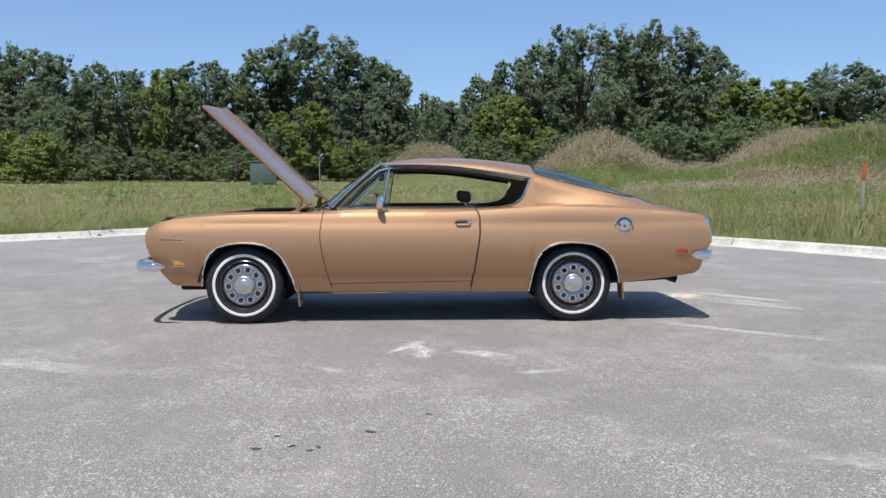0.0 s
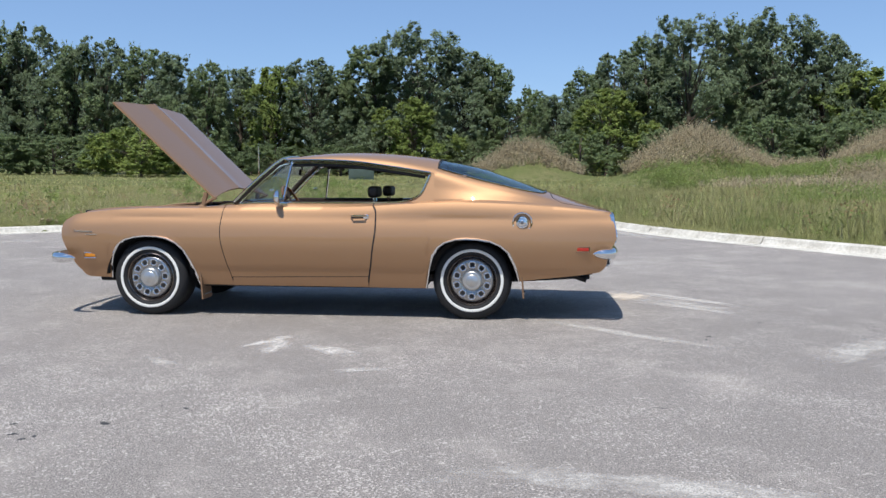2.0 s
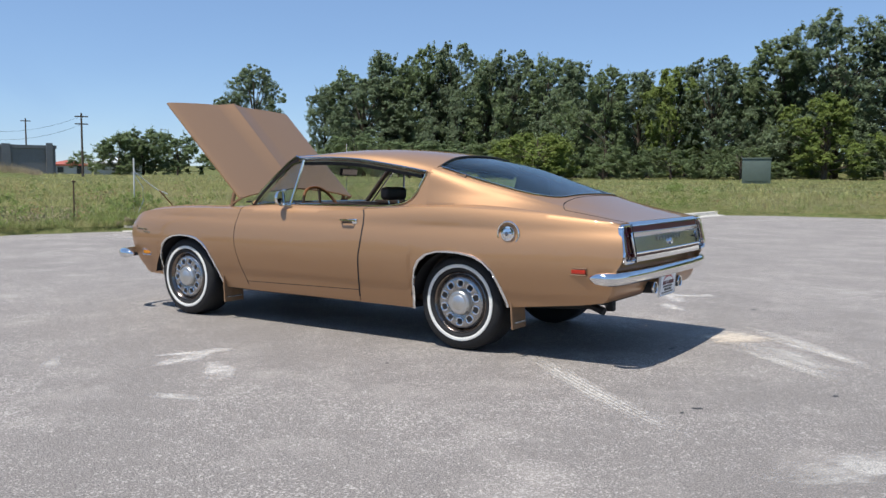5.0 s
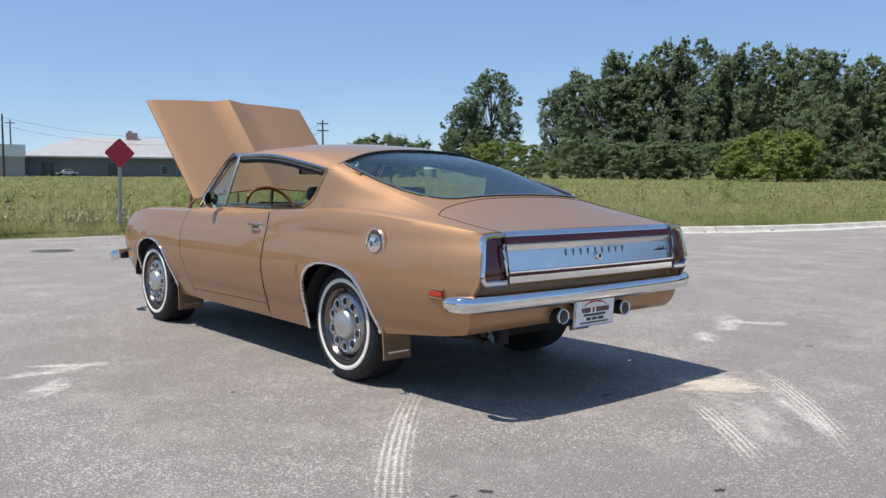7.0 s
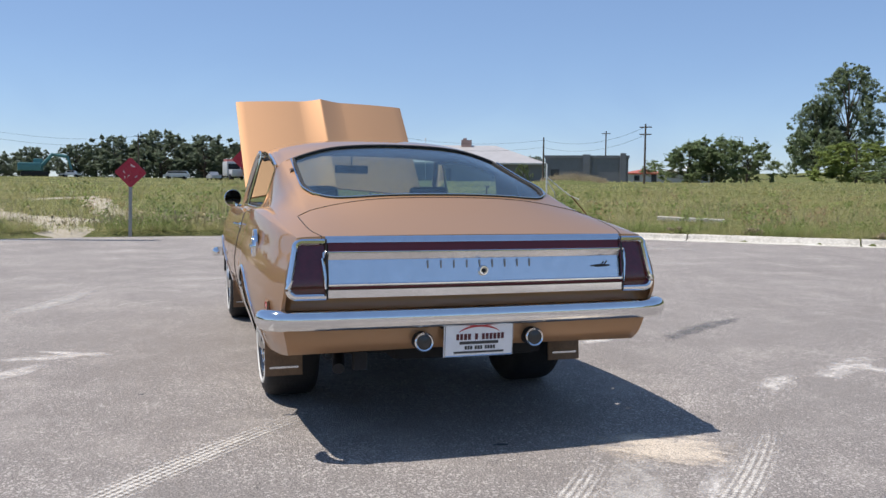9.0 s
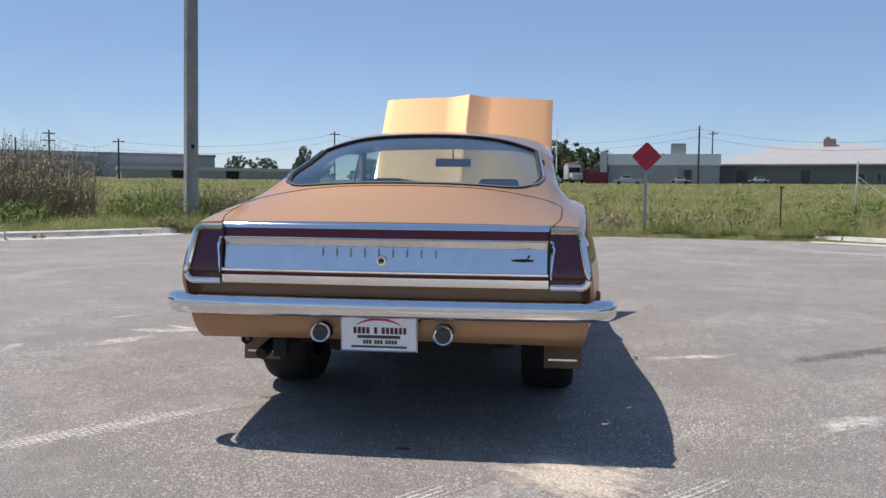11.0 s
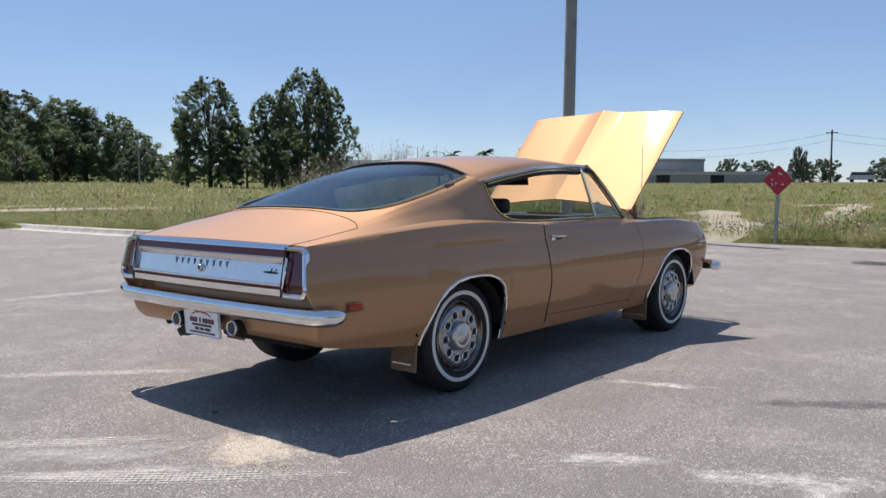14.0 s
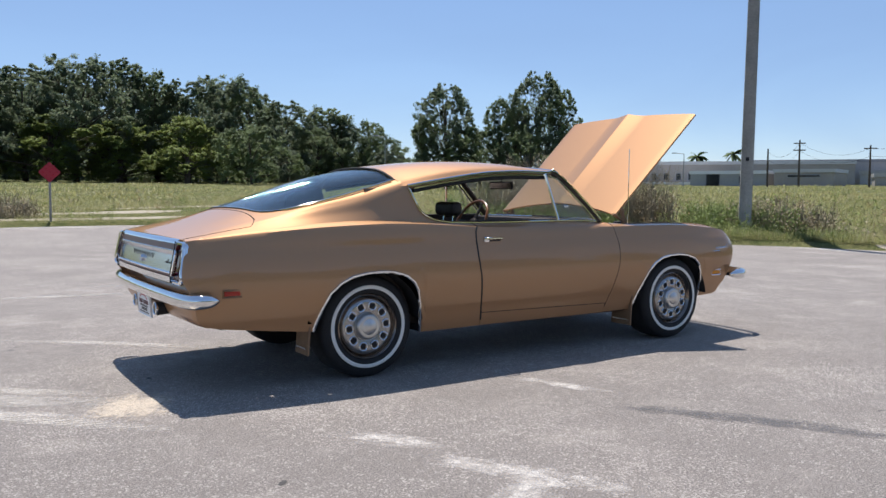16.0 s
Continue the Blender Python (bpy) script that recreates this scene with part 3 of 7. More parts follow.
film("sand_smear", bend((-8.6, -8.5), (-5.6, -13.0), -0.04), 0.55, SMEAR, "pale sand washed along the gutter", 0.0030)
film("sand_smear", bend((-6.9, 8.6), (-11.0, 4.0), 0.06), 0.7, SMEAR_SOFT, "pale sand on the asphalt near the kerb", 0.0030)
film("sand_smear", bend((5.0, 8.2), (3.2, 13.5), 0.05), 0.5, SMEAR_SOFT, "pale sand along the gutter", 0.0030)
film("sand_smear", bend((-3.0, -21.5), (2.5, -22.0), 0.02), 1.4, SMEAR, "sand spilled over the road's end", 0.0030)
film("sand_smear", bend((-12.05, -7.0), (-12.0, -3.0), 0.02), 0.8, SMEAR, "pale sand washed over the ragged asphalt edge", 0.0034)
film("sand_smear", bend((-12.4, -6.0), (-12.5, 5.0), -0.02), 0.6, SMEAR_SOFT, "dusty ragged edge of the asphalt", 0.0030)


# ---- the car ----
car = thing("car", "gold metallic fastback coupe with raised hood and whitewall tyres", "car")

shoulder_z = curve_at([(-2.14, 0.785), (-2.05, 0.836), (-1.94, 0.859), (-1.71, 0.881), (-1.48, 0.896), (-1.25, 0.903), (-0.7, 0.902), (0.0, 0.906), (0.5, 0.922), (0.8, 0.941), (1.05, 0.953),
                       (1.29, 0.957), (1.75, 0.940), (2.2, 0.903), (2.46, 0.878)])
half_w = curve_at([(-2.17, 0.740), (-2.05, 0.790), (-1.85, 0.822), (-1.5, 0.850), (-1.0, 0.862), (0.0, 0.871), (0.8, 0.881), (1.4, 0.889), (1.8, 0.880), (2.2, 0.856), (2.55, 0.808)])
# how far the flank lies inside its widest line, by height
tuck = curve_at([(0.22, 0.112), (0.30, 0.084), (0.395, 0.055), (0.42, 0.043), (0.5, 0.020), (0.57, 0.005), (0.63, 0.0), (0.70, 0.006), (0.76, 0.017), (0.83, 0.037)])
ARCH_F = [(-1.700, 0.31), (-1.690, 0.36), (-1.678, 0.44), (-1.652, 0.52), (-1.612, 0.588), (-1.55, 0.636), (-1.46, 0.662), (-1.36, 0.672), (-1.26, 0.668), (-1.17, 0.652), (-1.09, 0.615), (-1.03, 0.558),
          (-0.985, 0.47), (-0.952, 0.37), (-0.925, 0.285), (-0.915, 0.262)]
ARCH_R = [(0.997, 0.255), (1.010, 0.33), (1.030, 0.44), (1.055, 0.53), (1.095, 0.594), (1.15, 0.636), (1.24, 0.662), (1.33, 0.668), (1.42, 0.664), (1.52, 0.648), (1.60, 0.612), (1.665, 0.556),
          (1.710, 0.46), (1.735, 0.38), (1.748, 0.325)]
arch_f, arch_r = line_at(ARCH_F), line_at(ARCH_R)
rocker = line_at([(-2.0, 0.36), (-1.93, 0.316), (-1.70, 0.312), (-0.915, 0.262), (1.0, 0.254), (1.75, 0.325), (2.25, 0.378), (2.40, 0.402), (2.5, 0.44)])


def low_edge(x):
    z = rocker(x)
    if -1.70 <= x <= -0.915:
        z = max(z, arch_f(x))
    if 0.997 <= x <= 1.748:
        z = max(z, arch_r(x))
    return z


def flank_y(x, z):
    top = shoulder_z(x)
    y = half_w(x) - tuck(min(z, 0.83))
    near = max(0.0, (z - (top - 0.13)) / 0.13)
    return y - 0.030 * near**2.2


inner_y = curve_at([(-2.14, 0.62), (-1.9, 0.700), (-0.9, 0.722), (-0.6, 0.730), (-0.4, 0.735), (0.6, 0.735), (1.05, 0.729), (1.4, 0.752), (1.65, 0.760), (1.95, 0.770), (2.2, 0.770), (2.46, 0.755)])
inner_z = curve_at([(-2.14, 0.80), (-1.9, 0.872), (-1.48, 0.908), (-0.9, 0.916), (-0.6, 0.932), (-0.4, 0.943), (0.6, 0.945), (1.05, 0.965), (1.4, 0.975), (1.65, 0.967), (1.95, 0.942), (2.2, 0.914), (2.46, 0.880)])

door_front = curve_at([(0.25, -0.620), (0.33, -0.640), (0.44, -0.668), (0.58, -0.698), (0.67, -0.712), (0.763, -0.714), (0.9, -0.694), (0.95, -0.668)])
door_rear = curve_at([(0.25, 0.510), (0.354, 0.524), (0.46, 0.545), (0.572, 0.561), (0.70, 0.582), (0.80, 0.586), (0.90, 0.578), (0.95, 0.535)])
nose_x = curve_at([(0.30, -1.93), (0.36, -1.975), (0.41, -2.02), (0.50, -2.075), (0.56, -2.112), (0.64, -2.15), (0.70, -2.163), (0.76, -2.158), (0.81, -2.135), (0.85, -2.10)])
tail_x = curve_at([(0.37, 2.33), (0.40, 2.385), (0.44, 2.425), (0.50, 2.443), (0.58, 2.462), (0.62, 2.490), (0.675, 2.512), (0.745, 2.506), (0.82, 2.488), (0.87, 2.470), (0.90, 2.45)])


def skin(xs, v):
    """A point of the body side: xs(z) gives x by height; v 0 to 1 up the flank, 1 to 2 over the shoulder to the glass or hood."""
    z = 0.6
    for _ in range(7):
        x = xs(z)
        lo, hi = low_edge(x), shoulder_z(x)
        if v <= 1:
            z = lo + (hi - lo) * v
        else:
            z = hi
    if v <= 1:
        return Vector((x, -flank_y(x, z), z))
    t = v - 1
    y0, y1 = flank_y(x, shoulder_z(x)), inner_y(x)
    z0, z1 = shoulder_z(x), inner_z(x)
    return Vector((x, -(y0 + (y1 - y0) * t), z0 + (z1 - z0) * (1 - (1 - t) ** 1.6)))


V_SIDE = [i / 26 for i in range(27)]
V_FULL = V_SIDE + [1.2, 1.4, 1.6, 1.8, 2.0]
INWARD = lambda u, v: (0, 0.014, 0) if v < 0.97 else (0, 0.008, -0.012)


def panel(left_x, right_x, us, vs):
    fn = lambda u, v: skin(lambda z: left_x(z) + (right_x(z) - left_x(z)) * u, v)
    return slab(fn, us, vs, INWARD)


def us_for(a, c, marks, n):
    """Column places from 0 to 1, packed close at the given x."""
    xs = set(span(a, c, n))
    for m in marks:
        xs |= {x for x in (m + d for d in (-0.03, -0.02, -0.012, -0.006, -0.0005, 0.0005, 0.006, 0.012, 0.02, 0.03)) if a < x < c}
    return [(x - a) / (c - a) for x in sorted(xs)]


G = 0.0035
US_F = us_for(-2.1, -0.70, [p[0] for p in ARCH_F], 40)
fender = panel(nose_x, lambda z: door_front(z) - G, US_F, V_FULL)
door_low = 0.352


def door_skin(u, v):
    f = lambda z: door_front(z) + G + (door_rear(z) - door_front(z) - 2 * G) * u
    if v <= 1:
        x = 0.0
        z = 0.6
        for _ in range(6):
            x = f(z)
            lo = 0.332 + 0.018 * u
            z = lo + (shoulder_z(x) - lo) * v
        return Vector((x, -flank_y(x, z), z))
    return skin(f, v)


door_geo = slab(door_skin, span(0, 1, 40), V_FULL, INWARD)
sill_geo = slab(lambda u, v: (lambda x, z: Vector((x, -flank_y(x, z), z)))(-0.630 + 1.146 * u, 0.258 + ((0.332 + 0.018 * u - 0.004) - 0.258) * v), span(0, 1, 30), span(0, 1, 6), (0, 0.014, 0))
US_Q = us_for(0.58, 2.5, [p[0] for p in ARCH_R], 60)
quarter = panel(lambda z: door_rear(z) + 0.007, tail_x, US_Q, V_FULL)

for name, geo, label in (("front_fender", fender, ""), ("door", door_geo, ""), ("sill", sill_geo, ""), ("rear_quarter", quarter, "")):
    made = [put(name, g, PAINT, car, label, sharp=28) for g in (geo, mirrored(geo))]
    if name == "door":
        doors = made
    if name == "rear_quarter":
        quarters = made
    if name == "front_fender":
        fenders = made

for s in (-1, 1):
    for fx, r in ((lambda z: door_front(z), 0.006), (lambda z: door_rear(z) + 0.003, 0.009)):
        seam = [(fx(z), s * (flank_y(fx(z), z) - (0.0055 if r > 0.007 else 0.0065)), z) for z in span(0.30, shoulder_z(fx(0.9)) - 0.01, 24)]
        seam += [(fx(0.93), s * (flank_y(fx(0.9), shoulder_z(fx(0.9))) - 0.012 - 0.02 * i), shoulder_z(fx(0.9)) - 0.006 + 0.006 * i) for i in range(4)]
        put("door_seam", tube(seam, r, 6), BLACK, car)
    put("door_seam", tube([(x, s * (flank_y(x, 0.335 + 0.0155 * (x + 0.64)) - 0.007), 0.3305 + 0.0155 * (x + 0.64)) for x in span(-0.63, 0.52, 20)], 0.006, 6), BLACK, car)

# the roof, tail glass, sail panels and deck share one family of cross-sections
REAR = [(1.05, [(0, 1.318), (0.35, 1.300), (0.585, 1.238), (0.6685, 1.190), (0.701, 1.07), (0.729, 0.965)]),
        (1.4, [(0, 1.243), (0.35, 1.222), (0.600, 1.142), (0.672, 1.095), (0.712, 1.030), (0.752, 0.975)]),
        (1.65, [(0, 1.158), (0.35, 1.142), (0.610, 1.082), (0.675, 1.048), (0.718, 1.005), (0.760, 0.967)]),
        (1.95, [(0, 1.050), (0.35, 1.040), (0.610, 1.000), (0.672, 0.983), (0.722, 0.962), (0.770, 0.942)]),
        (2.2, [(0, 0.967), (0.35, 0.962), (0.610, 0.945), (0.670, 0.937), (0.722, 0.927), (0.770, 0.914)]),
        (2.47, [(0, 0.888), (0.35, 0.887), (0.610, 0.885), (0.670, 0.884), (0.722, 0.882), (0.755, 0.879)])]
rear_y = [curve_at([(x, s[i][0]) for x, s in REAR]) for i in range(6)]
rear_z = [curve_at([(x, s[i][1]) for x, s in REAR]) for i in range(6)]
ROOF = [(-0.23, [(0, 1.337), (0.35, 1.331), (0.56, 1.318), (0.636, 1.300)]),
        (0.08, [(0, 1.372), (0.35, 1.362), (0.565, 1.335), (0.640, 1.303)]),
        (0.38, [(0, 1.378), (0.35, 1.366), (0.572, 1.330), (0.645, 1.288)]),
        (0.65, [(0, 1.365), (0.35, 1.352), (0.58, 1.306), (0.654, 1.253)]),
        (0.88, [(0, 1.341), (0.35, 1.326), (0.583, 1.270), (0.662, 1.218)]),
        (1.05, REAR[0][1][:4])]
roof_y = [curve_at([(x, s[i][0]) for x, s in ROOF]) for i in range(4)]
roof_z = [curve_at([(x, s[i][1]) for x, s in ROOF]) for i in range(4)]


def across(pts, u):
    """A smooth line through section points; u counts the points."""
    n = len(pts)
    i = min(int(u), n - 2)
    t = u - i
    p = [pts[max(0, i - 1)] if i else (-pts[1][0], pts[1][1]), pts[i], pts[i + 1], pts[min(n - 1, i + 2)]]
    if i + 2 > n - 1:
        p[3] = (2 * pts[-1][0] - pts[-2][0], 2 * pts[-1][1] - pts[-2][1])
    out = []
    for k in (0, 1):
        a, c, d, e = (q[k] for q in p)
        out.append(0.5 * (2 * c + (d - a) * t + (2 * a - 5 * c + 4 * d - e) * t * t + (3 * c - a - 3 * d + e) * t**3))
    return out


SECTIONS = {}


def rear_surface(x, u):
    side = -1 if u < 0 else 1
    if x not in SECTIONS:
        SECTIONS[x] = [(fy(x), fz(x)) for fy, fz in zip(rear_y, rear_z)]
    y, z = across(SECTIONS[x], abs(u))
    return Vector((x, side * y, z))


def roof_surface(x, u):
    side = -1 if u < 0 else 1
    y, z = across([(fy(x), fz(x)) for fy, fz in zip(roof_y, roof_z)], abs(u))
    return Vector((x, side * y, z))


roof_end = lambda u: 1.055 + 0.012 * (abs(u) / 2) ** 2
roof_geo = slab(lambda a, u: roof_surface(-0.225 - 0.03 * (1 - (u / 3) ** 2) + (roof_end(min(abs(u), 2)) + 0.225 + 0.03 * (1 - (u / 3) ** 2)) * a, u), span(0, 1, 34), span(-3, 3, 41), (0, 0, -0.02))
put("roof", roof_geo, PAINT, car, sharp=28)

UG = 2.0
glass_end = lambda u: 1.965 - 0.30 * (abs(u) / UG) ** 7
glass_geo = slab(lambda a, u: rear_surface(roof_end(u) + 0.012 + (glass_end(u) - roof_end(u) - 0.012) * a, u) + Vector((0, 0, -0.004)), span(0, 1, 26), span(-UG + 0.02, UG - 0.02, 33), (0, 0, -0.005))
back_glass = put("rear_window", glass_geo, PANE, car, "large sloping tinted rear window")
back_glass.visible_shadow = False

# the band round the glass, the sail panels and the deck lid, with an open joint between them
def deck_at(x, y):
    """The rear surface over a given y."""
    lo, hi = 0.0, 5.0
    for _ in range(22):
        m = (lo + hi) / 2
        if rear_surface(x, m).y < abs(y):
            lo = m
        else:
            hi = m
    return rear_surface(x, lo if y >= 0 else -lo)


lid_front = lambda y: 2.0 + 0.012 * (y / 0.6) ** 2 + 0.075 * (abs(y) / 0.70) ** 9
lid_half = curve_at([(1.9, 0.698), (2.09, 0.698), (2.2, 0.696), (2.37, 0.684), (2.474, 0.655)])
GAP = 0.0035


def sail_in(x):
    """Inner edge of the sail panel: along the glass, round the lid's corner, along the lid's side."""
    if x < lid_front(0.61):
        return max(0.0, rear_y[2](x) if x < 2.2 else 0.61)
    lo, hi = 0.60, 0.698
    for _ in range(20):
        m = (lo + hi) / 2
        lo, hi = (m, hi) if lid_front(m) < x else (lo, m)
    return min(hi, lid_half(x)) + GAP


sail_xs = sorted(set(span(1.05, 2.02, 30) + span(2.02, 2.10, 22) + span(2.10, 2.47, 14)))
for s in (-1, 1):
    def sail_fn(x, a, s=s):
        y = sail_in(x)
        return deck_at(x, s * (y + (rear_y[5](x) - y) * a))
    put("sail_panel", slab(sail_fn, sail_xs, span(0, 1, 22), (0, 0, -0.014)), PAINT, car, sharp=28)
ring_geo = slab(lambda a, u: (lambda g, y: rear_surface(g + 0.006 + (max(lid_front(y), g + 0.012) - GAP - g - 0.006) * a, u))(glass_end(u), abs(u) / UG * 0.61 if abs(u) > 1 else abs(u) * 0.35), span(0, 1, 10), span(-UG, UG, 41), (0, 0, -0.014))
put("deck_panel", ring_geo, PAINT, car, sharp=28)


def lid_fn(a, b):
    y, x = b * 0.69, 2.2
    for _ in range(4):
        x = lid_front(y) + (2.474 - lid_front(y)) * a
        y = b * lid_half(x)
    return deck_at(x, y)


lid = put("trunk_lid", slab(lid_fn, span(0, 1, 22), span(-1, 1, 45), (0, 0, -0.016)), PAINT, car, sharp=28)
# lid joint: a dark recessed line
for s in (1, -1):
    put("panel_joint", tube([deck_at(x, s * (lid_half(x) + GAP / 2)) + Vector((0, 0, -0.0005)) for x in span(2.095, 2.47, 30)], 0.0026, 6), BLACK, lid)
put("panel_joint", tube([deck_at(lid_front(y) - GAP / 2, y) + Vector((0, 0, -0.0004)) for y in span(-0.698, 0.698, 71)], 0.0028, 6), BLACK, lid)

# side walls of the cabin
lean = lambda z: 0.735 - (z - 0.945) * 0.273
win_rear = curve_at([(0.945, 0.60), (0.955, 0.735), (0.97, 0.842), (0.995, 0.905), (1.03, 0.950), (1.10, 0.985), (1.182, 1.018)])
for s in (-1, 1):
    g = slab(lambda a, z, s=s: Vector((win_rear(z) + (1.052 - win_rear(z)) * a, s * lean(z), min(z, 0.0 + z))), span(0, 1, 10), [0.945, 0.95, 0.955, 0.96, 0.965, 0.975, 0.985, 0.995, 1.01, 1.03, 1.06, 1.10, 1.14, 1.182, 1.19], (0, -s * 0.02, 0))
    put("quarter_pillar", g, PAINT, car, sharp=28)

top_z = lambda x: roof_z[3](x)
top_y = lambda x: roof_y[3](x)
for s in (-1, 1):
    pillar = [(-0.635, 0.718, 0.94), (-0.54, 0.706, 1.035), (-0.42, 0.680, 1.15), (-0.30, 0.654, 1.255), (-0.23, 0.637, 1.302)]
    put("windshield_pillar", tube([(x, s * y, z) for x, y, z in pillar], 0.024, 8, 0.8), TRIM_DARK, car)
    trim = [(x + 0.008, s * (y + 0.014), z + 0.012) for x, y, z in pillar] + [(x, s * (top_y(x) + 0.006), top_z(x) - 0.004) for x in span(-0.19, 1.02, 26)]
    put("drip_rail", tube(trim, 0.0115, 6), CHROME, car, "bright drip rail along the roof edge")
    frame_line = [(x + 0.052, s * (y + 0.012), z) for x, y, z in pillar[:-1]] + [(-0.165, s * (top_y(-0.165) + 0.002), 1.278)] + [(x, s * (top_y(x) + 0.002), top_z(x) - 0.026) for x in span(-0.1, 0.97, 22)]
    put("window_trim", tube(frame_line, 0.008, 6), CHROME, car, "bright side window trim")
    put("window_seal", tube([(p[0], p[1] - s * 0.014, p[2] - 0.016) for p in frame_line[4:]], 0.014, 6), BLACK, car)
    low = [(win_rear(z) - 0.004, s * (lean(z) + 0.004), z) for z in (1.178, 1.14, 1.10, 1.06, 1.03, 1.01, 0.995, 0.98, 0.97, 0.962, 0.955)] + [(x, s * (inner_y(x) + 0.004), inner_z(x) + 0.006) for x in span(0.68, -0.58, 24)]
    put("belt_trim", tube(low, 0.007, 6), CHROME, car, "bright belt moulding")
    vent = [(-0.212, s * 0.735, 0.948), (-0.150, s * 0.648, 1.288)]
    put("vent_post", tube(vent, 0.010, 6), CHROME, car)
    put("vent_window", slab(lambda a, c, s=s: Vector((-0.535, s * 0.733, 0.955)) * (1 - a) * (1 - c) + Vector((-0.217, s * 0.735, 0.955)) * a * (1 - c) + Vector((-0.195, s * 0.645, 1.29)) * (1 - a) * c + Vector((-0.158, s * 0.645, 1.29)) * a * c, [0, 1], [0, 1], (0, -s * 0.005, 0)), PANE_CLEAR, car)
    put("vent_latch", block(-0.33, -0.29, s * 0.70 - 0.008, s * 0.70 + 0.008, 1.045, 1.06, 0.004), CHROME, car)

wind_geo = slab(lambda b, a: Vector((-0.625 - 0.155 * (1 - b * b), 0.705 * b, 0.945)).lerp(Vector((-0.235 - 0.045 * (1 - b * b), 0.628 * b, 1.333 - 0.032 * b * b)), a) + Vector((-0.012, 0, 0.012)) * math.sin(a * math.pi), span(-1, 1, 21), span(0, 1, 9), (0.005, 0, -0.003))
shield = put("windshield", wind_geo, PANE_CLEAR, car, "clear curved windshield")
shield.visible_shadow = False
put("windshield_trim", tube([(-0.23 - 0.045 * (1 - b * b), 0.628 * b, 1.340 - 0.032 * b * b) for b in span(-1, 1, 21)], 0.010, 6), CHROME, car)
put("windshield_trim", tube([(-0.64 - 0.155 * (1 - b * b), 0.705 * b, 0.944) for b in span(-1, 1, 21)], 0.010, 6), CHROME, car)
# dark rubber and bright strip round the rear window
outline = [rear_surface(roof_end(u) + 0.006, u) for u in span(-UG, UG, 31)] + [rear_surface(x, UG) for x in span(1.10, 1.62, 14)] + [rear_surface(glass_end(u) + 0.002, u) for u in span(UG - 0.02, -UG + 0.02, 51)] + [rear_surface(x, -UG) for x in span(1.62, 1.10, 14)]
put("window_seal", tube(outline, 0.008, 6, closed=True), BLACK, back_glass)
bright = [p + Vector((0.0, (0.016 if p.y > 0 else -0.016) if abs(p.y) > 0.57 else 0, 0.004)) for p in outline[31:]]
put("window_trim", tube(bright, 0.0055, 6), CHROME, back_glass)

# cowl in front of the windshield
put("cowl", slab(lambda b, a: Vector((-0.80 - 0.10 * (1 - b * b), 0.722 * b, 0.914 + 0.014 * (1 - b * b))).lerp(Vector((-0.632 - 0.155 * (1 - b * b), 0.716 * b, 0.938)), a), span(-1, 1, 25), span(0, 1, 6), (0, 0, -0.02)), PAINT, car)
for y in (-0.28, 0.22):
    put("wiper", tube([(-0.80, y, 0.945), (-0.77, y - 0.2, 0.952), (-0.735, y - 0.42, 0.957)], 0.006, 5), BLACK, car)

# engine bay: dark tub, aprons and front panel
put("bay_floor", block(-2.02, -0.86, -0.66, 0.66, 0.40, 0.42), DARK, car)
put("firewall", block(-0.88, -0.85, -0.70, 0.70, 0.35, 0.905), DARK, car)
for s in (-1, 1):
    put("inner_apron", slab(lambda a, c, s=s: Vector((-2.02 + 1.14 * a, s * ((inner_y(-2.02 + 1.14 * a) - 0.002) - 0.05 * (1 - c)), 0.45 + (inner_z(-2.02 + 1.14 * a) - 0.006 - 0.45) * c)), span(0, 1, 20), span(0, 1, 4), (0, -s * 0.01, 0)), DARK, car)
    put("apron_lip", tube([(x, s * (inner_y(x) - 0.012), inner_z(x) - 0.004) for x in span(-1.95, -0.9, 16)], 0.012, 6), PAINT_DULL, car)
put("radiator_panel", block(-2.07, -1.98, -0.66, 0.66, 0.42, 0.835, 0.01), BLACK, car)
put("nose_panel", slab(lambda b, a: Vector((-2.135 - 0.11 * (1 - b * b) + 0.10 * a, 0.70 * b, 0.80 + 0.045 * a)), span(-1, 1, 21), span(0, 1, 5), (0, 0, -0.02)), PAINT, car)
put("grille", slab(lambda b, a: Vector((-2.095 - 0.045 * (1 - b * b), 0.71 * b, 0.52 + 0.27 * a)), span(-1, 1, 21), span(0, 1, 5), (0.03, 0, 0)), BLACK, car, "dark recessed grille")
put("front_valance", slab(lambda b, a: Vector((-2.06 - 0.10 * (1 - b * b) + 0.13 * (1 - a), 0.69 * b, 0.335 + 0.18 * a)), span(-1, 1, 21), span(0, 1, 5), (0.02, 0, 0)), PAINT, car)
put("hood_latch", block(-2.06, -1.99, -0.52, -0.44, 0.83, 0.875, 0.012), BLACK, car)

# the raised hood
H0, H1 = Vector((-0.800, 0, 0.985)), Vector((-1.663, 0, 1.795))
HN = Vector((H0 - H1).normalized().cross(Vector((0, 1, 0)))) * -1
HN = HN if HN.z > 0 else -HN


def hood_at(b, a):
    start = 0.075 * (1 - b * b)
    along = start + (1.0 + 0.012 * (1 - b * b) - start) * a
    p = H0.lerp(H1, along)
    ridge = max(0.0, 1 - abs(b) / 0.26)
    lift = 0.020 * (1 - b * b) + 0.032 * (ridge**1.5) * (0.35 + 0.65 * a) - 0.004 * max(0, abs(b) - 0.97) / 0.03
    return p + HN * lift + Vector((0, (0.700 + 0.022 * a) * b, 0))


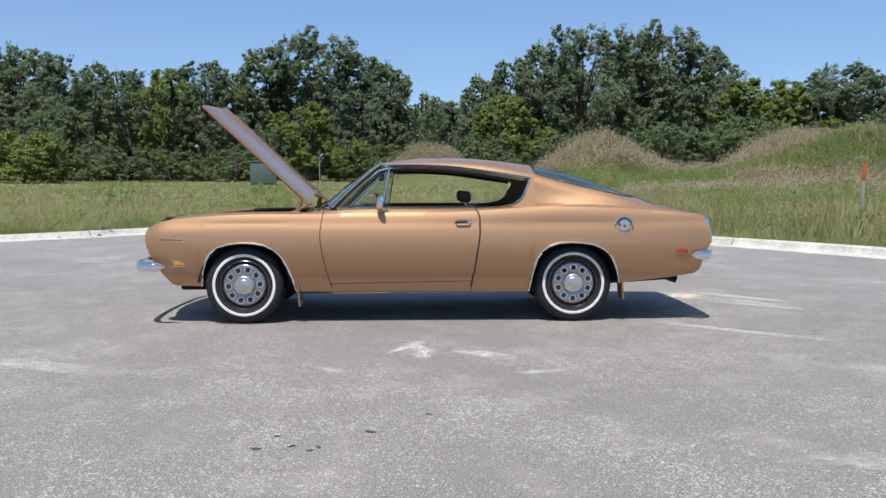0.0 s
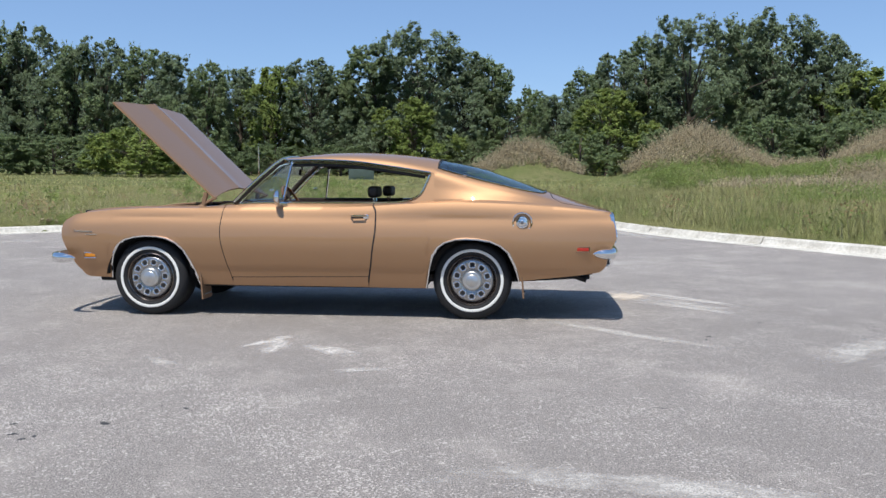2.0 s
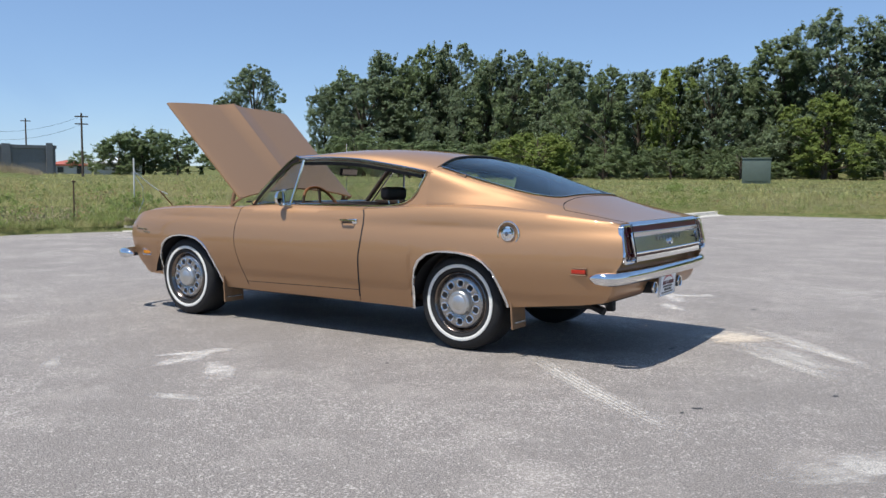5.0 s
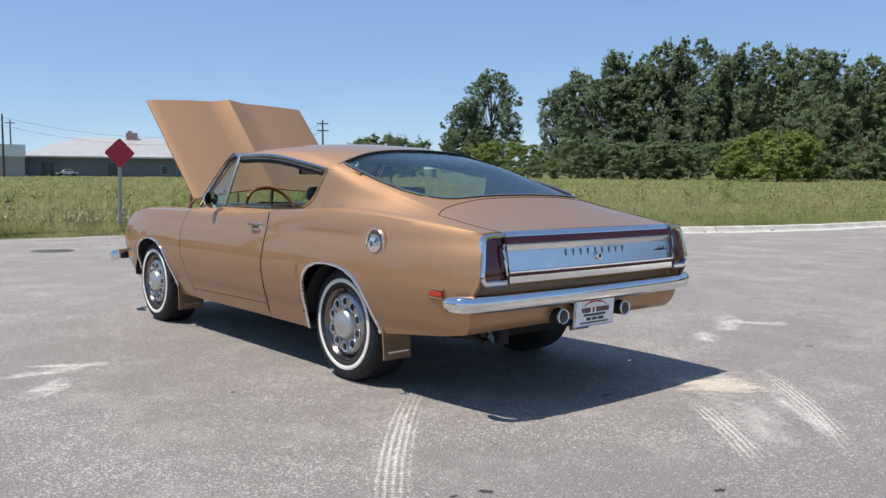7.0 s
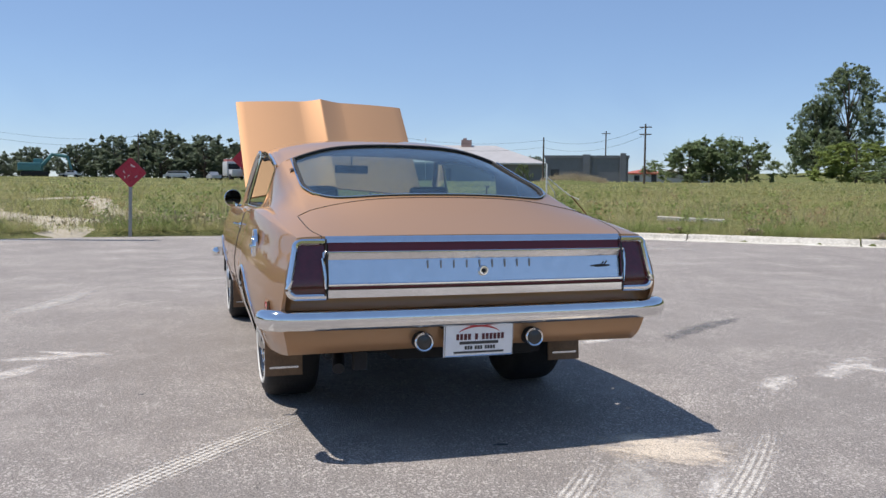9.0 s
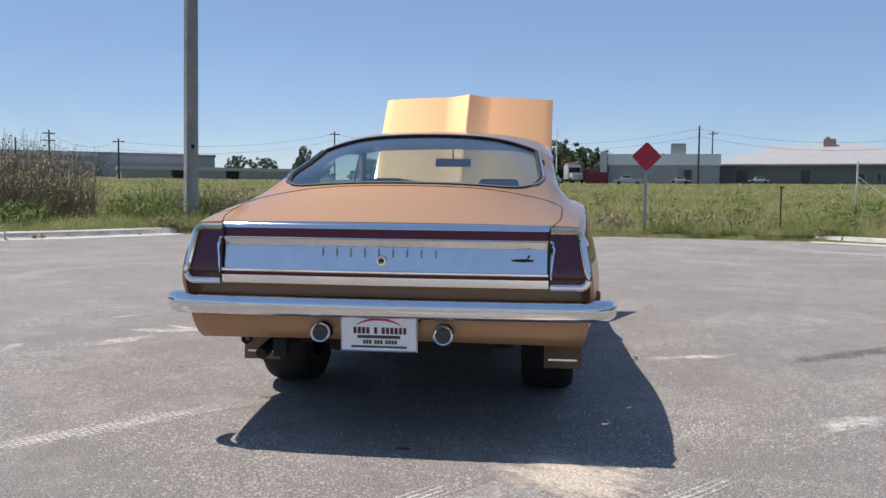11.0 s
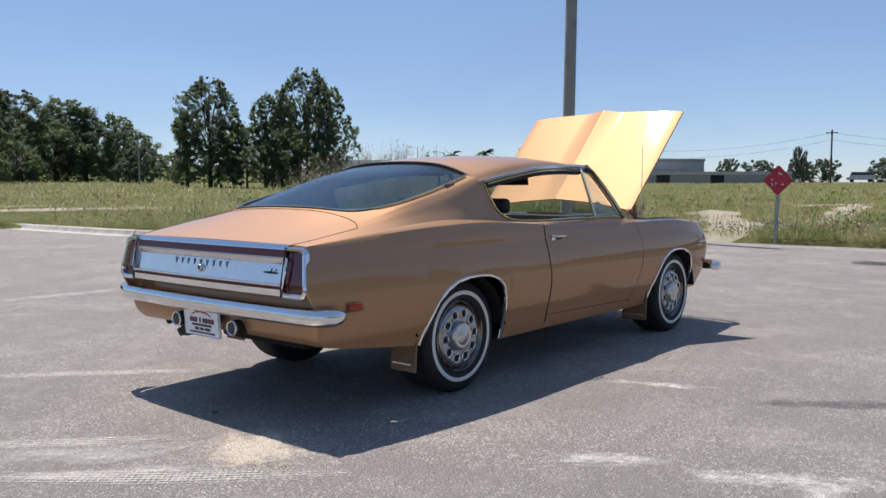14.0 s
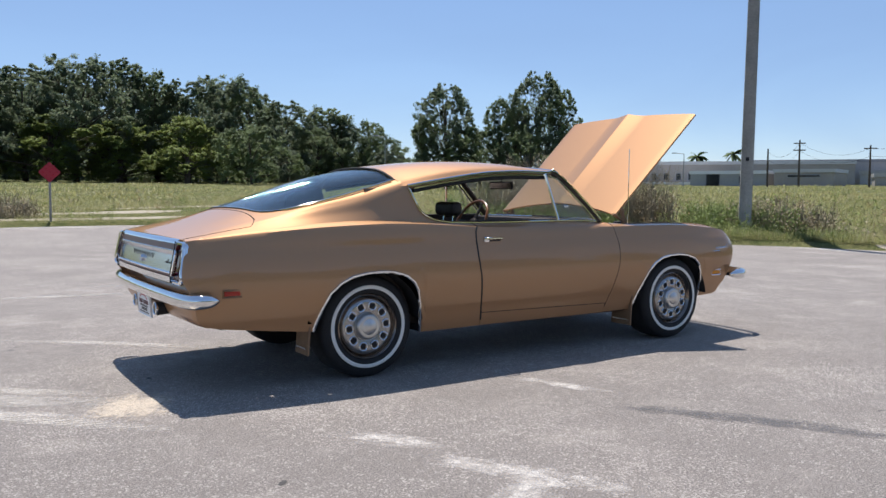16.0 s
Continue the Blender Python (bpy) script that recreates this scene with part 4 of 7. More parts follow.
hood_bs = sorted(set([round(x, 4) for x in span(-1, 1, 41)] + [-0.03, -0.015, 0.015, 0.03, 0.26, -0.26]))
hood = put("hood", slab(hood_at, hood_bs, span(0, 1, 24), tuple(-HN * 0.014)), PAINT, car, "raised gold hood with a centre crease", sharp=35)
for s in (-1, 1):
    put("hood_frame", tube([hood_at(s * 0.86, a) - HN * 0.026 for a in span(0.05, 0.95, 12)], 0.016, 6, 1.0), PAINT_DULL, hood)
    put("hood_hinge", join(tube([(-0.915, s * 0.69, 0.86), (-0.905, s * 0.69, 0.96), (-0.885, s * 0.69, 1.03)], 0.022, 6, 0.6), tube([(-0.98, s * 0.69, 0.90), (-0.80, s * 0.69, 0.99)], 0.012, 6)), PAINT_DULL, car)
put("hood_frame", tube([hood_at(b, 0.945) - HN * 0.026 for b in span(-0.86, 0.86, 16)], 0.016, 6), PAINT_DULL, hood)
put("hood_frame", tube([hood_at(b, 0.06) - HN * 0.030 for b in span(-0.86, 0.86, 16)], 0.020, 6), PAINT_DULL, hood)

# bright lips on the wheel arches
for pts, owner in ((ARCH_F, fenders), (ARCH_R, quarters)):
    for s, o in zip((-1, 1), owner):
        line = []
        for (x0, z0), (x1, z1) in zip(pts, pts[1:]):
            line += [(x0 + (x1 - x0) * i / 3, z0 + (z1 - z0) * i / 3) for i in range(3)]
        line.append(pts[-1])
        put("arch_trim", tube([(x, s * (flank_y(x, z) + 0.001), z) for x, z in line], 0.0095, 6), CHROME, o, "bright wheel arch lip")

# wheel wells and underside
for cx in (-1.345, 1.372):
    for s in (-1, 1):
        g = sheet(lambda a, c, cx=cx, s=s: Vector((cx + 0.375 * math.cos(a), s * c, 0.30 + 0.375 * math.sin(a))), span(0.12, math.pi - 0.12, 25), [0.50, 0.66, 0.83])
        put("wheel_well", g, DARK, car)
        put("wheel_well", block(cx - 0.38, cx + 0.38, s * 0.50 - 0.01, s * 0.50 + 0.01, 0.30, 0.68), DARK, car)
put("underbody", join(block(-0.95, 0.98, -0.74, 0.74, 0.245, 0.30, 0.02), block(-1.95, -0.9, -0.50, 0.50, 0.25, 0.34, 0.02), block(0.95, 1.9, -0.50, 0.50, 0.29, 0.42, 0.02), block(1.78, 2.30, -0.72, 0.72, 0.40, 0.44, 0.02)), DARK, car)
put("axle", tube([(1.372, -0.62, 0.32), (1.372, 0.62, 0.32)], 0.05, 10), DARK, car)
put("fuel_tank", block(1.75, 2.20, -0.30, 0.42, 0.31, 0.43, 0.04), DARK, car)
put("tailpipe", tube([(1.5, -0.52, 0.30), (2.0, -0.53, 0.33), (2.20, -0.54, 0.345), (2.30, -0.56, 0.315)], 0.026, 10), BLACK, car)
put("tow_eye", lathe([(0.012, -0.01), (0.022, -0.01), (0.022, 0.01), (0.012, 0.01)], 14, "x"), BLACK, car).location = (2.33, -0.61, 0.385)
put("frame_bracket", block(2.28, 2.33, -0.50, -0.44, 0.31, 0.39, 0.008), BLACK, car)

# mud flaps
for cx, z0, y0, y1 in ((-0.905, 0.14, 0.60, 0.80), (1.775, 0.185, 0.64, 0.815)):
    for s in (-1, 1):
        flap = put("mud_flap", slab(lambda a, c, cx=cx, s=s, z0=z0, y0=y0, y1=y1: Vector((cx + 0.015 * (1 - c), s * (y0 + (y1 - y0) * a), z0 + (0.38 - z0) * c)), span(0, 1, 6), span(0, 1, 6), (-0.012, 0, 0)), PAINT_DULL, car, "brown mud flap")
        put("flap_strip", block(cx + 0.013, cx + 0.020, s * (y0 + 0.02) if s > 0 else -(y1 - 0.02), s * (y1 - 0.02) if s > 0 else -(y0 + 0.02), z0 + 0.035, z0 + 0.045), BRUSHED, flap)


# wheels
def build_wheel(cx, cy, s):
    w = new("wheel")
    w.parent = car
    w.matrix_basis = pose(cx, s * cy, 0.322, 0, random.Random(int(cx * 10 + s)).uniform(0, 36), 0 if s > 0 else 180)
    if "tyre" not in WHEEL:
        WHEEL["tyre"] = mesh_of("tyre", *lathe([(0.19, -0.17), (0.215, -0.185), (0.262, -0.192), (0.298, -0.186), (0.316, -0.168), (0.322, -0.145), (0.322, -0.06), (0.322, 0.00), (0.321, 0.02), (0.316, 0.042), (0.305, 0.057), (0.285, 0.068), (0.247, 0.072), (0.215, 0.068), (0.196, 0.05), (0.19, 0.03)], 64))
        WHEEL["whitewall"] = mesh_of("whitewall", *lathe([(0.258, 0.0700), (0.256, 0.0735), (0.251, 0.0752), (0.240, 0.0750), (0.235, 0.0735), (0.234, 0.069)], 64))
        WHEEL["trim_ring"] = mesh_of("trim_ring", *lathe([(0.207, 0.050), (0.206, 0.062), (0.200, 0.066), (0.192, 0.058), (0.184, 0.036), (0.178, 0.030)], 64))
        disc = [(0.180, 0.028), (0.174, 0.046), (0.166, 0.054), (0.150, 0.058), (0.115, 0.056), (0.085, 0.048), (0.072, 0.046), (0.0, 0.046)]
        WHEEL["rim"] = mesh_of("rim", *lathe(disc, 64))
        ring = [(0.104, 0.0590, -0.024), (0.154, 0.0590, -0.027), (0.154, 0.0590, 0.027), (0.104, 0.0590, 0.024)]
        WHEEL["slot"] = mesh_of("slot", *block(0.110, 0.148, 0.040, 0.0595, -0.019, 0.019, 0.008))
        WHEEL["slot_frame"] = mesh_of("slot_frame", *tube(rounded_loop(ring), 0.0042, 6, closed=True, up=(0, 1, 0)))
        WHEEL["cap"] = mesh_of("hub_cap", *lathe([(0.086, 0.046), (0.082, 0.066), (0.075, 0.080), (0.068, 0.084), (0.050, 0.082), (0.045, 0.086), (0.0, 0.089)], 40))
        WHEEL["drum"] = mesh_of("drum", *lathe([(0.0, 0.0), (0.185, 0.0), (0.185, -0.12)], 32))
    put("tyre", WHEEL["tyre"], BLACK, w, "black tyre with a white sidewall ring")
    put("whitewall", WHEEL["whitewall"], WHITEWALL, w)
    put("rim", WHEEL["rim"], RIM, w, "silver slotted rally rim")
    put("trim_ring", WHEEL["trim_ring"], RING, w)
    for k in range(10):
        for nm, m in (("slot", DARK), ("slot_frame", CHROME)):
            put(nm, WHEEL[nm], m, w).matrix_basis = Matrix.Rotation(2 * math.pi * k / 10, 4, "Y")
    put("hub_cap", WHEEL["cap"], HUB, w)
    put("drum", WHEEL["drum"], DARK, w)


def rounded_loop(pts):
    pts = [Vector(p) for p in pts]
    for _ in range(2):
        pts = [q for a, c in zip(pts, pts[1:] + pts[:1]) for q in (a.lerp(c, 0.25), a.lerp(c, 0.75))]
    return pts


WHEEL = {}
# Chrome coloured dark brown in place of the dark surroundings it would mirror.
RING = mat("dark_reflection_chrome", (0.20, 0.17, 0.15), 0.18, 1.0, 0.2, 20)
HUB = mat("hub_silver", (0.60, 0.60, 0.59), 0.32, 0.9, 0.08, 30)
RIM = mat("rim_grey", (0.38, 0.375, 0.37), 0.26, 0.9, 0.12, 20)
for s in (-1, 1):
    build_wheel(-1.345, 0.742, s)
    build_wheel(1.368, 0.722, s)

# tail: panel, lamps, bezels
RAISED = mat("dark_chrome", (0.24, 0.24, 0.25), 0.3, 1.0, 0.2, 40)
tail_at = lambda y, z: 2.532 - 0.020 * (y / 0.8) ** 2 - 0.19 * max(0, z - 0.70)


def tail_patch(y0, y1, z0, z1, out, deep=0.02, ny=25, nz=3):
    return slab(lambda y, z: Vector((tail_at(y, z) + out, y, z)), span(y0, y1, ny), span(z0, z1, nz), (-deep, 0, 0))


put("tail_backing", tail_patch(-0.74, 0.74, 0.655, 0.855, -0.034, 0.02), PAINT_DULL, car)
tailp = put("tail_panel", tail_patch(-0.636, 0.636, 0.700, 0.792, -0.004, 0.014, 31, 4), BRUSHED, car, "bright silver tail panel with a row of raised marks")
put("panel_bevel", slab(lambda y, a: Vector((tail_at(y, 0.80) - 0.004 + 0.014 * a, y, 0.792 + 0.028 * a)), span(-0.636, 0.636, 31), span(0, 1, 3), (-0.014, 0, 0)), BRUSHED, tailp)
put("red_stripe", tail_patch(-0.636, 0.636, 0.826, 0.860, 0.001), REDSTRIPE, tailp, "dark red stripe")
put("red_stripe", tail_patch(-0.636, 0.636, 0.680, 0.692, 0.004), REDSTRIPE, tailp, "dark red stripe")
bar = lambda z, r, out, n="chrome_strip": put(n, tube([(tail_at(y, z) + out, y, z) for y in span(-0.640, 0.640, 31)], r, 8), CHROME, tailp)
bar(0.822, 0.005, 0.008), bar(0.697, 0.007, 0.008)
put("chrome_strip", tail_patch(-0.642, 0.642, 0.646, 0.677, 0.010, 0.03, 31, 5), CHROME, tailp)
put("chrome_strip", slab(lambda y, a: Vector((tail_at(y, 0.87) + 0.008 - 0.020 * a * a, y, 0.861 + 0.024 * a)), span(-0.645, 0.645, 31), span(0, 1, 5), (-0.02, 0, 0)), CHROME, tailp)
for i in range(9):
    y = -0.235 + i * 0.0555
    put("raised_mark", block(tail_at(y, 0.78) - 0.002, tail_at(y, 0.78) + 0.003, y - 0.0028, y + 0.0028, 0.754, 0.786, 0.001), RAISED, tailp)
lock = put("lock", lathe([(0.0, 0.006), (0.011, 0.006), (0.013, 0.012), (0.018, 0.012), (0.021, 0.006), (0.021, -0.01)], 28, "x"), CHROME, tailp, "chrome trunk lock")
lock.location = (tail_at(0, 0.74), 0, 0.742)
put("key_barrel", lathe([(0.0, 0.009), (0.008, 0.009), (0.0095, 0.006)], 18, "x"), BLACK, lock)
put("emblem", join(tube([(tail_at(0.55, 0.75) + 0.006, y, 0.752) for y in (0.50, 0.54, 0.585)], [0.002, 0.006, 0.003], 6), tube([(tail_at(0.55, 0.75) + 0.006, 0.555, 0.75), (tail_at(0.55, 0.75) + 0.006, 0.57, 0.772)], 0.003, 6)), BLACK, tailp)
for s in (-1, 1):
    rim_y = lambda z: flank_y(tail_x(z), z) - 0.013
    lamp = put("tail_lamp", slab(lambda a, z, s=s: Vector((tail_at(0.72, z) - 0.010 - 0.006 * a, s * (0.648 + (rim_y(z) - 0.648) * a), z)), span(0, 1, 9), span(0.652, 0.860, 9), (-0.02, 0, 0)), RED, car, "dark red tail lamp in a bright bezel")
    quarter_turn = [math.pi / 2 * k / 8 for k in range(9)]
    loop = [(y, 0.864) for y in span(0.648, 0.735, 6)] + [(0.735 + 0.030 * math.sin(a), 0.834 + 0.030 * math.cos(a)) for a in quarter_turn[1:]]
    loop += [(0.765 + 0.029 * t, 0.834 - 0.150 * t) for t in span(0, 1, 12)[1:]]
    loop += [(0.760 + 0.034 * math.cos(a), 0.684 - 0.034 * math.sin(a)) for a in quarter_turn[1:]] + [(y, 0.650) for y in span(0.760, 0.648, 6)[1:]]
    put("lamp_bezel", tube([(tail_at(y, z) - 0.002, s * y, z) for y, z in loop], 0.0130, 8), CHROME, lamp)
    put("bezel_skirt", tube([(tail_at(y, z) - 0.014, s * y, z) for y, z in loop], 0.0115, 8), CHROME, lamp)
    inner = [(0.656, 0.824), (0.666, 0.818), (0.671, 0.800), (0.668, 0.760), (0.663, 0.710), (0.660, 0.682)]
    put("lamp_divider", tube([(tail_at(y, z) + 0.008, s * (y - 0.012), z) for y, z in inner], 0.007, 6), CHROME, lamp)
    put("lamp_seam", tube([(tail_at(0.648, z) + 0.014, s * 0.645, z) for z in (0.875, 0.84, 0.70, 0.642)], 0.003, 5), BLACK, lamp)

# lower rear panel, bumpers
valance_z = lambda b, a: 0.402 + 0.012 * (1 - b * b) + 0.244 * a
valance_x = curve_at([(0.37, 2.34), (0.40, 2.395), (0.44, 2.435), (0.50, 2.450), (0.54, 2.440), (0.575, 2.405), (0.61, 2.395), (0.66, 2.395)])


def valance(b, a):
    """Flat across the middle, undercut below the tail lamps, meeting the quarters at its ends."""
    z = valance_z(b, a)
    k = max(0.0, (abs(b) - 0.93) / 0.07) ** 2
    return Vector(((valance_x(z) + 0.022 * (1 - b * b)) * (1 - k) + (tail_x(z) - 0.004) * k, b * (flank_y(tail_x(z), z) - 0.002), z))


put("rear_valance", slab(valance, sorted(span(-1, 1, 33) + [-0.985, -0.97, -0.955, -0.945, 0.945, 0.955, 0.97, 0.985]), span(0, 1, 14), (-0.02, 0, 0)), PAINT, car, sharp=30)
put("tail_ledge", slab(lambda y, a: Vector((2.40 + (tail_at(y, 0.65) - 2.40) * a, y, 0.643 + 0.004 * a)), span(-0.78, 0.78, 17), span(0, 1, 3), (0, 0, 0.012)), PAINT, car)


def bumper(name, line, sizes):
    """A chrome blade: a tall rounded section along the line, pinched at the ends."""
    pts = [Vector(p) for p in line]
    n = len(pts)
    shape = [(-0.012, -0.040), (0.010, -0.041), (0.022, -0.033), (0.030, -0.017), (0.034, 0.000), (0.033, 0.012), (0.029, 0.024), (0.020, 0.035), (0.006, 0.041), (-0.012, 0.041)]
    verts, faces = [], []
    for i, p in enumerate(pts):
        t = (pts[min(i + 1, n - 1)] - pts[max(i - 1, 0)]).normalized()
        out = Vector((t.y, -t.x, 0))
        for o, z in shape:
            verts.append(p + out * o * max(0.45, sizes[i]) + Vector((0, 0, z * sizes[i])))
    k = len(shape)
    for i in range(n - 1):
        for j in range(k):
            faces.append((i * k + j, i * k + (j + 1) % k, (i + 1) * k + (j + 1) % k, (i + 1) * k + j))
    faces += [tuple(reversed(range(k))), tuple((n - 1) * k + j for j in range(k))]
    return put(name, (verts, faces), CHROME, car, "chrome bumper wrapping round the corner", sharp=50)


half = [(2.335, 0.865, 0.15), (2.35, 0.874, 0.55), (2.38, 0.881, 0.82), (2.42, 0.879, 0.95), (2.455, 0.862, 1.0), (2.480, 0.82, 1.0), (2.497, 0.74, 1.0), (2.508, 0.6, 1.0), (2.516, 0.4, 1.0), (2.520, 0.2, 1.0)]
full = [(x, -y, k) for x, y, k in half] + [(2.522, 0, 1.0)] + half[::-1]
rear_bumper = bumper("rear_bumper", [(x, y, 0.556) for x, y, k in full], [k for *_, k in full])
for y in (-0.66, 0.66, -0.27, 0.27):
    put("bumper_bolt", lathe([(0.0, 0.008), (0.008, 0.006), (0.012, 0.0)], 14, "x"), CHROME, rear_bumper).location = (2.540 - 0.03 * (y / 0.7) ** 2, y, 0.53)
half = [(-1.975, 0.862, 0.2), (-2.0, 0.875, 0.65), (-2.04, 0.884, 0.92), (-2.09, 0.878, 1.0), (-2.14, 0.855, 1.0), (-2.185, 0.80, 1.0), (-2.21, 0.70, 1.0), (-2.235, 0.5, 1.0), (-2.25, 0.25, 1.0)]
full = [(x, y, k) for x, y, k in half] + [(-2.255, 0, 1.0)] + [(x, -y, k) for x, y, k in half[::-1]]
bumper("front_bumper", [(x, y, 0.484) for x, y, k in full], [k for *_, k in full])

# plate with a red and a dark mark, unreadable lines as bars
plate = put("licence_plate", block(-0.006, 0.006, -0.152, 0.152, -0.076, 0.076, 0.004), PLATE, car, "white dealer plate with red and dark bars")
plate.matrix_basis = pose(2.512, -0.012, 0.458, 0, 4, 0)
put("plate_frame", tube([(0.006, -0.148, -0.072), (0.006, 0.148, -0.072), (0.006, 0.148, 0.072), (0.006, -0.148, 0.072)], 0.004, 6, closed=True, up=(1, 0, 0)), BRUSHED, plate)
put("plate_arc", slab(lambda t, c: Vector((0.0085, -0.088 + 0.176 * t, 0.032 + 0.028 * math.sin(t * math.pi) ** 0.8 - c * (0.003 + 0.007 * math.sin(t * math.pi)))), span(0, 1, 16), [0, 1], (-0.003, 0, 0)), PLATE_RED, plate)
for y in (-0.100, -0.083, -0.066, -0.049, -0.018, 0.012, 0.029, 0.046, 0.063, 0.080, 0.097):
    put("bar", block(0.006, 0.0085, y, y + 0.012, -0.003, 0.022), PLATE_TEXT, plate)
for y in (-0.062, -0.050, -0.038, -0.018, -0.006, 0.006, 0.026, 0.038, 0.050, 0.062):
    put("bar", block(0.006, 0.0082, y, y + 0.009, -0.044, -0.029), PLATE_DARK, plate)
put("bar", block(0.006, 0.0082, -0.085, 0.085, -0.022, -0.010), PLATE_DARK, plate)
put("bar", block(0.006, 0.008, -0.11, 0.11, -0.060, -0.052), PLATE_DARK, plate)
put("plate_bracket", block(2.47, 2.50, -0.17, 0.15, 0.50, 0.545, 0.008), BLACK, car)
for y in (-0.247, 0.240):
    housing = put("reverse_lamp", lathe([(0.0, 0.03), (0.026, 0.03), (0.030, 0.036), (0.037, 0.036), (0.039, 0.028), (0.039, -0.06), (0.0, -0.06)], 28, "x"), BLACK, car, "round reversing lamp with a bright ring")
    housing.location = (2.480, y, 0.452)
    put("lamp_ring", lathe([(0.039, 0.026), (0.040, 0.036), (0.036, 0.041), (0.031, 0.037)], 28, "x"), CHROME, housing)
    put("lens", lathe([(0.031, 0.034), (0.015, 0.038), (0.0, 0.039)], 28, "x"), LENS, housing)

# side fittings
cap = put("fuel_cap", lathe([(0.080, -0.006), (0.081, 0.004), (0.077, 0.009), (0.071, 0.008), (0.068, 0.002)], 44), CHROME, car, "round chrome fuel filler with a recessed dish")
cap.matrix_basis = pose(1.771, -flank_y(1.771, 0.80) - 0.002, 0.80, 0, 0, 180)
put("filler_dish", lathe([(0.069, 0.004), (0.062, -0.002), (0.052, -0.004), (0.044, -0.004)], 44), PAINT_DULL, cap, "dull gold dish")
filler = put("filler_lid", lathe([(0.050, -0.005), (0.050, 0.010), (0.046, 0.016), (0.036, 0.017), (0.033, 0.013), (0.020, 0.016), (0.0, 0.018)], 36), CHROME, cap)
put("cap_bar", block(-0.040, 0.040, 0.013, 0.026, -0.007, 0.007, 0.004), CHROME, filler)
put("lid_badge", lathe([(0.0, 0.0275), (0.012, 0.0270), (0.014, 0.0255)], 18), RAISED, filler)
for s, d, q, f in zip((-1, 1), doors, quarters, fenders):
    fy = flank_y(0.45, 0.83)
    put("door_handle", join(tube([(0.385, s * (fy + 0.004), 0.846), (0.40, s * (fy + 0.032), 0.848), (0.50, s * (fy + 0.032), 0.848), (0.515, s * (fy + 0.004), 0.846)], 0.0075, 6), block(0.488, 0.532, s * fy - 0.008, s * fy + 0.014, 0.822, 0.858, 0.006)), CHROME, d, "chrome door handle")
    # Dark bar that paints in the shade of a recess under the handle.
    put("handle_recess", block(0.39, 0.49, s * fy - 0.004, s * fy + 0.003, 0.825, 0.842, 0.001), TRIM_DARK, d)
    put("key_lock", lathe([(0.0, 0.008), (0.010, 0.007), (0.013, 0.0)], 16), CHROME, d).matrix_basis = pose(0.512, s * (fy + 0.002), 0.796, 0, 0, 0 if s > 0 else 180)
    for nm, x0, x1, z0, z1, owner, m in (("side_marker", 2.197, 2.303, 0.567, 0.608, q, MARKER_RED), ("side_marker", -1.925, -1.820, 0.480, 0.524, f, AMBER)):
        xm = (x0 + x1) / 2
        y = flank_y(xm, (z0 + z1) / 2)
        lens = put(nm, block(x0 + 0.008, x1 - 0.008, s * y - 0.006, s * y + 0.006, z0 + 0.008, z1 - 0.008, 0.003), m, owner, "small side marker lamp")
        put("marker_rim", tube([(x, s * (y + 0.002), z) for x, z in ((x0, z0), (x1, z0), (x1, z1), (x0, z1))], 0.005, 6, closed=True, up=(0, 1, 0)), CHROME if m is AMBER else PAINT_DULL, lens)
    sx = [-2.015, -1.985, -1.962, -1.942, -1.92, -1.90, -1.88, -1.86]
    marks = [tube([(x, s * (flank_y(x, 0.715) + 0.003), 0.700 + (0.026 if i == 0 else 0.008)), (x + 0.012, s * (flank_y(x, 0.715) + 0.003), 0.712)], 0.003, 5) for i, x in enumerate(sx)]
    put("fender_script", join(tube([(x, s * (flank_y(x, 0.70) + 0.003), 0.706 - 0.03 * (x + 2.02)) for x in span(-2.02, -1.84, 6)], 0.003, 5), tube([(x, s * (flank_y(x, 0.69) + 0.003), 0.680) for x in span(-1.90, -1.80, 4)], 0.0035, 5), *marks), CHROME, f)
mirror = put("wing_mirror", lathe([(0.0, -0.035), (0.03, -0.030), (0.048, -0.018), (0.058, -0.004), (0.060, 0.008), (0.057, 0.012)], 28, "x"), CHROME, car, "round chrome door mirror")
mirror.matrix_basis = pose(-0.225, -0.840, 0.995, 0, 0, 14)
put("mirror_glass", lathe([(0.057, 0.010), (0.0, 0.011)], 28, "x"), mat("mirror_face", (0.42, 0.46, 0.44), 0.04, 1.0), mirror)
put("mirror_arm", tube([(0.0, 0.0, -0.02), (0.005, 0.015, -0.040), (0.02, 0.030, -0.052)], 0.011, 8), CHROME, mirror)
put("mirror_foot", tube([(-0.02, 0.030, -0.050), (0.075, 0.045, -0.056)], 0.012, 8, 1.0), CHROME, mirror)
put("antenna", tube([(-0.902, 0.742, 0.90), (-0.902, 0.744, 1.20), (-0.903, 0.745, 1.485)], [0.0045, 0.0035, 0.003], 6), CHROME, car, "thin whip antenna")

# cabin
put("cabin_floor", block(-0.85, 1.6, -0.70, 0.70, 0.30, 0.36), TRIM_DARK, car)
put("headliner", slab(lambda a, u: roof_surface(-0.2 + 1.22 * a, u) + Vector((0, 0, -0.035)), span(0, 1, 16), span(-2.8, 2.8, 19), (0, 0, -0.008)), VINYL, car)
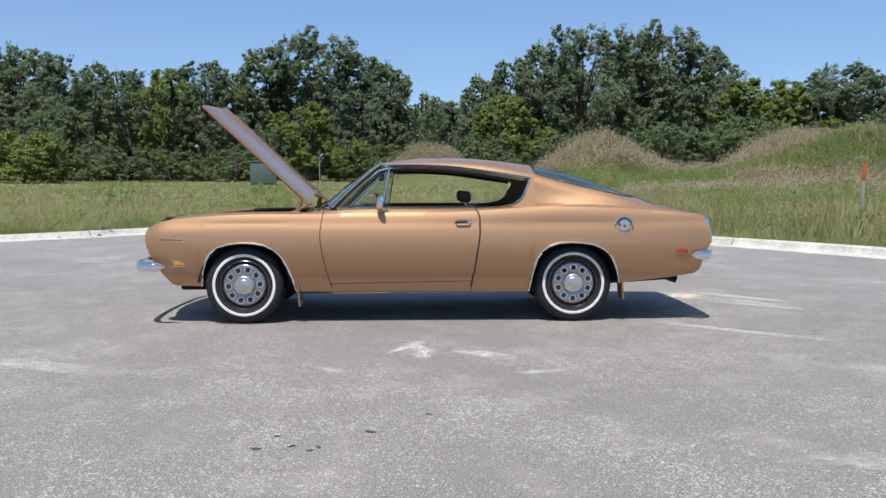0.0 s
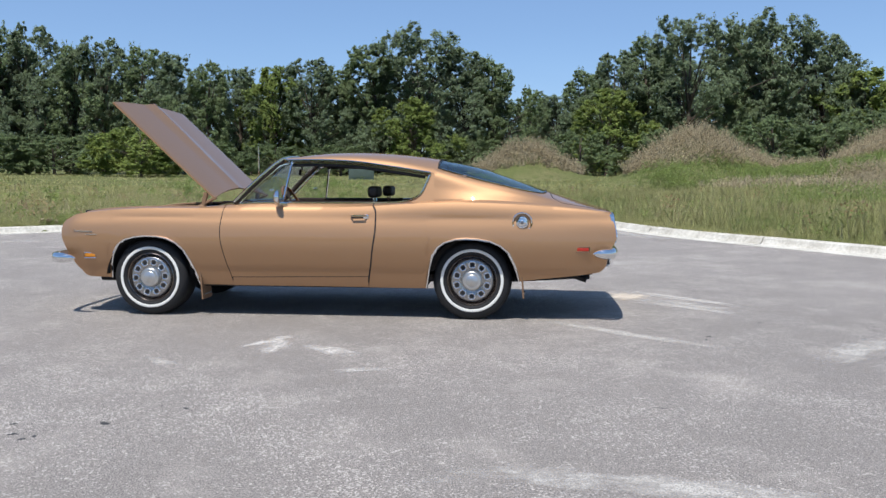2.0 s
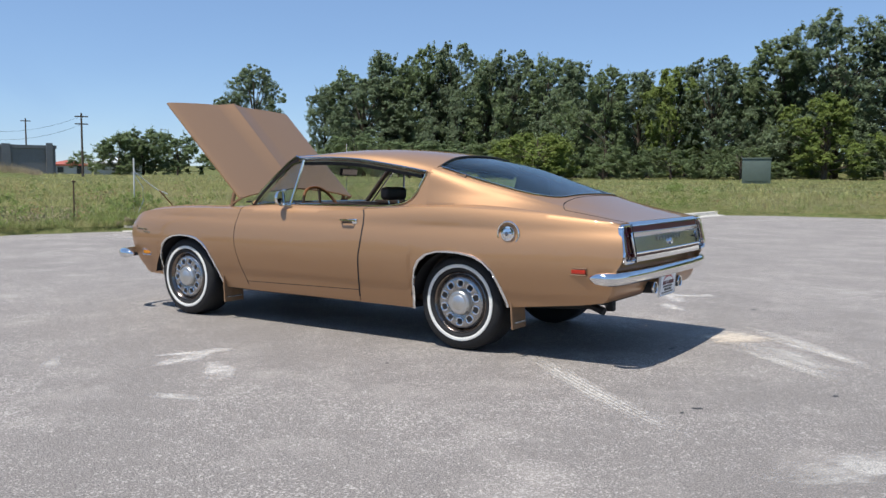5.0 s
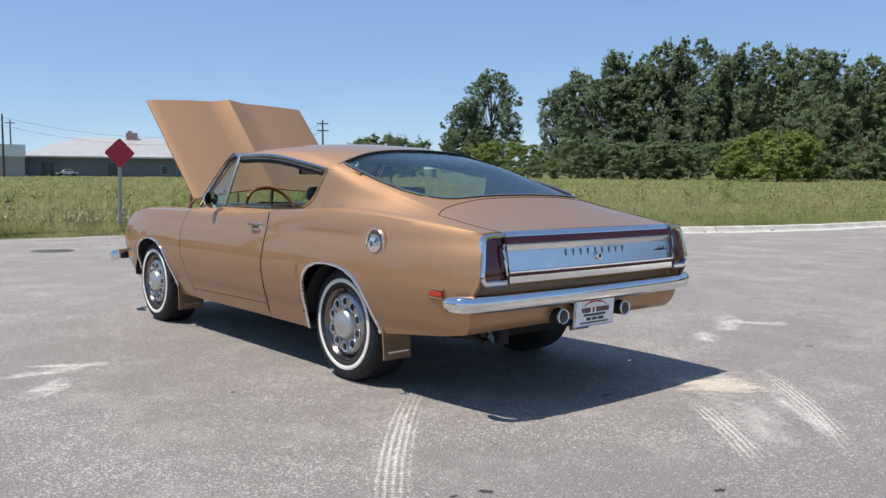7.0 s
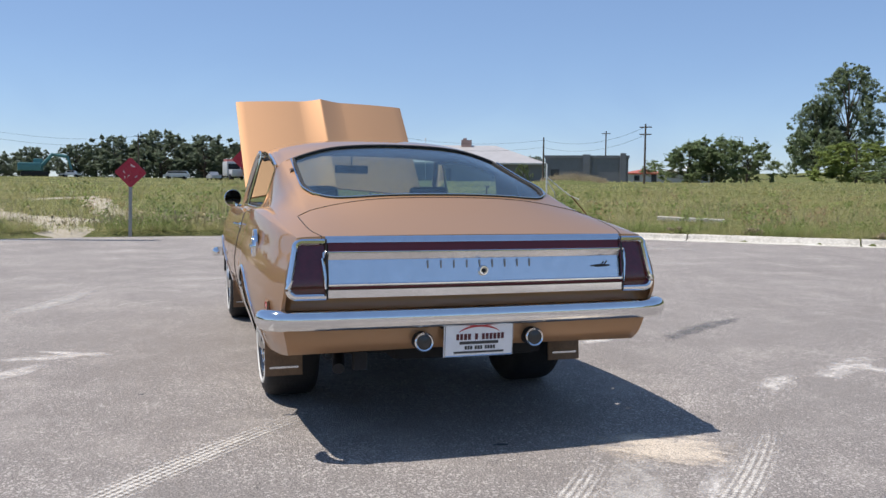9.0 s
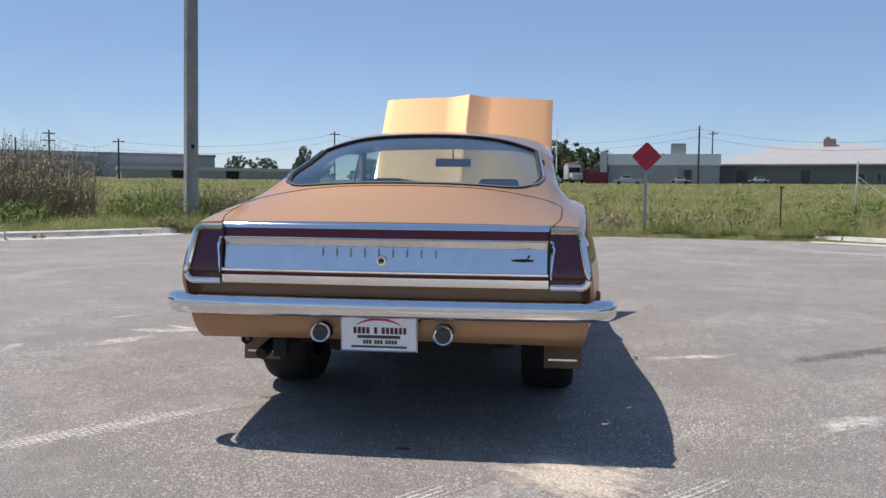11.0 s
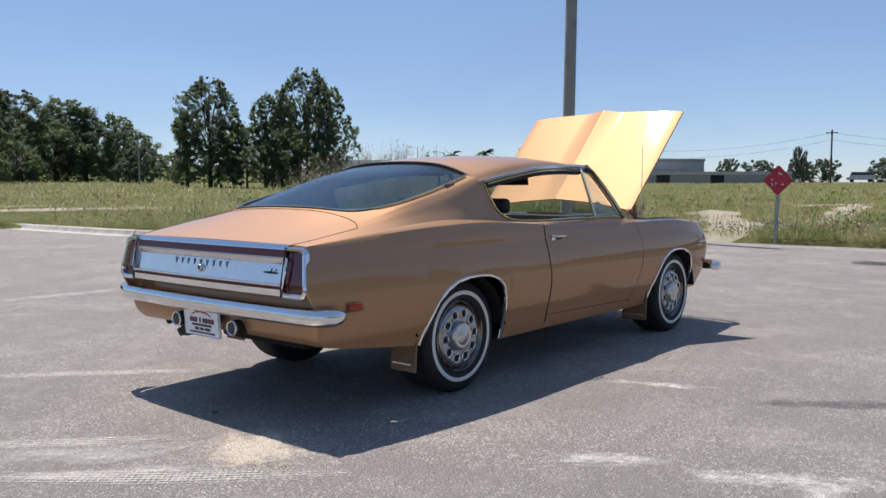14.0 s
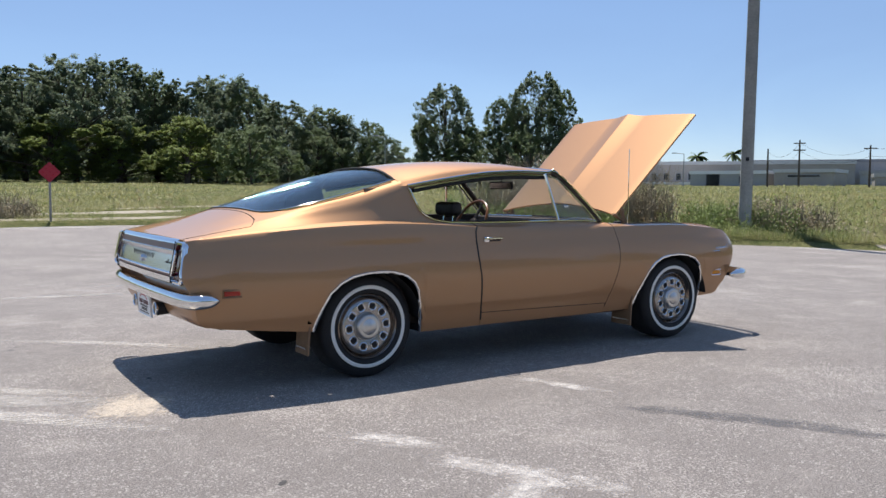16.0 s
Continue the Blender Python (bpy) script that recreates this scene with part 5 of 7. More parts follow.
dash = put("dashboard", slab(lambda b, a: Vector((-0.72 - 0.05 * (1 - b * b) + 0.33 * a, 0.68 * b, 0.915 + 0.03 * math.sin(a * math.pi * 0.8) - 0.30 * max(0, a - 0.85) / 0.15)), span(-1, 1, 15), span(0, 1, 12), (0, 0, -0.03)), TRIM_DARK, car)
for s in (-1, 1):
    put("door_card", block(-0.62, 0.60, s * 0.70 - 0.02, s * 0.70 + 0.02, 0.38, 0.932, 0.012), TRIM_DARK, car)
    put("door_sill_trim", block(-0.50, 0.58, s * 0.690 - 0.018, s * 0.690 + 0.014, 0.930, 0.962, 0.006), TRIM_DARK, car)
    put("quarter_card", block(0.60, 1.45, s * 0.665 - 0.02, s * 0.665 + 0.02, 0.38, 0.94, 0.012), TRIM_DARK, car)
    put("quarter_lining", slab(lambda a, z, s=s: Vector((win_rear(z) + 0.01 + (1.30 - win_rear(z)) * a, s * (lean(z) - 0.045), z)), span(0, 1, 6), [0.95, 0.97, 1.0, 1.05, 1.10, 1.15, 1.175], (0, -s * 0.01, 0)), VINYL, car)
    seat = new("front_seat")
    seat.parent = car
    seat.location = (0, s * 0.36, 0)
    tagged(seat, "dark brown bucket seat with headrest")
    put("seat_cushion", block(-0.12, 0.42, -0.26, 0.26, 0.42, 0.58, 0.05, 3), TRIM_DARK, seat)
    put("backrest", slab(lambda b, a: Vector((0.40 + 0.16 * a - 0.03 * (1 - b * b), 0.25 * b * (1 - 0.18 * a**3), 0.50 + 0.44 * a)), span(-1, 1, 9), span(0, 1, 9), (0.10, 0, 0.02)), TRIM_DARK, seat)
    put("headrest", block(0.45, 0.54, -0.125, 0.125, 0.985, 1.085, 0.042, 5), TRIM_DARK, seat)
    put("headrest_posts", join(tube([(0.50, -0.06, 0.92), (0.49, -0.06, 1.0)], 0.007, 6), tube([(0.50, 0.06, 0.92), (0.49, 0.06, 1.0)], 0.007, 6)), CHROME, seat)
rear_seat = put("rear_seat", join(block(0.86, 1.25, -0.62, 0.62, 0.44, 0.60, 0.05, 3), slab(lambda b, a: Vector((1.22 + 0.12 * a, 0.62 * b, 0.55 + 0.36 * a)), span(-1, 1, 9), span(0, 1, 5), (0.10, 0, 0.01))), TRIM_DARK, car, "dark brown rear bench")
put("parcel_shelf", slab(lambda b, a: Vector((1.30 + 0.62 * a, 0.64 * b, 0.905 + 0.02 * a)), span(-1, 1, 9), span(0, 1, 4), (0, 0, -0.02)), TRIM_DARK, car)
sw = put("steering_wheel", moved(tube([(0.195 * math.cos(a), 0.195 * math.sin(a), 0) for a in span(0, 2 * math.pi * 35 / 36, 36)], 0.0125, 8, closed=True), Matrix.Identity(4)), WOODRIM, car, "thin wood-rimmed steering wheel")
sw.matrix_basis = pose(-0.215, -0.37, 0.905, 0, 62, 0)
put("wheel_spokes", join(*[tube([(0.03 * math.cos(a), 0.03 * math.sin(a), -0.02), (0.19 * math.cos(a), 0.19 * math.sin(a), 0)], 0.009, 6, 1.6) for a in (0.3, math.pi - 0.3, -math.pi / 2)], lathe([(0.0, 0.0), (0.035, -0.004), (0.045, -0.02), (0.045, -0.06)], 20, "z")), TRIM_DARK, sw)
put("steering_column", tube([(-0.25, -0.37, 0.885), (-0.50, -0.37, 0.76)], 0.035, 10), TRIM_DARK, car)
rv = put("rear_view_mirror", block(-0.012, 0.012, -0.125, 0.125, -0.03, 0.03, 0.012, 3), BLACK, car, "rear-view mirror hanging from the roof")
rv.matrix_basis = pose(-0.25, 0.0, 1.206, 0, 8, 8)
put("mirror_stem", tube([(0.0, 0, 0.02), (-0.02, 0, 0.11)], 0.006, 6), BLACK, rv)
# Dark brown chrome: the glass's dim reflection is put into its colour.
put("mirror_glass", block(0.0125, 0.0135, -0.115, 0.115, -0.022, 0.022), RING, rv)


# ---- street furniture ----
def build_grate(x, y):
    g = thing("storm_drain_cover", "round iron drain cover set flush in asphalt", "drain cover", at=(x, y, 0.0))
    put("cover", lathe([(0.0, 0.006), (0.27, 0.006), (0.275, 0.003), (0.29, 0.003), (0.295, 0.008), (0.33, 0.008), (0.335, 0.0)], 36, "z"), mat("iron", (0.12, 0.115, 0.108), 0.7, 0.4, 0.2, 12), g)
    put("ribs", join(*[block(-0.22, 0.22, -0.2 + 0.08 * i, -0.17 + 0.08 * i, 0.005, 0.012) for i in range(6)]), bpy.data.materials["iron"], g)


build_grate(-9.25, 0.55)


def build_sign(x, y, zc, turn, tilt=0.0, face=True, peeled=False):
    """A red diamond end-of-road marker on a steel channel post."""
    base = at_ground(x, y)
    s = thing("road_end_sign", "red diamond end-of-road sign on a steel post in grass" if face else "red diamond sign on a rusty post in grass", "road sign", "road end signs", at=pose(x, y, base, 0, tilt, turn))
    h = zc - base
    post = put("post", join(block(-0.03, 0.03, 0.002, 0.012, -0.3, h + 0.2), block(-0.034, -0.026, 0.0, 0.036, -0.3, h + 0.2), block(0.026, 0.034, 0.0, 0.036, -0.3, h + 0.2)), GALV, s)
    r = 0.325
    ring = [Vector((r * math.cos(a), -0.004, r * math.sin(a))) for a in (0, math.pi / 2, math.pi, 3 * math.pi / 2)]
    soft = []
    for a, c in zip(ring, ring[1:] + ring[:1]):
        soft += [a.lerp(c, t) for t in (0.07, 0.5, 0.93)]
    k = len(soft)
    verts = [v + Vector((0, 0, h)) for v in soft] + [v + Vector((0, 0.004, h)) for v in soft]
    plate = put("panel", (verts, [tuple(range(k)), tuple(reversed(range(k, 2 * k)))] + [(i, i + k, (i + 1) % k + k, (i + 1) % k) for i in range(k)]), SIGN_RED, s, smooth=False)
    if face:
        for a, c in ((0, 0), (1, 0), (-1, 0), (0, 1), (0, -1), (0.5, 0.5), (-0.5, 0.5), (0.5, -0.5), (-0.5, -0.5)):
            b = put("reflector", lathe([(0.0, -0.012), (0.020, -0.010), (0.026, -0.004)], 12), REFLECTOR, plate)
            b.location = (a * 0.19, 0, h + c * 0.19)
    if peeled:
        for a, c, turned in ((0.06, 0.10, 0.2), (-0.10, 0.02, 2.4), (0.10, -0.06, 4.0), (-0.02, -0.09, 1.2), (-0.14, -0.10, 5.2)):
            put("peeled_patch", tube([(a + 0.032 * math.cos(turned + q), -0.016, h + c + 0.032 * math.sin(turned + q)) for q in span(0, 2.4, 7)], [0.003, 0.008, 0.010, 0.012, 0.010, 0.007, 0.003], 5, 0.6), PEELED, plate, "pale peeled patch")
        put("button", lathe([(0.0, -0.016), (0.016, -0.015), (0.022, -0.008)], 14), PEELED, plate).location = (0.02, 0, h + 0.15)


build_sign(-12.92, -2.2, 1.34, 84, 1.5, peeled=True)
build_sign(-13.0, 0.25, 1.66, 88, -1)
build_sign(-13.05, 2.97, 1.76, 86, 0.5)
build_sign(-0.25, -21.0 - 2.0, 1.66, 172, 0)


def build_pole():
    p = thing("utility_pole", "tall square tapered concrete pole standing in weeds", "pole", at=pose(-13.22, -7.47, at_ground(-13.3, -7.35) - 0.3, -0.5, -0.4, 0) @ pose(0, 0, 0, 0, 0, 40))
    put("shaft", slab(lambda a, c: Vector(((0.5 if a in (1, 2) else -0.5) * (0.275 - 0.075 * c), (0.5 if a in (2, 3) else -0.5) * (0.275 - 0.075 * c), 14 * c)), [0, 1, 2, 3, 4], [0, 0.02, 0.3, 0.7, 1], (0, 0, 0.0001)), POLE_CONC, p, smooth=False)
    put("id_plate", block(0.128, 0.134, -0.04, 0.04, 2.0, 2.09), BLACK, p)
    put("ground_wire", tube([(0.08, 0.142, 0.2), (0.07, 0.13, 5), (0.05, 0.105, 13)], 0.008, 5), GALV, p)


build_pole()


def build_stake(x, y, h, m, label, name, r=0.03):
    s = thing(name, label, "post", at=pose(x, y, at_ground(x, y), 1.5, 2, 20))
    return s


o = build_stake(10.9, 12.6, 1.2, None, "orange-topped weathered marker stake in grass", "marker_stake")
put("shaft", block(-0.03, 0.03, -0.03, 0.03, -0.2, 0.9, 0.006), mat("grey_wood", (0.34, 0.30, 0.25), 0.8, 0, 0.2, 9), o)
put("tip", block(-0.036, 0.036, -0.036, 0.036, 0.88, 1.28, 0.008), mat("faded_orange", (0.55, 0.13, 0.05), 0.6, 0, 0.15, 9), o, "faded orange tip")
o = build_stake(-13.5, 7.55, 1.1, None, "white plastic stake with loose cords in grass", "white_stake")
put("shaft", tube([(0, 0, -0.2), (0.01, 0, 0.8), (-0.01, 0.01, 1.50)], 0.020, 8), mat("white_plastic", (0.72, 0.72, 0.68), 0.5, 0, 0.08, 9), o)
put("cord", tube([(0, 0, 1.18), (0.20, 0.24, 0.92), (0.38, 0.44, 0.72), (0.55, 0.60, 0.62)], 0.013, 6), bpy.data.materials["white_plastic"], o)
put("cord", tube([(0, 0, 1.10), (0.14, 0.16, 0.78), (0.15, 0.17, 0.45), (0.06, 0.08, 0.14)], 0.011, 6), bpy.data.materials["white_plastic"], o)
put("cord", tube([(0.42, 0.46, 0.70), (0.60, 0.68, 0.38), (0.78, 0.88, 0.02)], 0.016, 6), mat("rusty_rod", (0.30, 0.13, 0.06), 0.8, 0, 0.2, 12), o)
o = build_stake(-13.6, 6.0, 0.8, None, "thin dark metal stake in grass", "metal_stake")
put("shaft", tube([(0, 0, -0.2), (0, 0, 0.95)], 0.018, 6), mat("rust_dark", (0.10, 0.06, 0.04), 0.8, 0, 0.2, 12), o)
put("hook", tube([(0, -0.05, 0.95), (0, 0.06, 0.94)], 0.02, 6), bpy.data.materials["rust_dark"], o)

cab = thing("utility_cabinet", "grey-green utility cabinet in grass before the trees", "utility box", at=pose(-18.5, 92.0, at_ground(-18.5, 92.0), 0, 0, 12) @ Matrix.Scale(2.0, 4))
CABGREEN = mat("cabinet_green", (0.10, 0.13, 0.11), 0.5, 0, 0.1, 3)
put("body", block(-0.75, 0.75, -0.4, 0.4, -0.1, 1.35, 0.03), CABGREEN, cab)
put("lid", block(-0.79, 0.79, -0.44, 0.44, 1.35, 1.43, 0.02), CABGREEN, cab)
put("door", block(-0.6, 0.6, -0.425, -0.395, 0.12, 1.2, 0.01), CABGREEN, cab)


# ---- trees ----
def leaf_cloud(rng, centres, radii, per, size, flat=0.75):
    """Many small leaf quads in loose clumps, denser at the clumps' skins."""
    n = len(centres) * per
    c = np.repeat(np.array(centres), per, 0)
    r = np.repeat(np.array(radii), per)[:, None]
    d = rng.normal(size=(n, 3))
    d /= np.linalg.norm(d, axis=1, keepdims=True)
    p = c + d * r * (rng.random((n, 1)) ** 0.6) * np.array([1, 1, flat])
    return leaf_quads(rng, p, d, size)


def leaf_quads(rng, p, out, size):
    """One pointed leaf at each place, facing outwards and up, each with its own turn and size."""
    n = len(p)
    nrm = out * 0.7 + rng.normal(size=(n, 3)) * 0.6 + np.array([0, 0, 0.5])
    nrm /= np.linalg.norm(nrm, axis=1, keepdims=True)
    t = np.cross(nrm, rng.normal(size=(n, 3)))
    t /= np.linalg.norm(t, axis=1, keepdims=True)
    b = np.cross(nrm, t)
    s = size * (0.55 + 0.9 * rng.random((n, 1)))
    return np.stack([p - t * s, p + b * s * 0.55 - t * s * 0.1, p + t * s, p - b * s * 0.55 - t * s * 0.1], 1).reshape(-1, 3)


def quad_mesh(name, v, material, corners=4):
    me = bpy.data.meshes.new(name)
    n = len(v) // corners
    me.vertices.add(len(v))
    me.vertices.foreach_set("co", v.astype(np.float32).ravel())
    me.loops.add(len(v))
    me.loops.foreach_set("vertex_index", np.arange(len(v), dtype=np.int32))
    me.polygons.add(n)
    me.polygons.foreach_set("loop_start", np.arange(0, len(v), corners, dtype=np.int32))
    me.polygons.foreach_set("loop_total", np.full(n, corners, dtype=np.int32))
    me.update(calc_edges=True)
    me.materials.append(material)
    return me


def unit_rows(a):
    return a / np.linalg.norm(a, axis=-1, keepdims=True)


def tree_meshes(seed, tall, wide, bottom, material, boughs=34, clumps=17, per=62, leaf=0.075, spire=0.5, trunk_r=0.2, swell=1.0, sprigs=150):
    """A trunk with limbs that end in boughs; each bough carries leafy clumps on its skin, and single sprigs break the outline."""
    rng = np.random.default_rng(seed)
    lean_x, lean_y = rng.normal(size=2) * 0.05 * tall * 0.5
    lobe = [(rng.uniform(0, 6.28), rng.uniform(0.1, 0.35), rng.uniform(0.3, 0.95)) for _ in range(6)]
    centres, sizes = [], []
    for i in range(boughs):
        h = ((i + rng.uniform(0.1, 0.9)) / boughs) ** 0.9
        a = i * 2.4 + rng.uniform(-0.5, 0.5)
        girth = min(1.0, 0.86 + 0.8 * h) * (1 - (0.22 + 0.5 * spire) * (max(0.0, h - 0.4) / 0.6) ** 1.5)
        push = 1 + sum(k * math.exp(-((h - hh) / 0.2) ** 2) * math.cos(a - aa) for aa, k, hh in lobe)
        r = swell * (0.075 * tall + 0.22) * rng.uniform(0.62, 1.2) * (1.05 - 0.28 * h)
        away = max(0.0, wide / 2 * girth * push - r * 0.8) * (0.30 + 0.80 * rng.random() ** 0.6)
        if h > 0.93:
            away *= 0.6
        z = bottom + r * 0.7 + (tall - bottom - r * 1.75) * h
        centres.append((away * math.cos(a) + lean_x * h, away * math.sin(a) + lean_y * h, z))
        sizes.append(r)
    C, R = np.array(centres), np.array(sizes)
    k = np.repeat(np.arange(boughs), clumps)
    d = unit_rows(rng.normal(size=(len(k), 3)) + np.array([0, 0, 0.35]) + 0.55 * unit_rows(C[k] * np.array([1, 1, 0.001]) + 1e-6))
    cc = C[k] + d * (R[k] * (0.62 + 0.45 * rng.random(len(k))))[:, None] * np.array([1, 1, 1.12])
    cr = R[k] * (0.20 + 0.24 * rng.random(len(k)))
    kk = np.repeat(np.arange(len(k)), per)
    e = unit_rows(rng.normal(size=(len(kk), 3)))
    p = cc[kk] + e * (cr[kk] * rng.random(len(kk)) ** 0.5)[:, None] * np.array([1, 1, 0.7])
    out = unit_rows(0.6 * e + 0.6 * d[kk])
    # a thinner filling inside each bough
    ki = np.repeat(np.arange(boughs), clumps * per // 26)
    ei = unit_rows(rng.normal(size=(len(ki), 3)))
    pi = C[ki] + ei * (R[ki] * 0.75 * rng.random(len(ki)) ** 0.4)[:, None]
    # sprigs: short leafy shoots that stand out of the clumps
    ks = np.repeat(rng.choice(len(k), sprigs), 14)
    u = np.tile(np.linspace(0.2, 1.0, 14), sprigs)[:, None]
    way = np.repeat(unit_rows(d[ks[::14]] + np.array([0, 0, 0.6]) + rng.normal(size=(sprigs, 3)) * 0.3), 14, 0)
    ps = cc[ks] + way * u * (cr[ks] * (1.0 + 0.9 * np.repeat(rng.random(sprigs), 14)) + 0.15)[:, None] + rng.normal(size=(len(ks), 3)) * 0.05
    crown = quad_mesh("crown", np.concatenate([leaf_quads(rng, p, out, leaf), leaf_quads(rng, pi, ei, leaf * 1.3), leaf_quads(rng, ps, way, leaf)]), material)
    wood = [tube([(0, 0, -0.4), (lean_x * 0.1, lean_y * 0.1, tall * 0.25), (lean_x * 0.4, lean_y * 0.4, tall * 0.55), (lean_x * 0.8, lean_y * 0.8, tall * 0.84)], [trunk_r * 1.35, trunk_r, trunk_r * 0.55, 0.03], 7)]
    for c in centres[::2]:
        z0 = max(0.4, c[2] * rng.uniform(0.4, 0.65))
        f = z0 / tall
        wood.append(tube([(lean_x * f, lean_y * f, z0), (c[0] * 0.5, c[1] * 0.5, z0 + (c[2] - z0) * 0.6), c], [trunk_r * 0.36, trunk_r * 0.22, 0.02], 5))
    trunk = mesh_of("trunk", *join(*wood))
    trunk.materials.append(BARK)
    return trunk, crown


TREES = {
    "oak": tree_meshes(1, 10.5, 9.6, 0.3, LEAF_OAK, 74, 15, 50, 0.078, 0.25),
    "oak_b": tree_meshes(2, 10.5, 8.4, 0.2, LEAF_OAK, 68, 15, 50, 0.078, 0.4),
    "tall": tree_meshes(3, 10.0, 6.6, 0.2, LEAF_MID, 54, 15, 50, 0.075, 0.4),
    "tall_b": tree_meshes(4, 10.0, 6.2, 0.2, LEAF_OAK, 52, 15, 50, 0.075, 0.55),
    "light": tree_meshes(5, 8.0, 6.2, 0.2, LEAF_LIGHT, 46, 15, 48, 0.080, 0.35),
    "low": tree_meshes(6, 4.2, 5.6, 0.0, LEAF_MID, 36, 14, 50, 0.062, 0.5, 0.08, 1.15, 120),
    "low_light": tree_meshes(7, 3.6, 5.2, 0.0, LEAF_LIGHT, 34, 14, 50, 0.058, 0.5, 0.06, 1.15, 120),
    "far": tree_meshes(8, 10.0, 12.0, 0.1, LEAF_FAR, 60, 14, 44, 0.15, 0.3, 0.22, 1.1, 120),
}
BASE = {"oak": 10.5, "oak_b": 10.5, "tall": 10.0, "tall_b": 10.0, "light": 8.0, "low": 4.2, "low_light": 3.6, "far": 10.0}
LABELS = {"oak": "broad dark green oak in full leaf behind a field", "oak_b": "dense dark green oak in full leaf", "tall": "tall green tree in full leaf at the wood's edge", "tall_b": "tall dark green tree in a dense row",
          "light": "light yellow-green tree before darker ones", "low": "low green shrubby tree at the wood's edge", "low_light": "low yellowish-green bush at the wood's edge", "far": "dark green tree far across the field"}


def plant(kind, x, y, top, wide=1.0, group="trees round the field"):
    z = at_ground(x, y)
    rng = random.Random(int(x * 31 + y * 17))
    k = (top - z) / BASE[kind]
    t = thing("bush" if kind.startswith("low") else "tree", LABELS[kind], "bush" if kind.startswith("low") else "tree", group, at=Matrix.LocRotScale((x, y, z - 0.05), Euler((0, 0, rng.uniform(0, 6.28))), (k * wide * 1.22, k * wide * 1.22, k)))
    trunk, crown = TREES[kind]
    put("trunk", trunk, BARK, t)
    put("crown", crown, LEAF_OAK, t)


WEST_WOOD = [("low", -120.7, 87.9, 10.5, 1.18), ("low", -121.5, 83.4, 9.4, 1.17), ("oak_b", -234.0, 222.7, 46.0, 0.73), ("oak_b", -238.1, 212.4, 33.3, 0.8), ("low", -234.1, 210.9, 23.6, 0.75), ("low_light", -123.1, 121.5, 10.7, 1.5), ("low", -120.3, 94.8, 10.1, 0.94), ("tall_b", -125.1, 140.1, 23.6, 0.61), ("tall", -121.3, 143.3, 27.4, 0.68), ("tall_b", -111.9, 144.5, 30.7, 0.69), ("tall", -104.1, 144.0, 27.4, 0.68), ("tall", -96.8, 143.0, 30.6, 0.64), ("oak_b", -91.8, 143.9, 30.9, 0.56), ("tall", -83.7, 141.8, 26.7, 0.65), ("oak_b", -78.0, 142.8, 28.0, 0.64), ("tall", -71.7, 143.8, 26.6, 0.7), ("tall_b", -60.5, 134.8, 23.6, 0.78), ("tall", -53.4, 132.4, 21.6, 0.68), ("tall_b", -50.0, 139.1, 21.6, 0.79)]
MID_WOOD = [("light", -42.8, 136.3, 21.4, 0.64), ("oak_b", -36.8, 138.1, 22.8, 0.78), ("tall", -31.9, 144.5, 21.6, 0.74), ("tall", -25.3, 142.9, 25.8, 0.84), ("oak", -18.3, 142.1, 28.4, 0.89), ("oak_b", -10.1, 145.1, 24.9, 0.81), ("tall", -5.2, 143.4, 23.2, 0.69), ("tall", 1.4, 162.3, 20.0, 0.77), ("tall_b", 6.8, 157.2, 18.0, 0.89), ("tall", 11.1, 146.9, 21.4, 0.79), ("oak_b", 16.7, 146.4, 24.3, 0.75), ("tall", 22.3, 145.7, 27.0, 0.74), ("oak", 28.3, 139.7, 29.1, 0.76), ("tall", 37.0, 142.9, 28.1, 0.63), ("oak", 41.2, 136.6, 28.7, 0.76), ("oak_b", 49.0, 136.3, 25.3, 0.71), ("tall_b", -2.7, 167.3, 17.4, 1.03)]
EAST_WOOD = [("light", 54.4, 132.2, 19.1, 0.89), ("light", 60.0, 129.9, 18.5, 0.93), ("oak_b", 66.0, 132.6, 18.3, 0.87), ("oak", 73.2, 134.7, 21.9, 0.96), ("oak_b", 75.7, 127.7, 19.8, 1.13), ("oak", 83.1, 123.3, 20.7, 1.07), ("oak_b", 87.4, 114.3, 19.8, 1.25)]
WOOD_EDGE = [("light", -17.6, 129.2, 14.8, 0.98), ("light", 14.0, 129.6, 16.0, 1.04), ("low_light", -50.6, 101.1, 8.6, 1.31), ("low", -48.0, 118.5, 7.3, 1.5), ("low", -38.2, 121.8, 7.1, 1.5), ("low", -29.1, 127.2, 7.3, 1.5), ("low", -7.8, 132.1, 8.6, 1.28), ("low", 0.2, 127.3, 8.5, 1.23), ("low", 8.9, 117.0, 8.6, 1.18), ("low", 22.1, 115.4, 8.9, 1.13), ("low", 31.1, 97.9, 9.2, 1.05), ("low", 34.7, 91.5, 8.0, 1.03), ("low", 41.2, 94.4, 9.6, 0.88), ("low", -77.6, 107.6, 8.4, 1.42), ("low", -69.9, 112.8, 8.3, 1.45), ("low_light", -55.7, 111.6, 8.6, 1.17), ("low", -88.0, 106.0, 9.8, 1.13)]
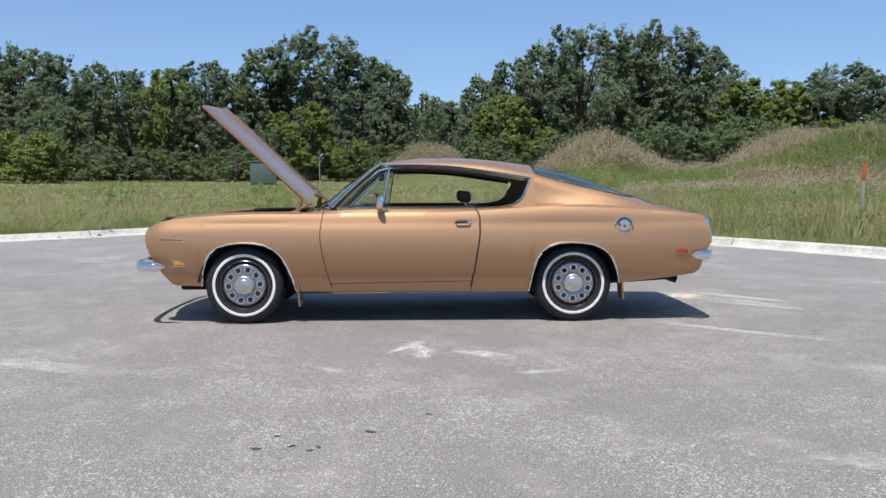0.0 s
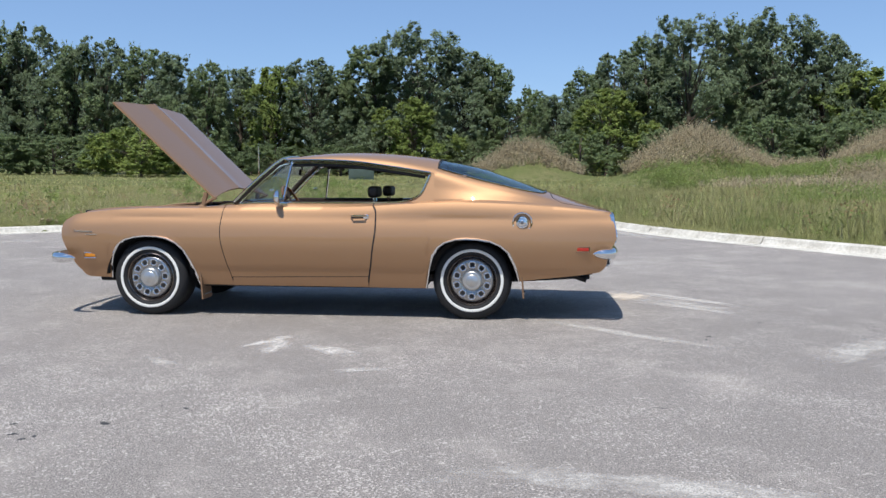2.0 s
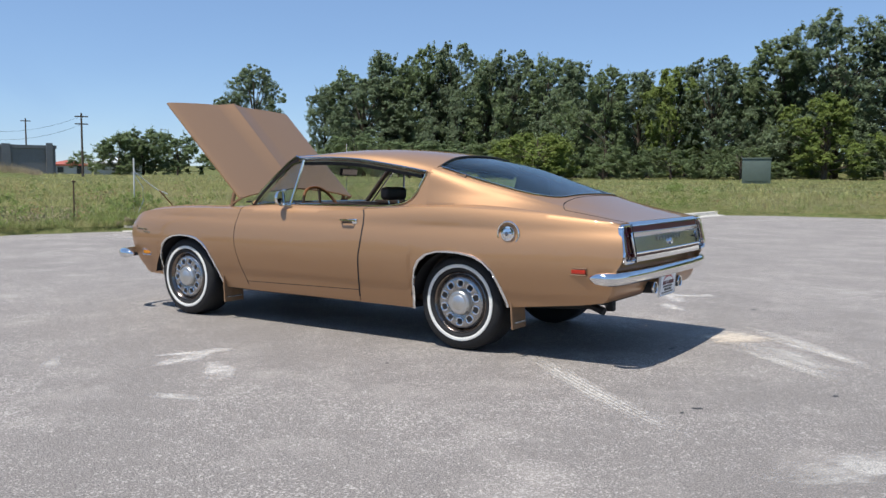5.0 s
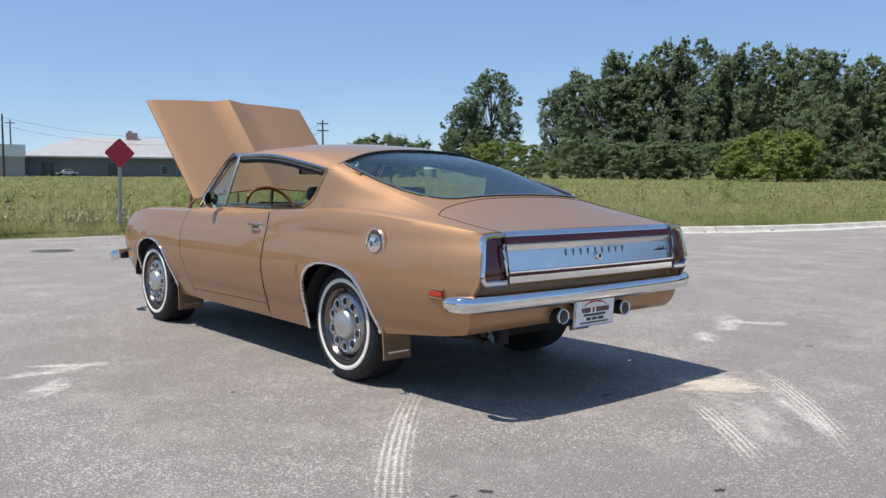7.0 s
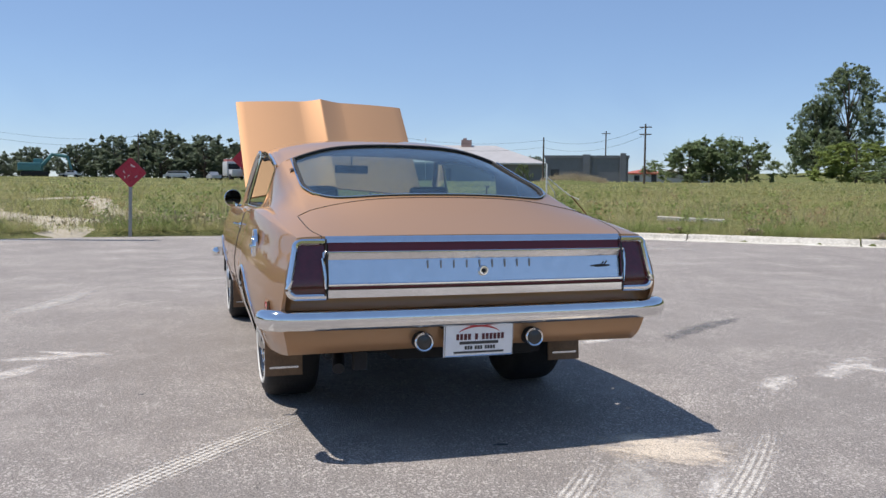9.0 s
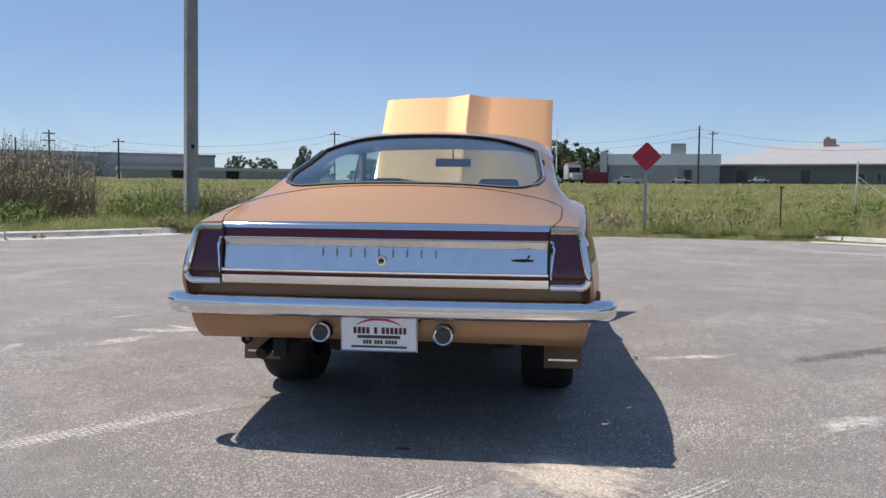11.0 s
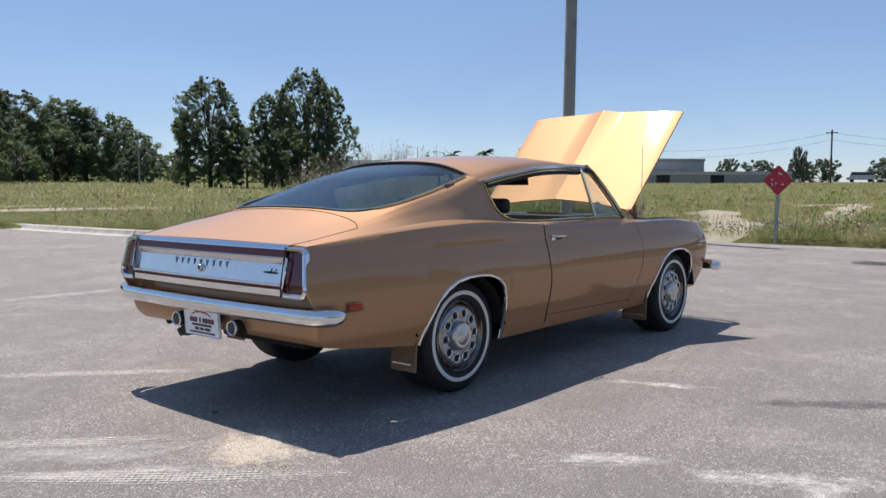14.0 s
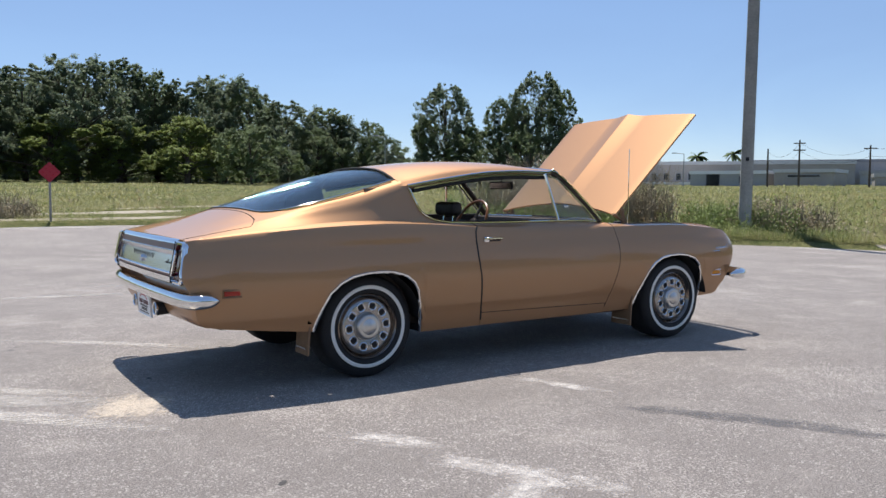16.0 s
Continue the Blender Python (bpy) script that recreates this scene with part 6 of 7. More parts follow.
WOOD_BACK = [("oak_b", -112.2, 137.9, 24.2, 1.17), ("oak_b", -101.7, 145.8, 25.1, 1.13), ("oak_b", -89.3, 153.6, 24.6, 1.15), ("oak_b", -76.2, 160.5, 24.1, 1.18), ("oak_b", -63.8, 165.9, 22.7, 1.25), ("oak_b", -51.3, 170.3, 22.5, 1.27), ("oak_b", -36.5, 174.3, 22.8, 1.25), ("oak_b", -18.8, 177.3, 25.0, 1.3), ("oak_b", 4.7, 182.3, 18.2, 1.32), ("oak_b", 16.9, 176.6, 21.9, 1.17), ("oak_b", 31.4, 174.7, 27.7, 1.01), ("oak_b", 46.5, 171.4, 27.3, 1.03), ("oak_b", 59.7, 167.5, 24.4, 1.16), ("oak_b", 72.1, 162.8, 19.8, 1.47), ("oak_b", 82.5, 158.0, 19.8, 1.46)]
SOUTH_WOOD = [("oak", 1.1, -144.6, 19.9, 1.13), ("oak", -6.3, -144.3, 20.5, 1.05), ("oak_b", -14.0, -143.6, 20.9, 0.95), ("oak", -21.0, -140.6, 22.6, 0.8), ("oak_b", -28.5, -141.2, 22.7, 0.81), ("tall", -33.6, -139.9, 21.0, 0.74), ("oak_b", -38.4, -138.6, 19.8, 0.83), ("oak", -45.8, -141.5, 21.4, 0.88), ("tall", -49.1, -135.1, 18.9, 0.84), ("oak_b", -53.5, -133.3, 16.8, 0.93), ("tall", -58.9, -131.0, 15.9, 1.02), ("tall_b", -62.9, -129.0, 14.7, 1.03), ("tall", -66.8, -127.0, 13.6, 0.95), ("low", -39.8, -111.8, 10.6, 0.91), ("light", -35.5, -129.0, 12.8, 1.33), ("low", -66.3, -121.6, 11.0, 0.5), ("light", -16.7, -135.2, 12.6, 1.5), ("light", -26.2, -133.5, 12.2, 1.5)]
SOUTH_CLUMP = [("oak_b", -45.8, -69.8, 12.6, 0.7), ("tall", -43.9, -71.0, 9.1, 0.74), ("tall", -50.3, -66.6, 11.1, 0.59), ("tall", -52.9, -67.1, 11.5, 0.5), ("oak_b", -53.7, -63.9, 13.9, 0.57), ("tall", -55.2, -62.6, 12.3, 0.52), ("low", -47.6, -66.1, 8.4, 0.63), ("low", -51.2, -62.1, 7.4, 0.66)]
SOUTH_BACK = [("oak_b", -14.2, -178.8, 21.1, 1.5), ("oak_b", -26.1, -177.2, 23.0, 1.43), ("oak_b", -39.6, -174.5, 21.4, 1.5), ("oak_b", -52.6, -170.9, 21.4, 1.5), ("oak_b", -65.7, -166.1, 17.0, 1.5), ("oak_b", -75.7, -161.7, 14.8, 1.5)]
WEST = [("far", -184, -5, 13.0, 1.0), ("far", -184, 4, 12.2, 1.0), ("far", -184, -14, 11.6, 0.9), ("far", -193, -23, 10.0, 0.9), ("far", -192, -31, 9.2, 0.9), ("far", -200, -40, 8.4, 1.0), ("far", -195, 12, 11.0, 1.0), ("far", -180, 24, 9.6, 0.9), ("far", -195, -52, 8.2, 1.0), ("far", -190, -64, 8.0, 1.0),
        ("far", -138, -40, 8.3, 0.35), ("far", -180, 52, 9.0, 0.8), ("far", -170, 76, 8.5, 0.7),
        ("far", -206, 0, 11.4, 1.2), ("far", -206, -10, 11.0, 1.2), ("far", -208, -20, 10.0, 1.2), ("far", -210, 8, 10.6, 1.2), ("far", -206, 18, 10.0, 1.1), ("far", -210, -36, 8.6, 1.2), ("far", -62, -112, 7.6, 0.8), ("far", -48, -118, 7.6, 0.8), ("far", -76, -108, 7.0, 0.6), ("far", -150, -95, 7.5, 0.6), ("far", -165, -62, 7.6, 0.7), ("far", -172, -50, 7.6, 0.6), ("low", -112, 48.5, 4.9, 0.5)]
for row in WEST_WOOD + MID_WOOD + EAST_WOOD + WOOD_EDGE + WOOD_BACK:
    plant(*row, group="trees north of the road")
for i in range(22):
    a, r = radians(62 + 3.4 * i), 168 - 6 * math.cos(i * 2.1)
    plant("low", 3 + r * math.cos(a), -4 + r * math.sin(a), 8.6 + 1.5 * math.sin(i * 1.7), 1.25, group="undergrowth of the wood")
for i in range(9):
    a = radians(-122 + 3.4 * i)
    plant("low", 4 + 160 * math.cos(a), 4 + 160 * math.sin(a), 7.8 + 1.2 * math.sin(i * 1.9), 1.25, group="undergrowth of the wood")
for row in [("low", 36.5, 62.0, 6.4, 0.8), ("low", 42.0, 61.0, 6.8, 0.9), ("low", 47.5, 60.0, 7.2, 0.9), ("low", 40.0, 66.0, 6.6, 0.9), ("low", 52.0, 58.0, 7.0, 0.9)]:
    plant(*row, group="bushes on the high bank")
for row in SOUTH_WOOD + SOUTH_CLUMP + SOUTH_BACK:
    plant(*row, group="trees south of the road")
for row in WEST:
    plant(*row, group="trees far across the field")


def build_palm(x, y, top):
    z = at_ground(x, y)
    p = thing("palm_tree", "palm with a round tuft of fronds beyond the buildings", "palm tree", "palms", at=(x, y, z))
    h = top - z
    put("trunk", tube([(0, 0, -0.2), (0.1, 0, h * 0.5), (0.0, 0.05, h - 1.2)], [0.28, 0.22, 0.2], 8), BARK, p)
    rng = random.Random(int(x))
    for i in range(22):
        a, up = rng.uniform(0, 6.28), rng.uniform(-0.7, 1.2)
        L = 2.1
        pts = [Vector((math.cos(a) * L * t, math.sin(a) * L * t, h - 1.2 + up * L * t * 0.8 - 0.9 * L * t * t * 0.6)) for t in span(0, 1, 6)]
        put("frond", slab(lambda u, v, pts=pts, a=a: pts[int(u)] + Vector((-math.sin(a), math.cos(a), -0.4)) * v * 0.32 * math.sin(0.3 + u / 5 * 2.8), list(range(6)), [-1, 0, 1], (0, 0, -0.01)), LEAF_MID, p)


build_palm(-131, -99, 9.6)
build_palm(-119.5, -98.0, 8.7)


# ---- buildings ----
def box_building(name, label, a, c, depth, height, wall, roof, openings=(), hip=0.0, over=0.25, parapet=None, base=None):
    """A low commercial building whose street face runs from a to c, with doors and windows set into it, and a flat or hipped roof."""
    a, c = Vector((*a, 0)), Vector((*c, 0))
    mid = (a + c) / 2
    z = base if base is not None else at_ground(mid.x, mid.y) - 0.1
    w = (c - a).length
    turn = math.degrees(math.atan2((c - a).y, (c - a).x))
    b = thing(name, label, "building", at=pose(mid.x, mid.y, z, 0, 0, turn))
    put("wall", block(-w / 2, w / 2, 0, depth, -0.6, height), wall, b, smooth=False)
    if hip:
        o = over
        v = [(-w / 2 - o, -o, height), (w / 2 + o, -o, height), (w / 2 + o, depth + o, height), (-w / 2 - o, depth + o, height), (-w / 2 + depth * 0.42, depth / 2, height + hip), (w / 2 - depth * 0.42, depth / 2, height + hip)]
        put("roof", ([Vector(p) for p in v] + [Vector((p[0], p[1], height - 0.25)) for p in v[:4]], [(0, 1, 5, 4), (2, 3, 4, 5), (1, 2, 5), (3, 0, 4), (6, 7, 1, 0), (7, 8, 2, 1), (8, 9, 3, 2), (9, 6, 0, 3), (9, 8, 7, 6)]), roof, b, smooth=False)
    else:
        put("roof", block(-w / 2 - 0.15, w / 2 + 0.15, -0.15, depth + 0.15, height - (parapet or 0.35), height + 0.15), roof, b, smooth=False)
    for kind, u, ww, z0, z1 in openings:
        f = put(kind, block(u * w - w / 2 - ww / 2, u * w - w / 2 + ww / 2, -0.07, 0.05, z0, z1), FRAME_GREY if kind == "window" else DOOR_DARK, b, smooth=False)
        put("pane" if kind == "window" else "leaf", block(u * w - w / 2 - ww / 2 + 0.12, u * w - w / 2 + ww / 2 - 0.12, -0.09, -0.06, z0 + 0.1, z1 - 0.1), PANE_DARK, f, smooth=False)
    return b


FRAME_GREY = mat("frame_grey", (0.35, 0.35, 0.35), 0.6, 0, 0.1, 2)
DOOR_DARK = mat("door_dark", (0.05, 0.05, 0.055), 0.5, 0, 0.2, 2)
PANE_DARK = mat("pane_dark", (0.02, 0.024, 0.03), 0.1, 0, 0.2, 2)
WALL_GREY = mat("wall_grey", (0.26, 0.26, 0.265), 0.8, 0, 0.10, 0.5, 0.2, 6)
WALL_MID = mat("wall_mid_grey", (0.36, 0.355, 0.35), 0.8, 0, 0.10, 0.5, 0.2, 6)
WALL_DARK = mat("wall_dark_grey", (0.18, 0.18, 0.188), 0.8, 0, 0.12, 0.5, 0.2, 6)
WALL_WHITE = mat("wall_white", (0.55, 0.55, 0.54), 0.7, 0, 0.08, 0.5)
WALL_TAN = mat("wall_tan", (0.36, 0.33, 0.30), 0.8, 0, 0.1, 0.5)
ROOF_WHITE = mat("roof_white", (0.78, 0.78, 0.77), 0.5, 0, 0.05, 0.5)
ROOF_METAL = mat("roof_metal", (0.46, 0.44, 0.42), 0.45, 0.2, 0.1, 0.8)
ROOF_RED = mat("roof_red", (0.42, 0.11, 0.07), 0.6, 0, 0.1, 0.8)

bA = box_building("warehouse", "grey warehouse with a white roof edge across the field", (-123.5, 11.5), (-121.0, 27.3), 18, 4.4, WALL_MID, ROOF_WHITE, [("door", 0.72, 1.1, 0, 2.2), ("window", 0.6, 1.0, 0.2, 1.6)], parapet=1.5)
put("end_wall", block(-9.2, -8.2, -1.2, 14, -0.5, 4.9), WALL_WHITE, bA)
put("roof_unit", block(1.0, 3.2, 2, 4, 4.4, 6.2), GALV, bA)
put("duct", block(-3, 2.2, -0.6, -0.1, 0.3, 2.2), WALL_MID, bA)
bB = box_building("hipped_roof_building", "low dark grey building with a pale hipped metal roof", (-131.2, 29.2), (-121.5, 55.8), 18, 3.1, WALL_DARK, ROOF_METAL, [("door", 0.13, 1.6, 0, 2.1), ("window", 0.72, 1.1, 0.4, 1.8), ("window", 0.8, 0.8, 0.4, 1.8), ("door", 0.45, 1.2, 0, 2.1)], hip=3.3, over=0.7)
put("roof_unit", join(block(0.6, 2.4, 8, 9.6, 6.0, 7.3), block(0.9, 1.5, 8.2, 9.2, 7.3, 7.6)), mat("vent_red_grey", (0.40, 0.26, 0.22), 0.6, 0, 0.2, 2), bB)
bC = box_building("block_building", "dark grey flat-roofed block building", (-121.6, 56.4), (-115.6, 68.4), 14, 4.4, WALL_DARK, WALL_DARK, [("door", 0.12, 1.4, 0, 2.3), ("window", 0.5, 0.5, 0.4, 4.0)], parapet=0.3)
put("pier", block(-0.6, 0.6, -0.5, 0.1, -0.4, 4.7), WALL_DARK, bC)
put("pier", block(5.4, 6.3, -0.5, 0.1, -0.4, 4.9), WALL_DARK, bC)
box_building("red_roofed_shed", "white shed with a red roof beyond the field", (-142.5, 82.5), (-138.2, 89.4), 10, 2.2, WALL_WHITE, ROOF_RED, [("window", 0.35, 1.2, 0.6, 1.8), ("door", 0.75, 1.0, 0, 2.0)], hip=0.9)
box_building("white_shed", "white metal shed with a low roof beyond the field", (-138.0, 89.8), (-133.0, 97.2), 12, 2.6, WALL_WHITE, ROOF_WHITE, [("door", 0.5, 1.6, 0, 2.2), ("window", 0.8, 1.0, 0.6, 1.7)], hip=1.0, over=0.8)
SLOTS = [("window", 0.05 + 0.042 * i, 1.0, 0.9, 2.2) for i in range(11) if i != 6]
bF = box_building("long_warehouse", "long pale grey warehouse with a row of dark openings", (-96.0, -109.0), (-126.0, -71.5), 25, 4.0, WALL_TAN, WALL_WHITE, SLOTS, parapet=0.4)
put("canopy", block(-22, 2, -6.0, 0, 0.1, 0.6), ROOF_WHITE, bF)
box_building("low_grey_building", "low grey commercial building across the field", (-126.5, -71.0), (-132.0, -58.0), 16, 2.4, WALL_MID, WALL_MID, [("door", 0.3, 1.2, 0, 2.1)])
box_building("white_canopy_building", "low grey building with a white canopy", (-99.0, -82.0), (-103.5, -71.5), 12, 2.3, WALL_MID, ROOF_WHITE, [("door", 0.3, 2.0, 0, 2.0), ("window", 0.7, 1.6, 0.5, 1.7)])
box_building("tan_annex", "tan flat-roofed annex with a dark band", (-103.5, -70.5), (-106.5, -63.0), 10, 2.4, WALL_TAN, WALL_WHITE, [("window", 0.5, 4.5, 1.3, 1.8)])
box_building("far_grey_hall", "long grey hall with a shallow gable on the horizon", (-126.0, -92.0), (-148.0, -60.0), 18, 4.6, WALL_MID, WALL_GREY, [("window", 0.2, 2.5, 1.5, 2.5), ("window", 0.7, 2.5, 1.5, 2.5)])
box_building("long_low_shed", "long low pale shed at the field's far edge", (-108.0, -58.0), (-122.0, -36.0), 8, 1.7, WALL_TAN, ROOF_METAL, [("door", 0.3, 2.0, 0, 1.5), ("door", 0.6, 2.0, 0, 1.5)])


# ---- far vehicles ----
def far_car(name, x, y, turn, body, label, length=4.2, tall=1.5, cab=(0.28, 0.78), hood=0.85, bed=False):
    v = thing(name, label, "vehicle", at=pose(x, y, at_ground(x, y), 0, 0, turn) @ Matrix.Scale(0.68, 4))
    L = length / 2
    top = [(-L, 0.5), (-L, hood * 0.95), (-L + length * cab[0] * 0.8, hood), (-L + length * cab[0] + 0.35, tall), (-L + length * cab[1] - 0.3, tall), (-L + length * cab[1], hood + 0.03), (L, hood + 0.02), (L, 0.5)]
    sides = [[Vector((px, s * (0.88 if pz < hood + 0.05 else 0.72), pz)) for px, pz in top] for s in (-1, 1)]
    n = len(top)
    put("body", (sides[0] + sides[1], [tuple(range(n)), tuple(reversed(range(n, 2 * n)))] + [(i, i + n, (i + 1) % n + n, (i + 1) % n) for i in range(n)]), body, v, smooth=False)
    for s in (-1, 1):
        put("side_window", block(-L + length * cab[0] + 0.3, -L + length * cab[1] - 0.25, s * 0.80 - 0.02, s * 0.80 + 0.02, hood + 0.08, tall - 0.08), PANE_DARK, v, smooth=False)
        for px in (-L * 0.62, L * 0.62):
            w = put("wheel", lathe([(0.0, 0.1), (0.2, 0.1), (0.33, 0.09), (0.34, 0.0), (0.33, -0.09), (0.0, -0.1)], 14), BLACK, v)
            w.location = (px, s * 0.82, 0.34)
    return v


VAN_WHITE = mat("vehicle_white", (0.52, 0.52, 0.52), 0.35, 0, 0.06, 2)
VAN_SILVER = mat("vehicle_silver", (0.42, 0.43, 0.44), 0.35, 0.3, 0.06, 2)
far_car("pickup_truck", -103.5, 12.3, 84, VAN_WHITE, "white pickup truck parked across the field", 5.4, 1.75, (0.25, 0.62), 1.05)
far_car("pickup_truck", -109.4, 3.1, 10, VAN_SILVER, "silver pickup truck parked across the field", 5.4, 1.75, (0.25, 0.62), 1.05)
far_car("van", -114.4, -1.6, 80, VAN_WHITE, "white van parked across the field", 5.0, 1.7, (0.12, 0.97), 1.0)
far_car("car", -133.3, -17.0, 80, VAN_WHITE, "white car on the far road")
far_car("car", -114.0, 20.5, 80, VAN_WHITE, "white car beside the warehouse")
far_car("car", -121.5, 33.0, 80, VAN_WHITE, "white car beside the low building")
far_car("car", -120.0, -50.0, 120, VAN_WHITE, "white car on the far road")
far_car("van", -128.0, -28.0, 110, VAN_WHITE, "white van on the far road", 5.6, 2.2, (0.1, 0.97), 1.1)
semi = thing("semi_truck", "white semi truck cab parked across the field", "truck", at=pose(-114.1, 5.6, at_ground(-114.1, 5.6), 0, 0, 195) @ Matrix.Scale(0.82, 4))
put("cab", block(-1.6, 0.9, -1.2, 1.2, 0.7, 3.1, 0.12), VAN_WHITE, semi)
put("bonnet", block(-3.4, -1.6, -0.95, 0.95, 0.6, 1.75, 0.15), VAN_WHITE, semi)
put("windscreen", block(-1.68, -1.58, -1.0, 1.0, 1.85, 2.7), PANE_DARK, semi)
put("frame", block(0.9, 4.2, -0.5, 0.5, 0.6, 0.95), DARK, semi)
put("roof_fairing", block(-0.9, 0.9, -1.0, 1.0, 3.1, 3.5, 0.12), mat("fairing_red", (0.5, 0.16, 0.14), 0.4, 0, 0.1, 2), semi)
for px in (-2.6, 2.4, 3.5):
    for s in (-1, 1):
        put("wheel", lathe([(0.0, 0.14), (0.3, 0.14), (0.5, 0.12), (0.5, -0.12), (0.0, -0.14)], 16), BLACK, semi).location = (px, s * 1.0, 0.5)
skip = thing("container", "dark red steel container across the field", "container", at=pose(-111.5, 8.9, at_ground(-111.5, 8.9), 0, 0, 86) @ Matrix.Scale(0.82, 4))
CONT = mat("container_red", (0.20, 0.03, 0.035), 0.6, 0, 0.15, 2)
put("body", block(-1.9, 1.9, -1.1, 1.1, 0.1, 2.0, 0.02), CONT, skip)
for i in range(12):
    put("rib", block(-1.8 + 0.32 * i, -1.7 + 0.32 * i, 1.1, 1.16, 0.15, 1.95), CONT, skip)
    put("rib", block(-1.8 + 0.32 * i, -1.7 + 0.32 * i, -1.16, -1.1, 0.15, 1.95), CONT, skip)
digger = thing("excavator", "teal excavator with a folded boom across the field", "excavator", at=pose(-142.6, -23.4, at_ground(-142.6, -23.4), 0, 0, 95))
TEAL = mat("machine_teal", (0.08, 0.22, 0.22), 0.5, 0, 0.15, 2)
put("track", block(-2.0, 2.0, -1.4, -0.8, 0, 0.8, 0.2), BLACK, digger)
put("track", block(-2.0, 2.0, 0.8, 1.4, 0, 0.8, 0.2), BLACK, digger)
put("house", block(-2.4, 1.0, -1.2, 1.2, 0.9, 2.2, 0.15), TEAL, digger)
put("cabin", block(-0.2, 1.2, 0.2, 1.2, 0.9, 2.9, 0.12), TEAL, digger)
put("boom", tube([(0.9, 0, 1.6), (2.6, 0, 3.6), (4.8, 0, 3.3)], 0.28, 6, 0.6), TEAL, digger)
put("arm", tube([(4.8, 0, 3.4), (5.4, 0, 1.2)], 0.2, 6, 0.6), TEAL, digger)
put("bucket", block(4.9, 5.7, -0.5, 0.5, 0.3, 1.2, 0.15), DARK, digger)


def power_pole(x, y, top, arms=1, lamp=False):
    z = at_ground(x, y)
    p = thing("street_lamp" if lamp else "power_pole", "thin street lamp beyond the field" if lamp else "wooden power pole beyond the field", "pole", "far poles", at=pose(x, y, z, 0, 0, math.degrees(math.atan2(y, x)) + 90))
    h = top - z
    put("mast", tube([(0, 0, -0.3), (0, 0, h)], [0.09, 0.05] if lamp else [0.15, 0.10], 7), BARK if not lamp else GALV, p)
    if lamp:
        put("arm", tube([(0, 0, h), (1.3, 0, h + 0.15)], 0.035, 6), GALV, p)
        put("lamp_head", block(1.0, 1.6, -0.10, 0.10, h + 0.07, h + 0.19, 0.03), GALV, p)
    else:
        for i in range(arms):
            put("crossarm", block(-0.75, 0.75, -0.06, 0.06, h - 0.5 - 0.9 * i, h - 0.36 - 0.9 * i), BARK, p)
    return (x, y, top)


POLES = [power_pole(-88.7, 55.3, 9.4, 2), power_pole(-126.3, 70.0, 11.2), power_pole(-103.7, 48.0, 8.3, 0), power_pole(-109, 22, 9.6, 0), power_pole(-150, -8, 10.0), power_pole(-96, -61.5, 8.0, 2), power_pole(-100.5, -54.5, 7.2), power_pole(-93.7, -64.6, 6.9, 0), power_pole(-120, -30, 9.5), power_pole(-140, 30, 11.0)]
power_pole(-87, -73, 6.3, 0, True), power_pole(-50.4, -91.3, 8.1, 0, True), power_pole(-100.4, -89.9, 8.0, 0, True), power_pole(-142.0, 110.0, 12.0, 0, True)
for a, c in ((0, 2), (2, 3), (3, 4), (4, 8), (8, 6), (6, 5), (5, 7)):
    A, C = Vector(POLES[a]), Vector(POLES[c])
    for dz in (-0.4, -1.4):
        w = put("power_line", tube([A.lerp(C, t) + Vector((0, 0, dz - 1.2 * 4 * t * (1 - t))) for t in span(0, 1, 13)], 0.018, 4), BLACK)
        tagged(w, "thin black power line between far poles", "cable", kind="structure")


# ---- grass, weeds, dry thicket ----
def blades(name, xy, height, width, material, label, lean=0.45, seed=1):
    """Thin pointed blades, each leaning its own way."""
    rng = np.random.default_rng(seed)
    n = len(xy)
    z = ground_z(xy) - 0.01
    a, turn = rng.random(n) * 2 * np.pi, rng.normal(size=n) * 0.7
    side = np.c_[np.cos(a), np.sin(a), np.zeros(n)] * (width * (0.6 + 0.8 * rng.random(n)))[:, None]
    over = lean * (0.3 + 1.4 * rng.random(n))
    tip = np.c_[-np.sin(a + turn) * over, np.cos(a + turn) * over, np.ones(n)] * height[:, None]
    base = np.c_[xy, z]
    v = np.stack([base - side, base + side, base + tip], 1).reshape(-1, 3)
    ob = new(name, quad_mesh(name, v, material, 3))
    return tagged(ob, label, "grass", kind="stuff")


def scatter(seed, n, near, far, power=1.6, box=None):
    """Random places on the field whose distance from the road lies between near and far, thinning out outwards."""
    rng = np.random.default_rng(seed)
    out = np.zeros((0, 2))
    while len(out) < n:
        t = rng.random(n * 2)
        k = rng.integers(0, len(EDGE_A), n * 2)
        a, c = EDGE_A[k], np.roll(EDGE_A, -1, 0)[k]
        p = a + (c - a) * rng.random((n * 2, 1))
        d = near + (far - near) * t**power
        ang = rng.random(n * 2) * 2 * np.pi
        q = p + np.c_[np.cos(ang), np.sin(ang)] * d[:, None]
        s = outside(q)
        keep = (s > near) & (s < far) & (q[:, 0] < 32) & ~((q[:, 0] > 6) & (q[:, 1] < 2)) & (q[:, 0] > -62) & (q[:, 1] < 46) & (q[:, 1] > -48)
        out = np.r_[out, q[keep]]
    return out[:n]


def patchy(xy, scale, seed):
    """Smooth uneven values between about -0.5 and 0.5."""
    rng = np.random.default_rng(seed)
    out = np.zeros(len(xy))
    for f in (1.0, 1.7, 2.9):
        for _ in range(4):
            d = rng.normal(size=2)
            out += np.sin(xy @ (d / np.linalg.norm(d)) * scale * f * 4.5 + rng.random() * 6.28) / f
    return out / 6.0


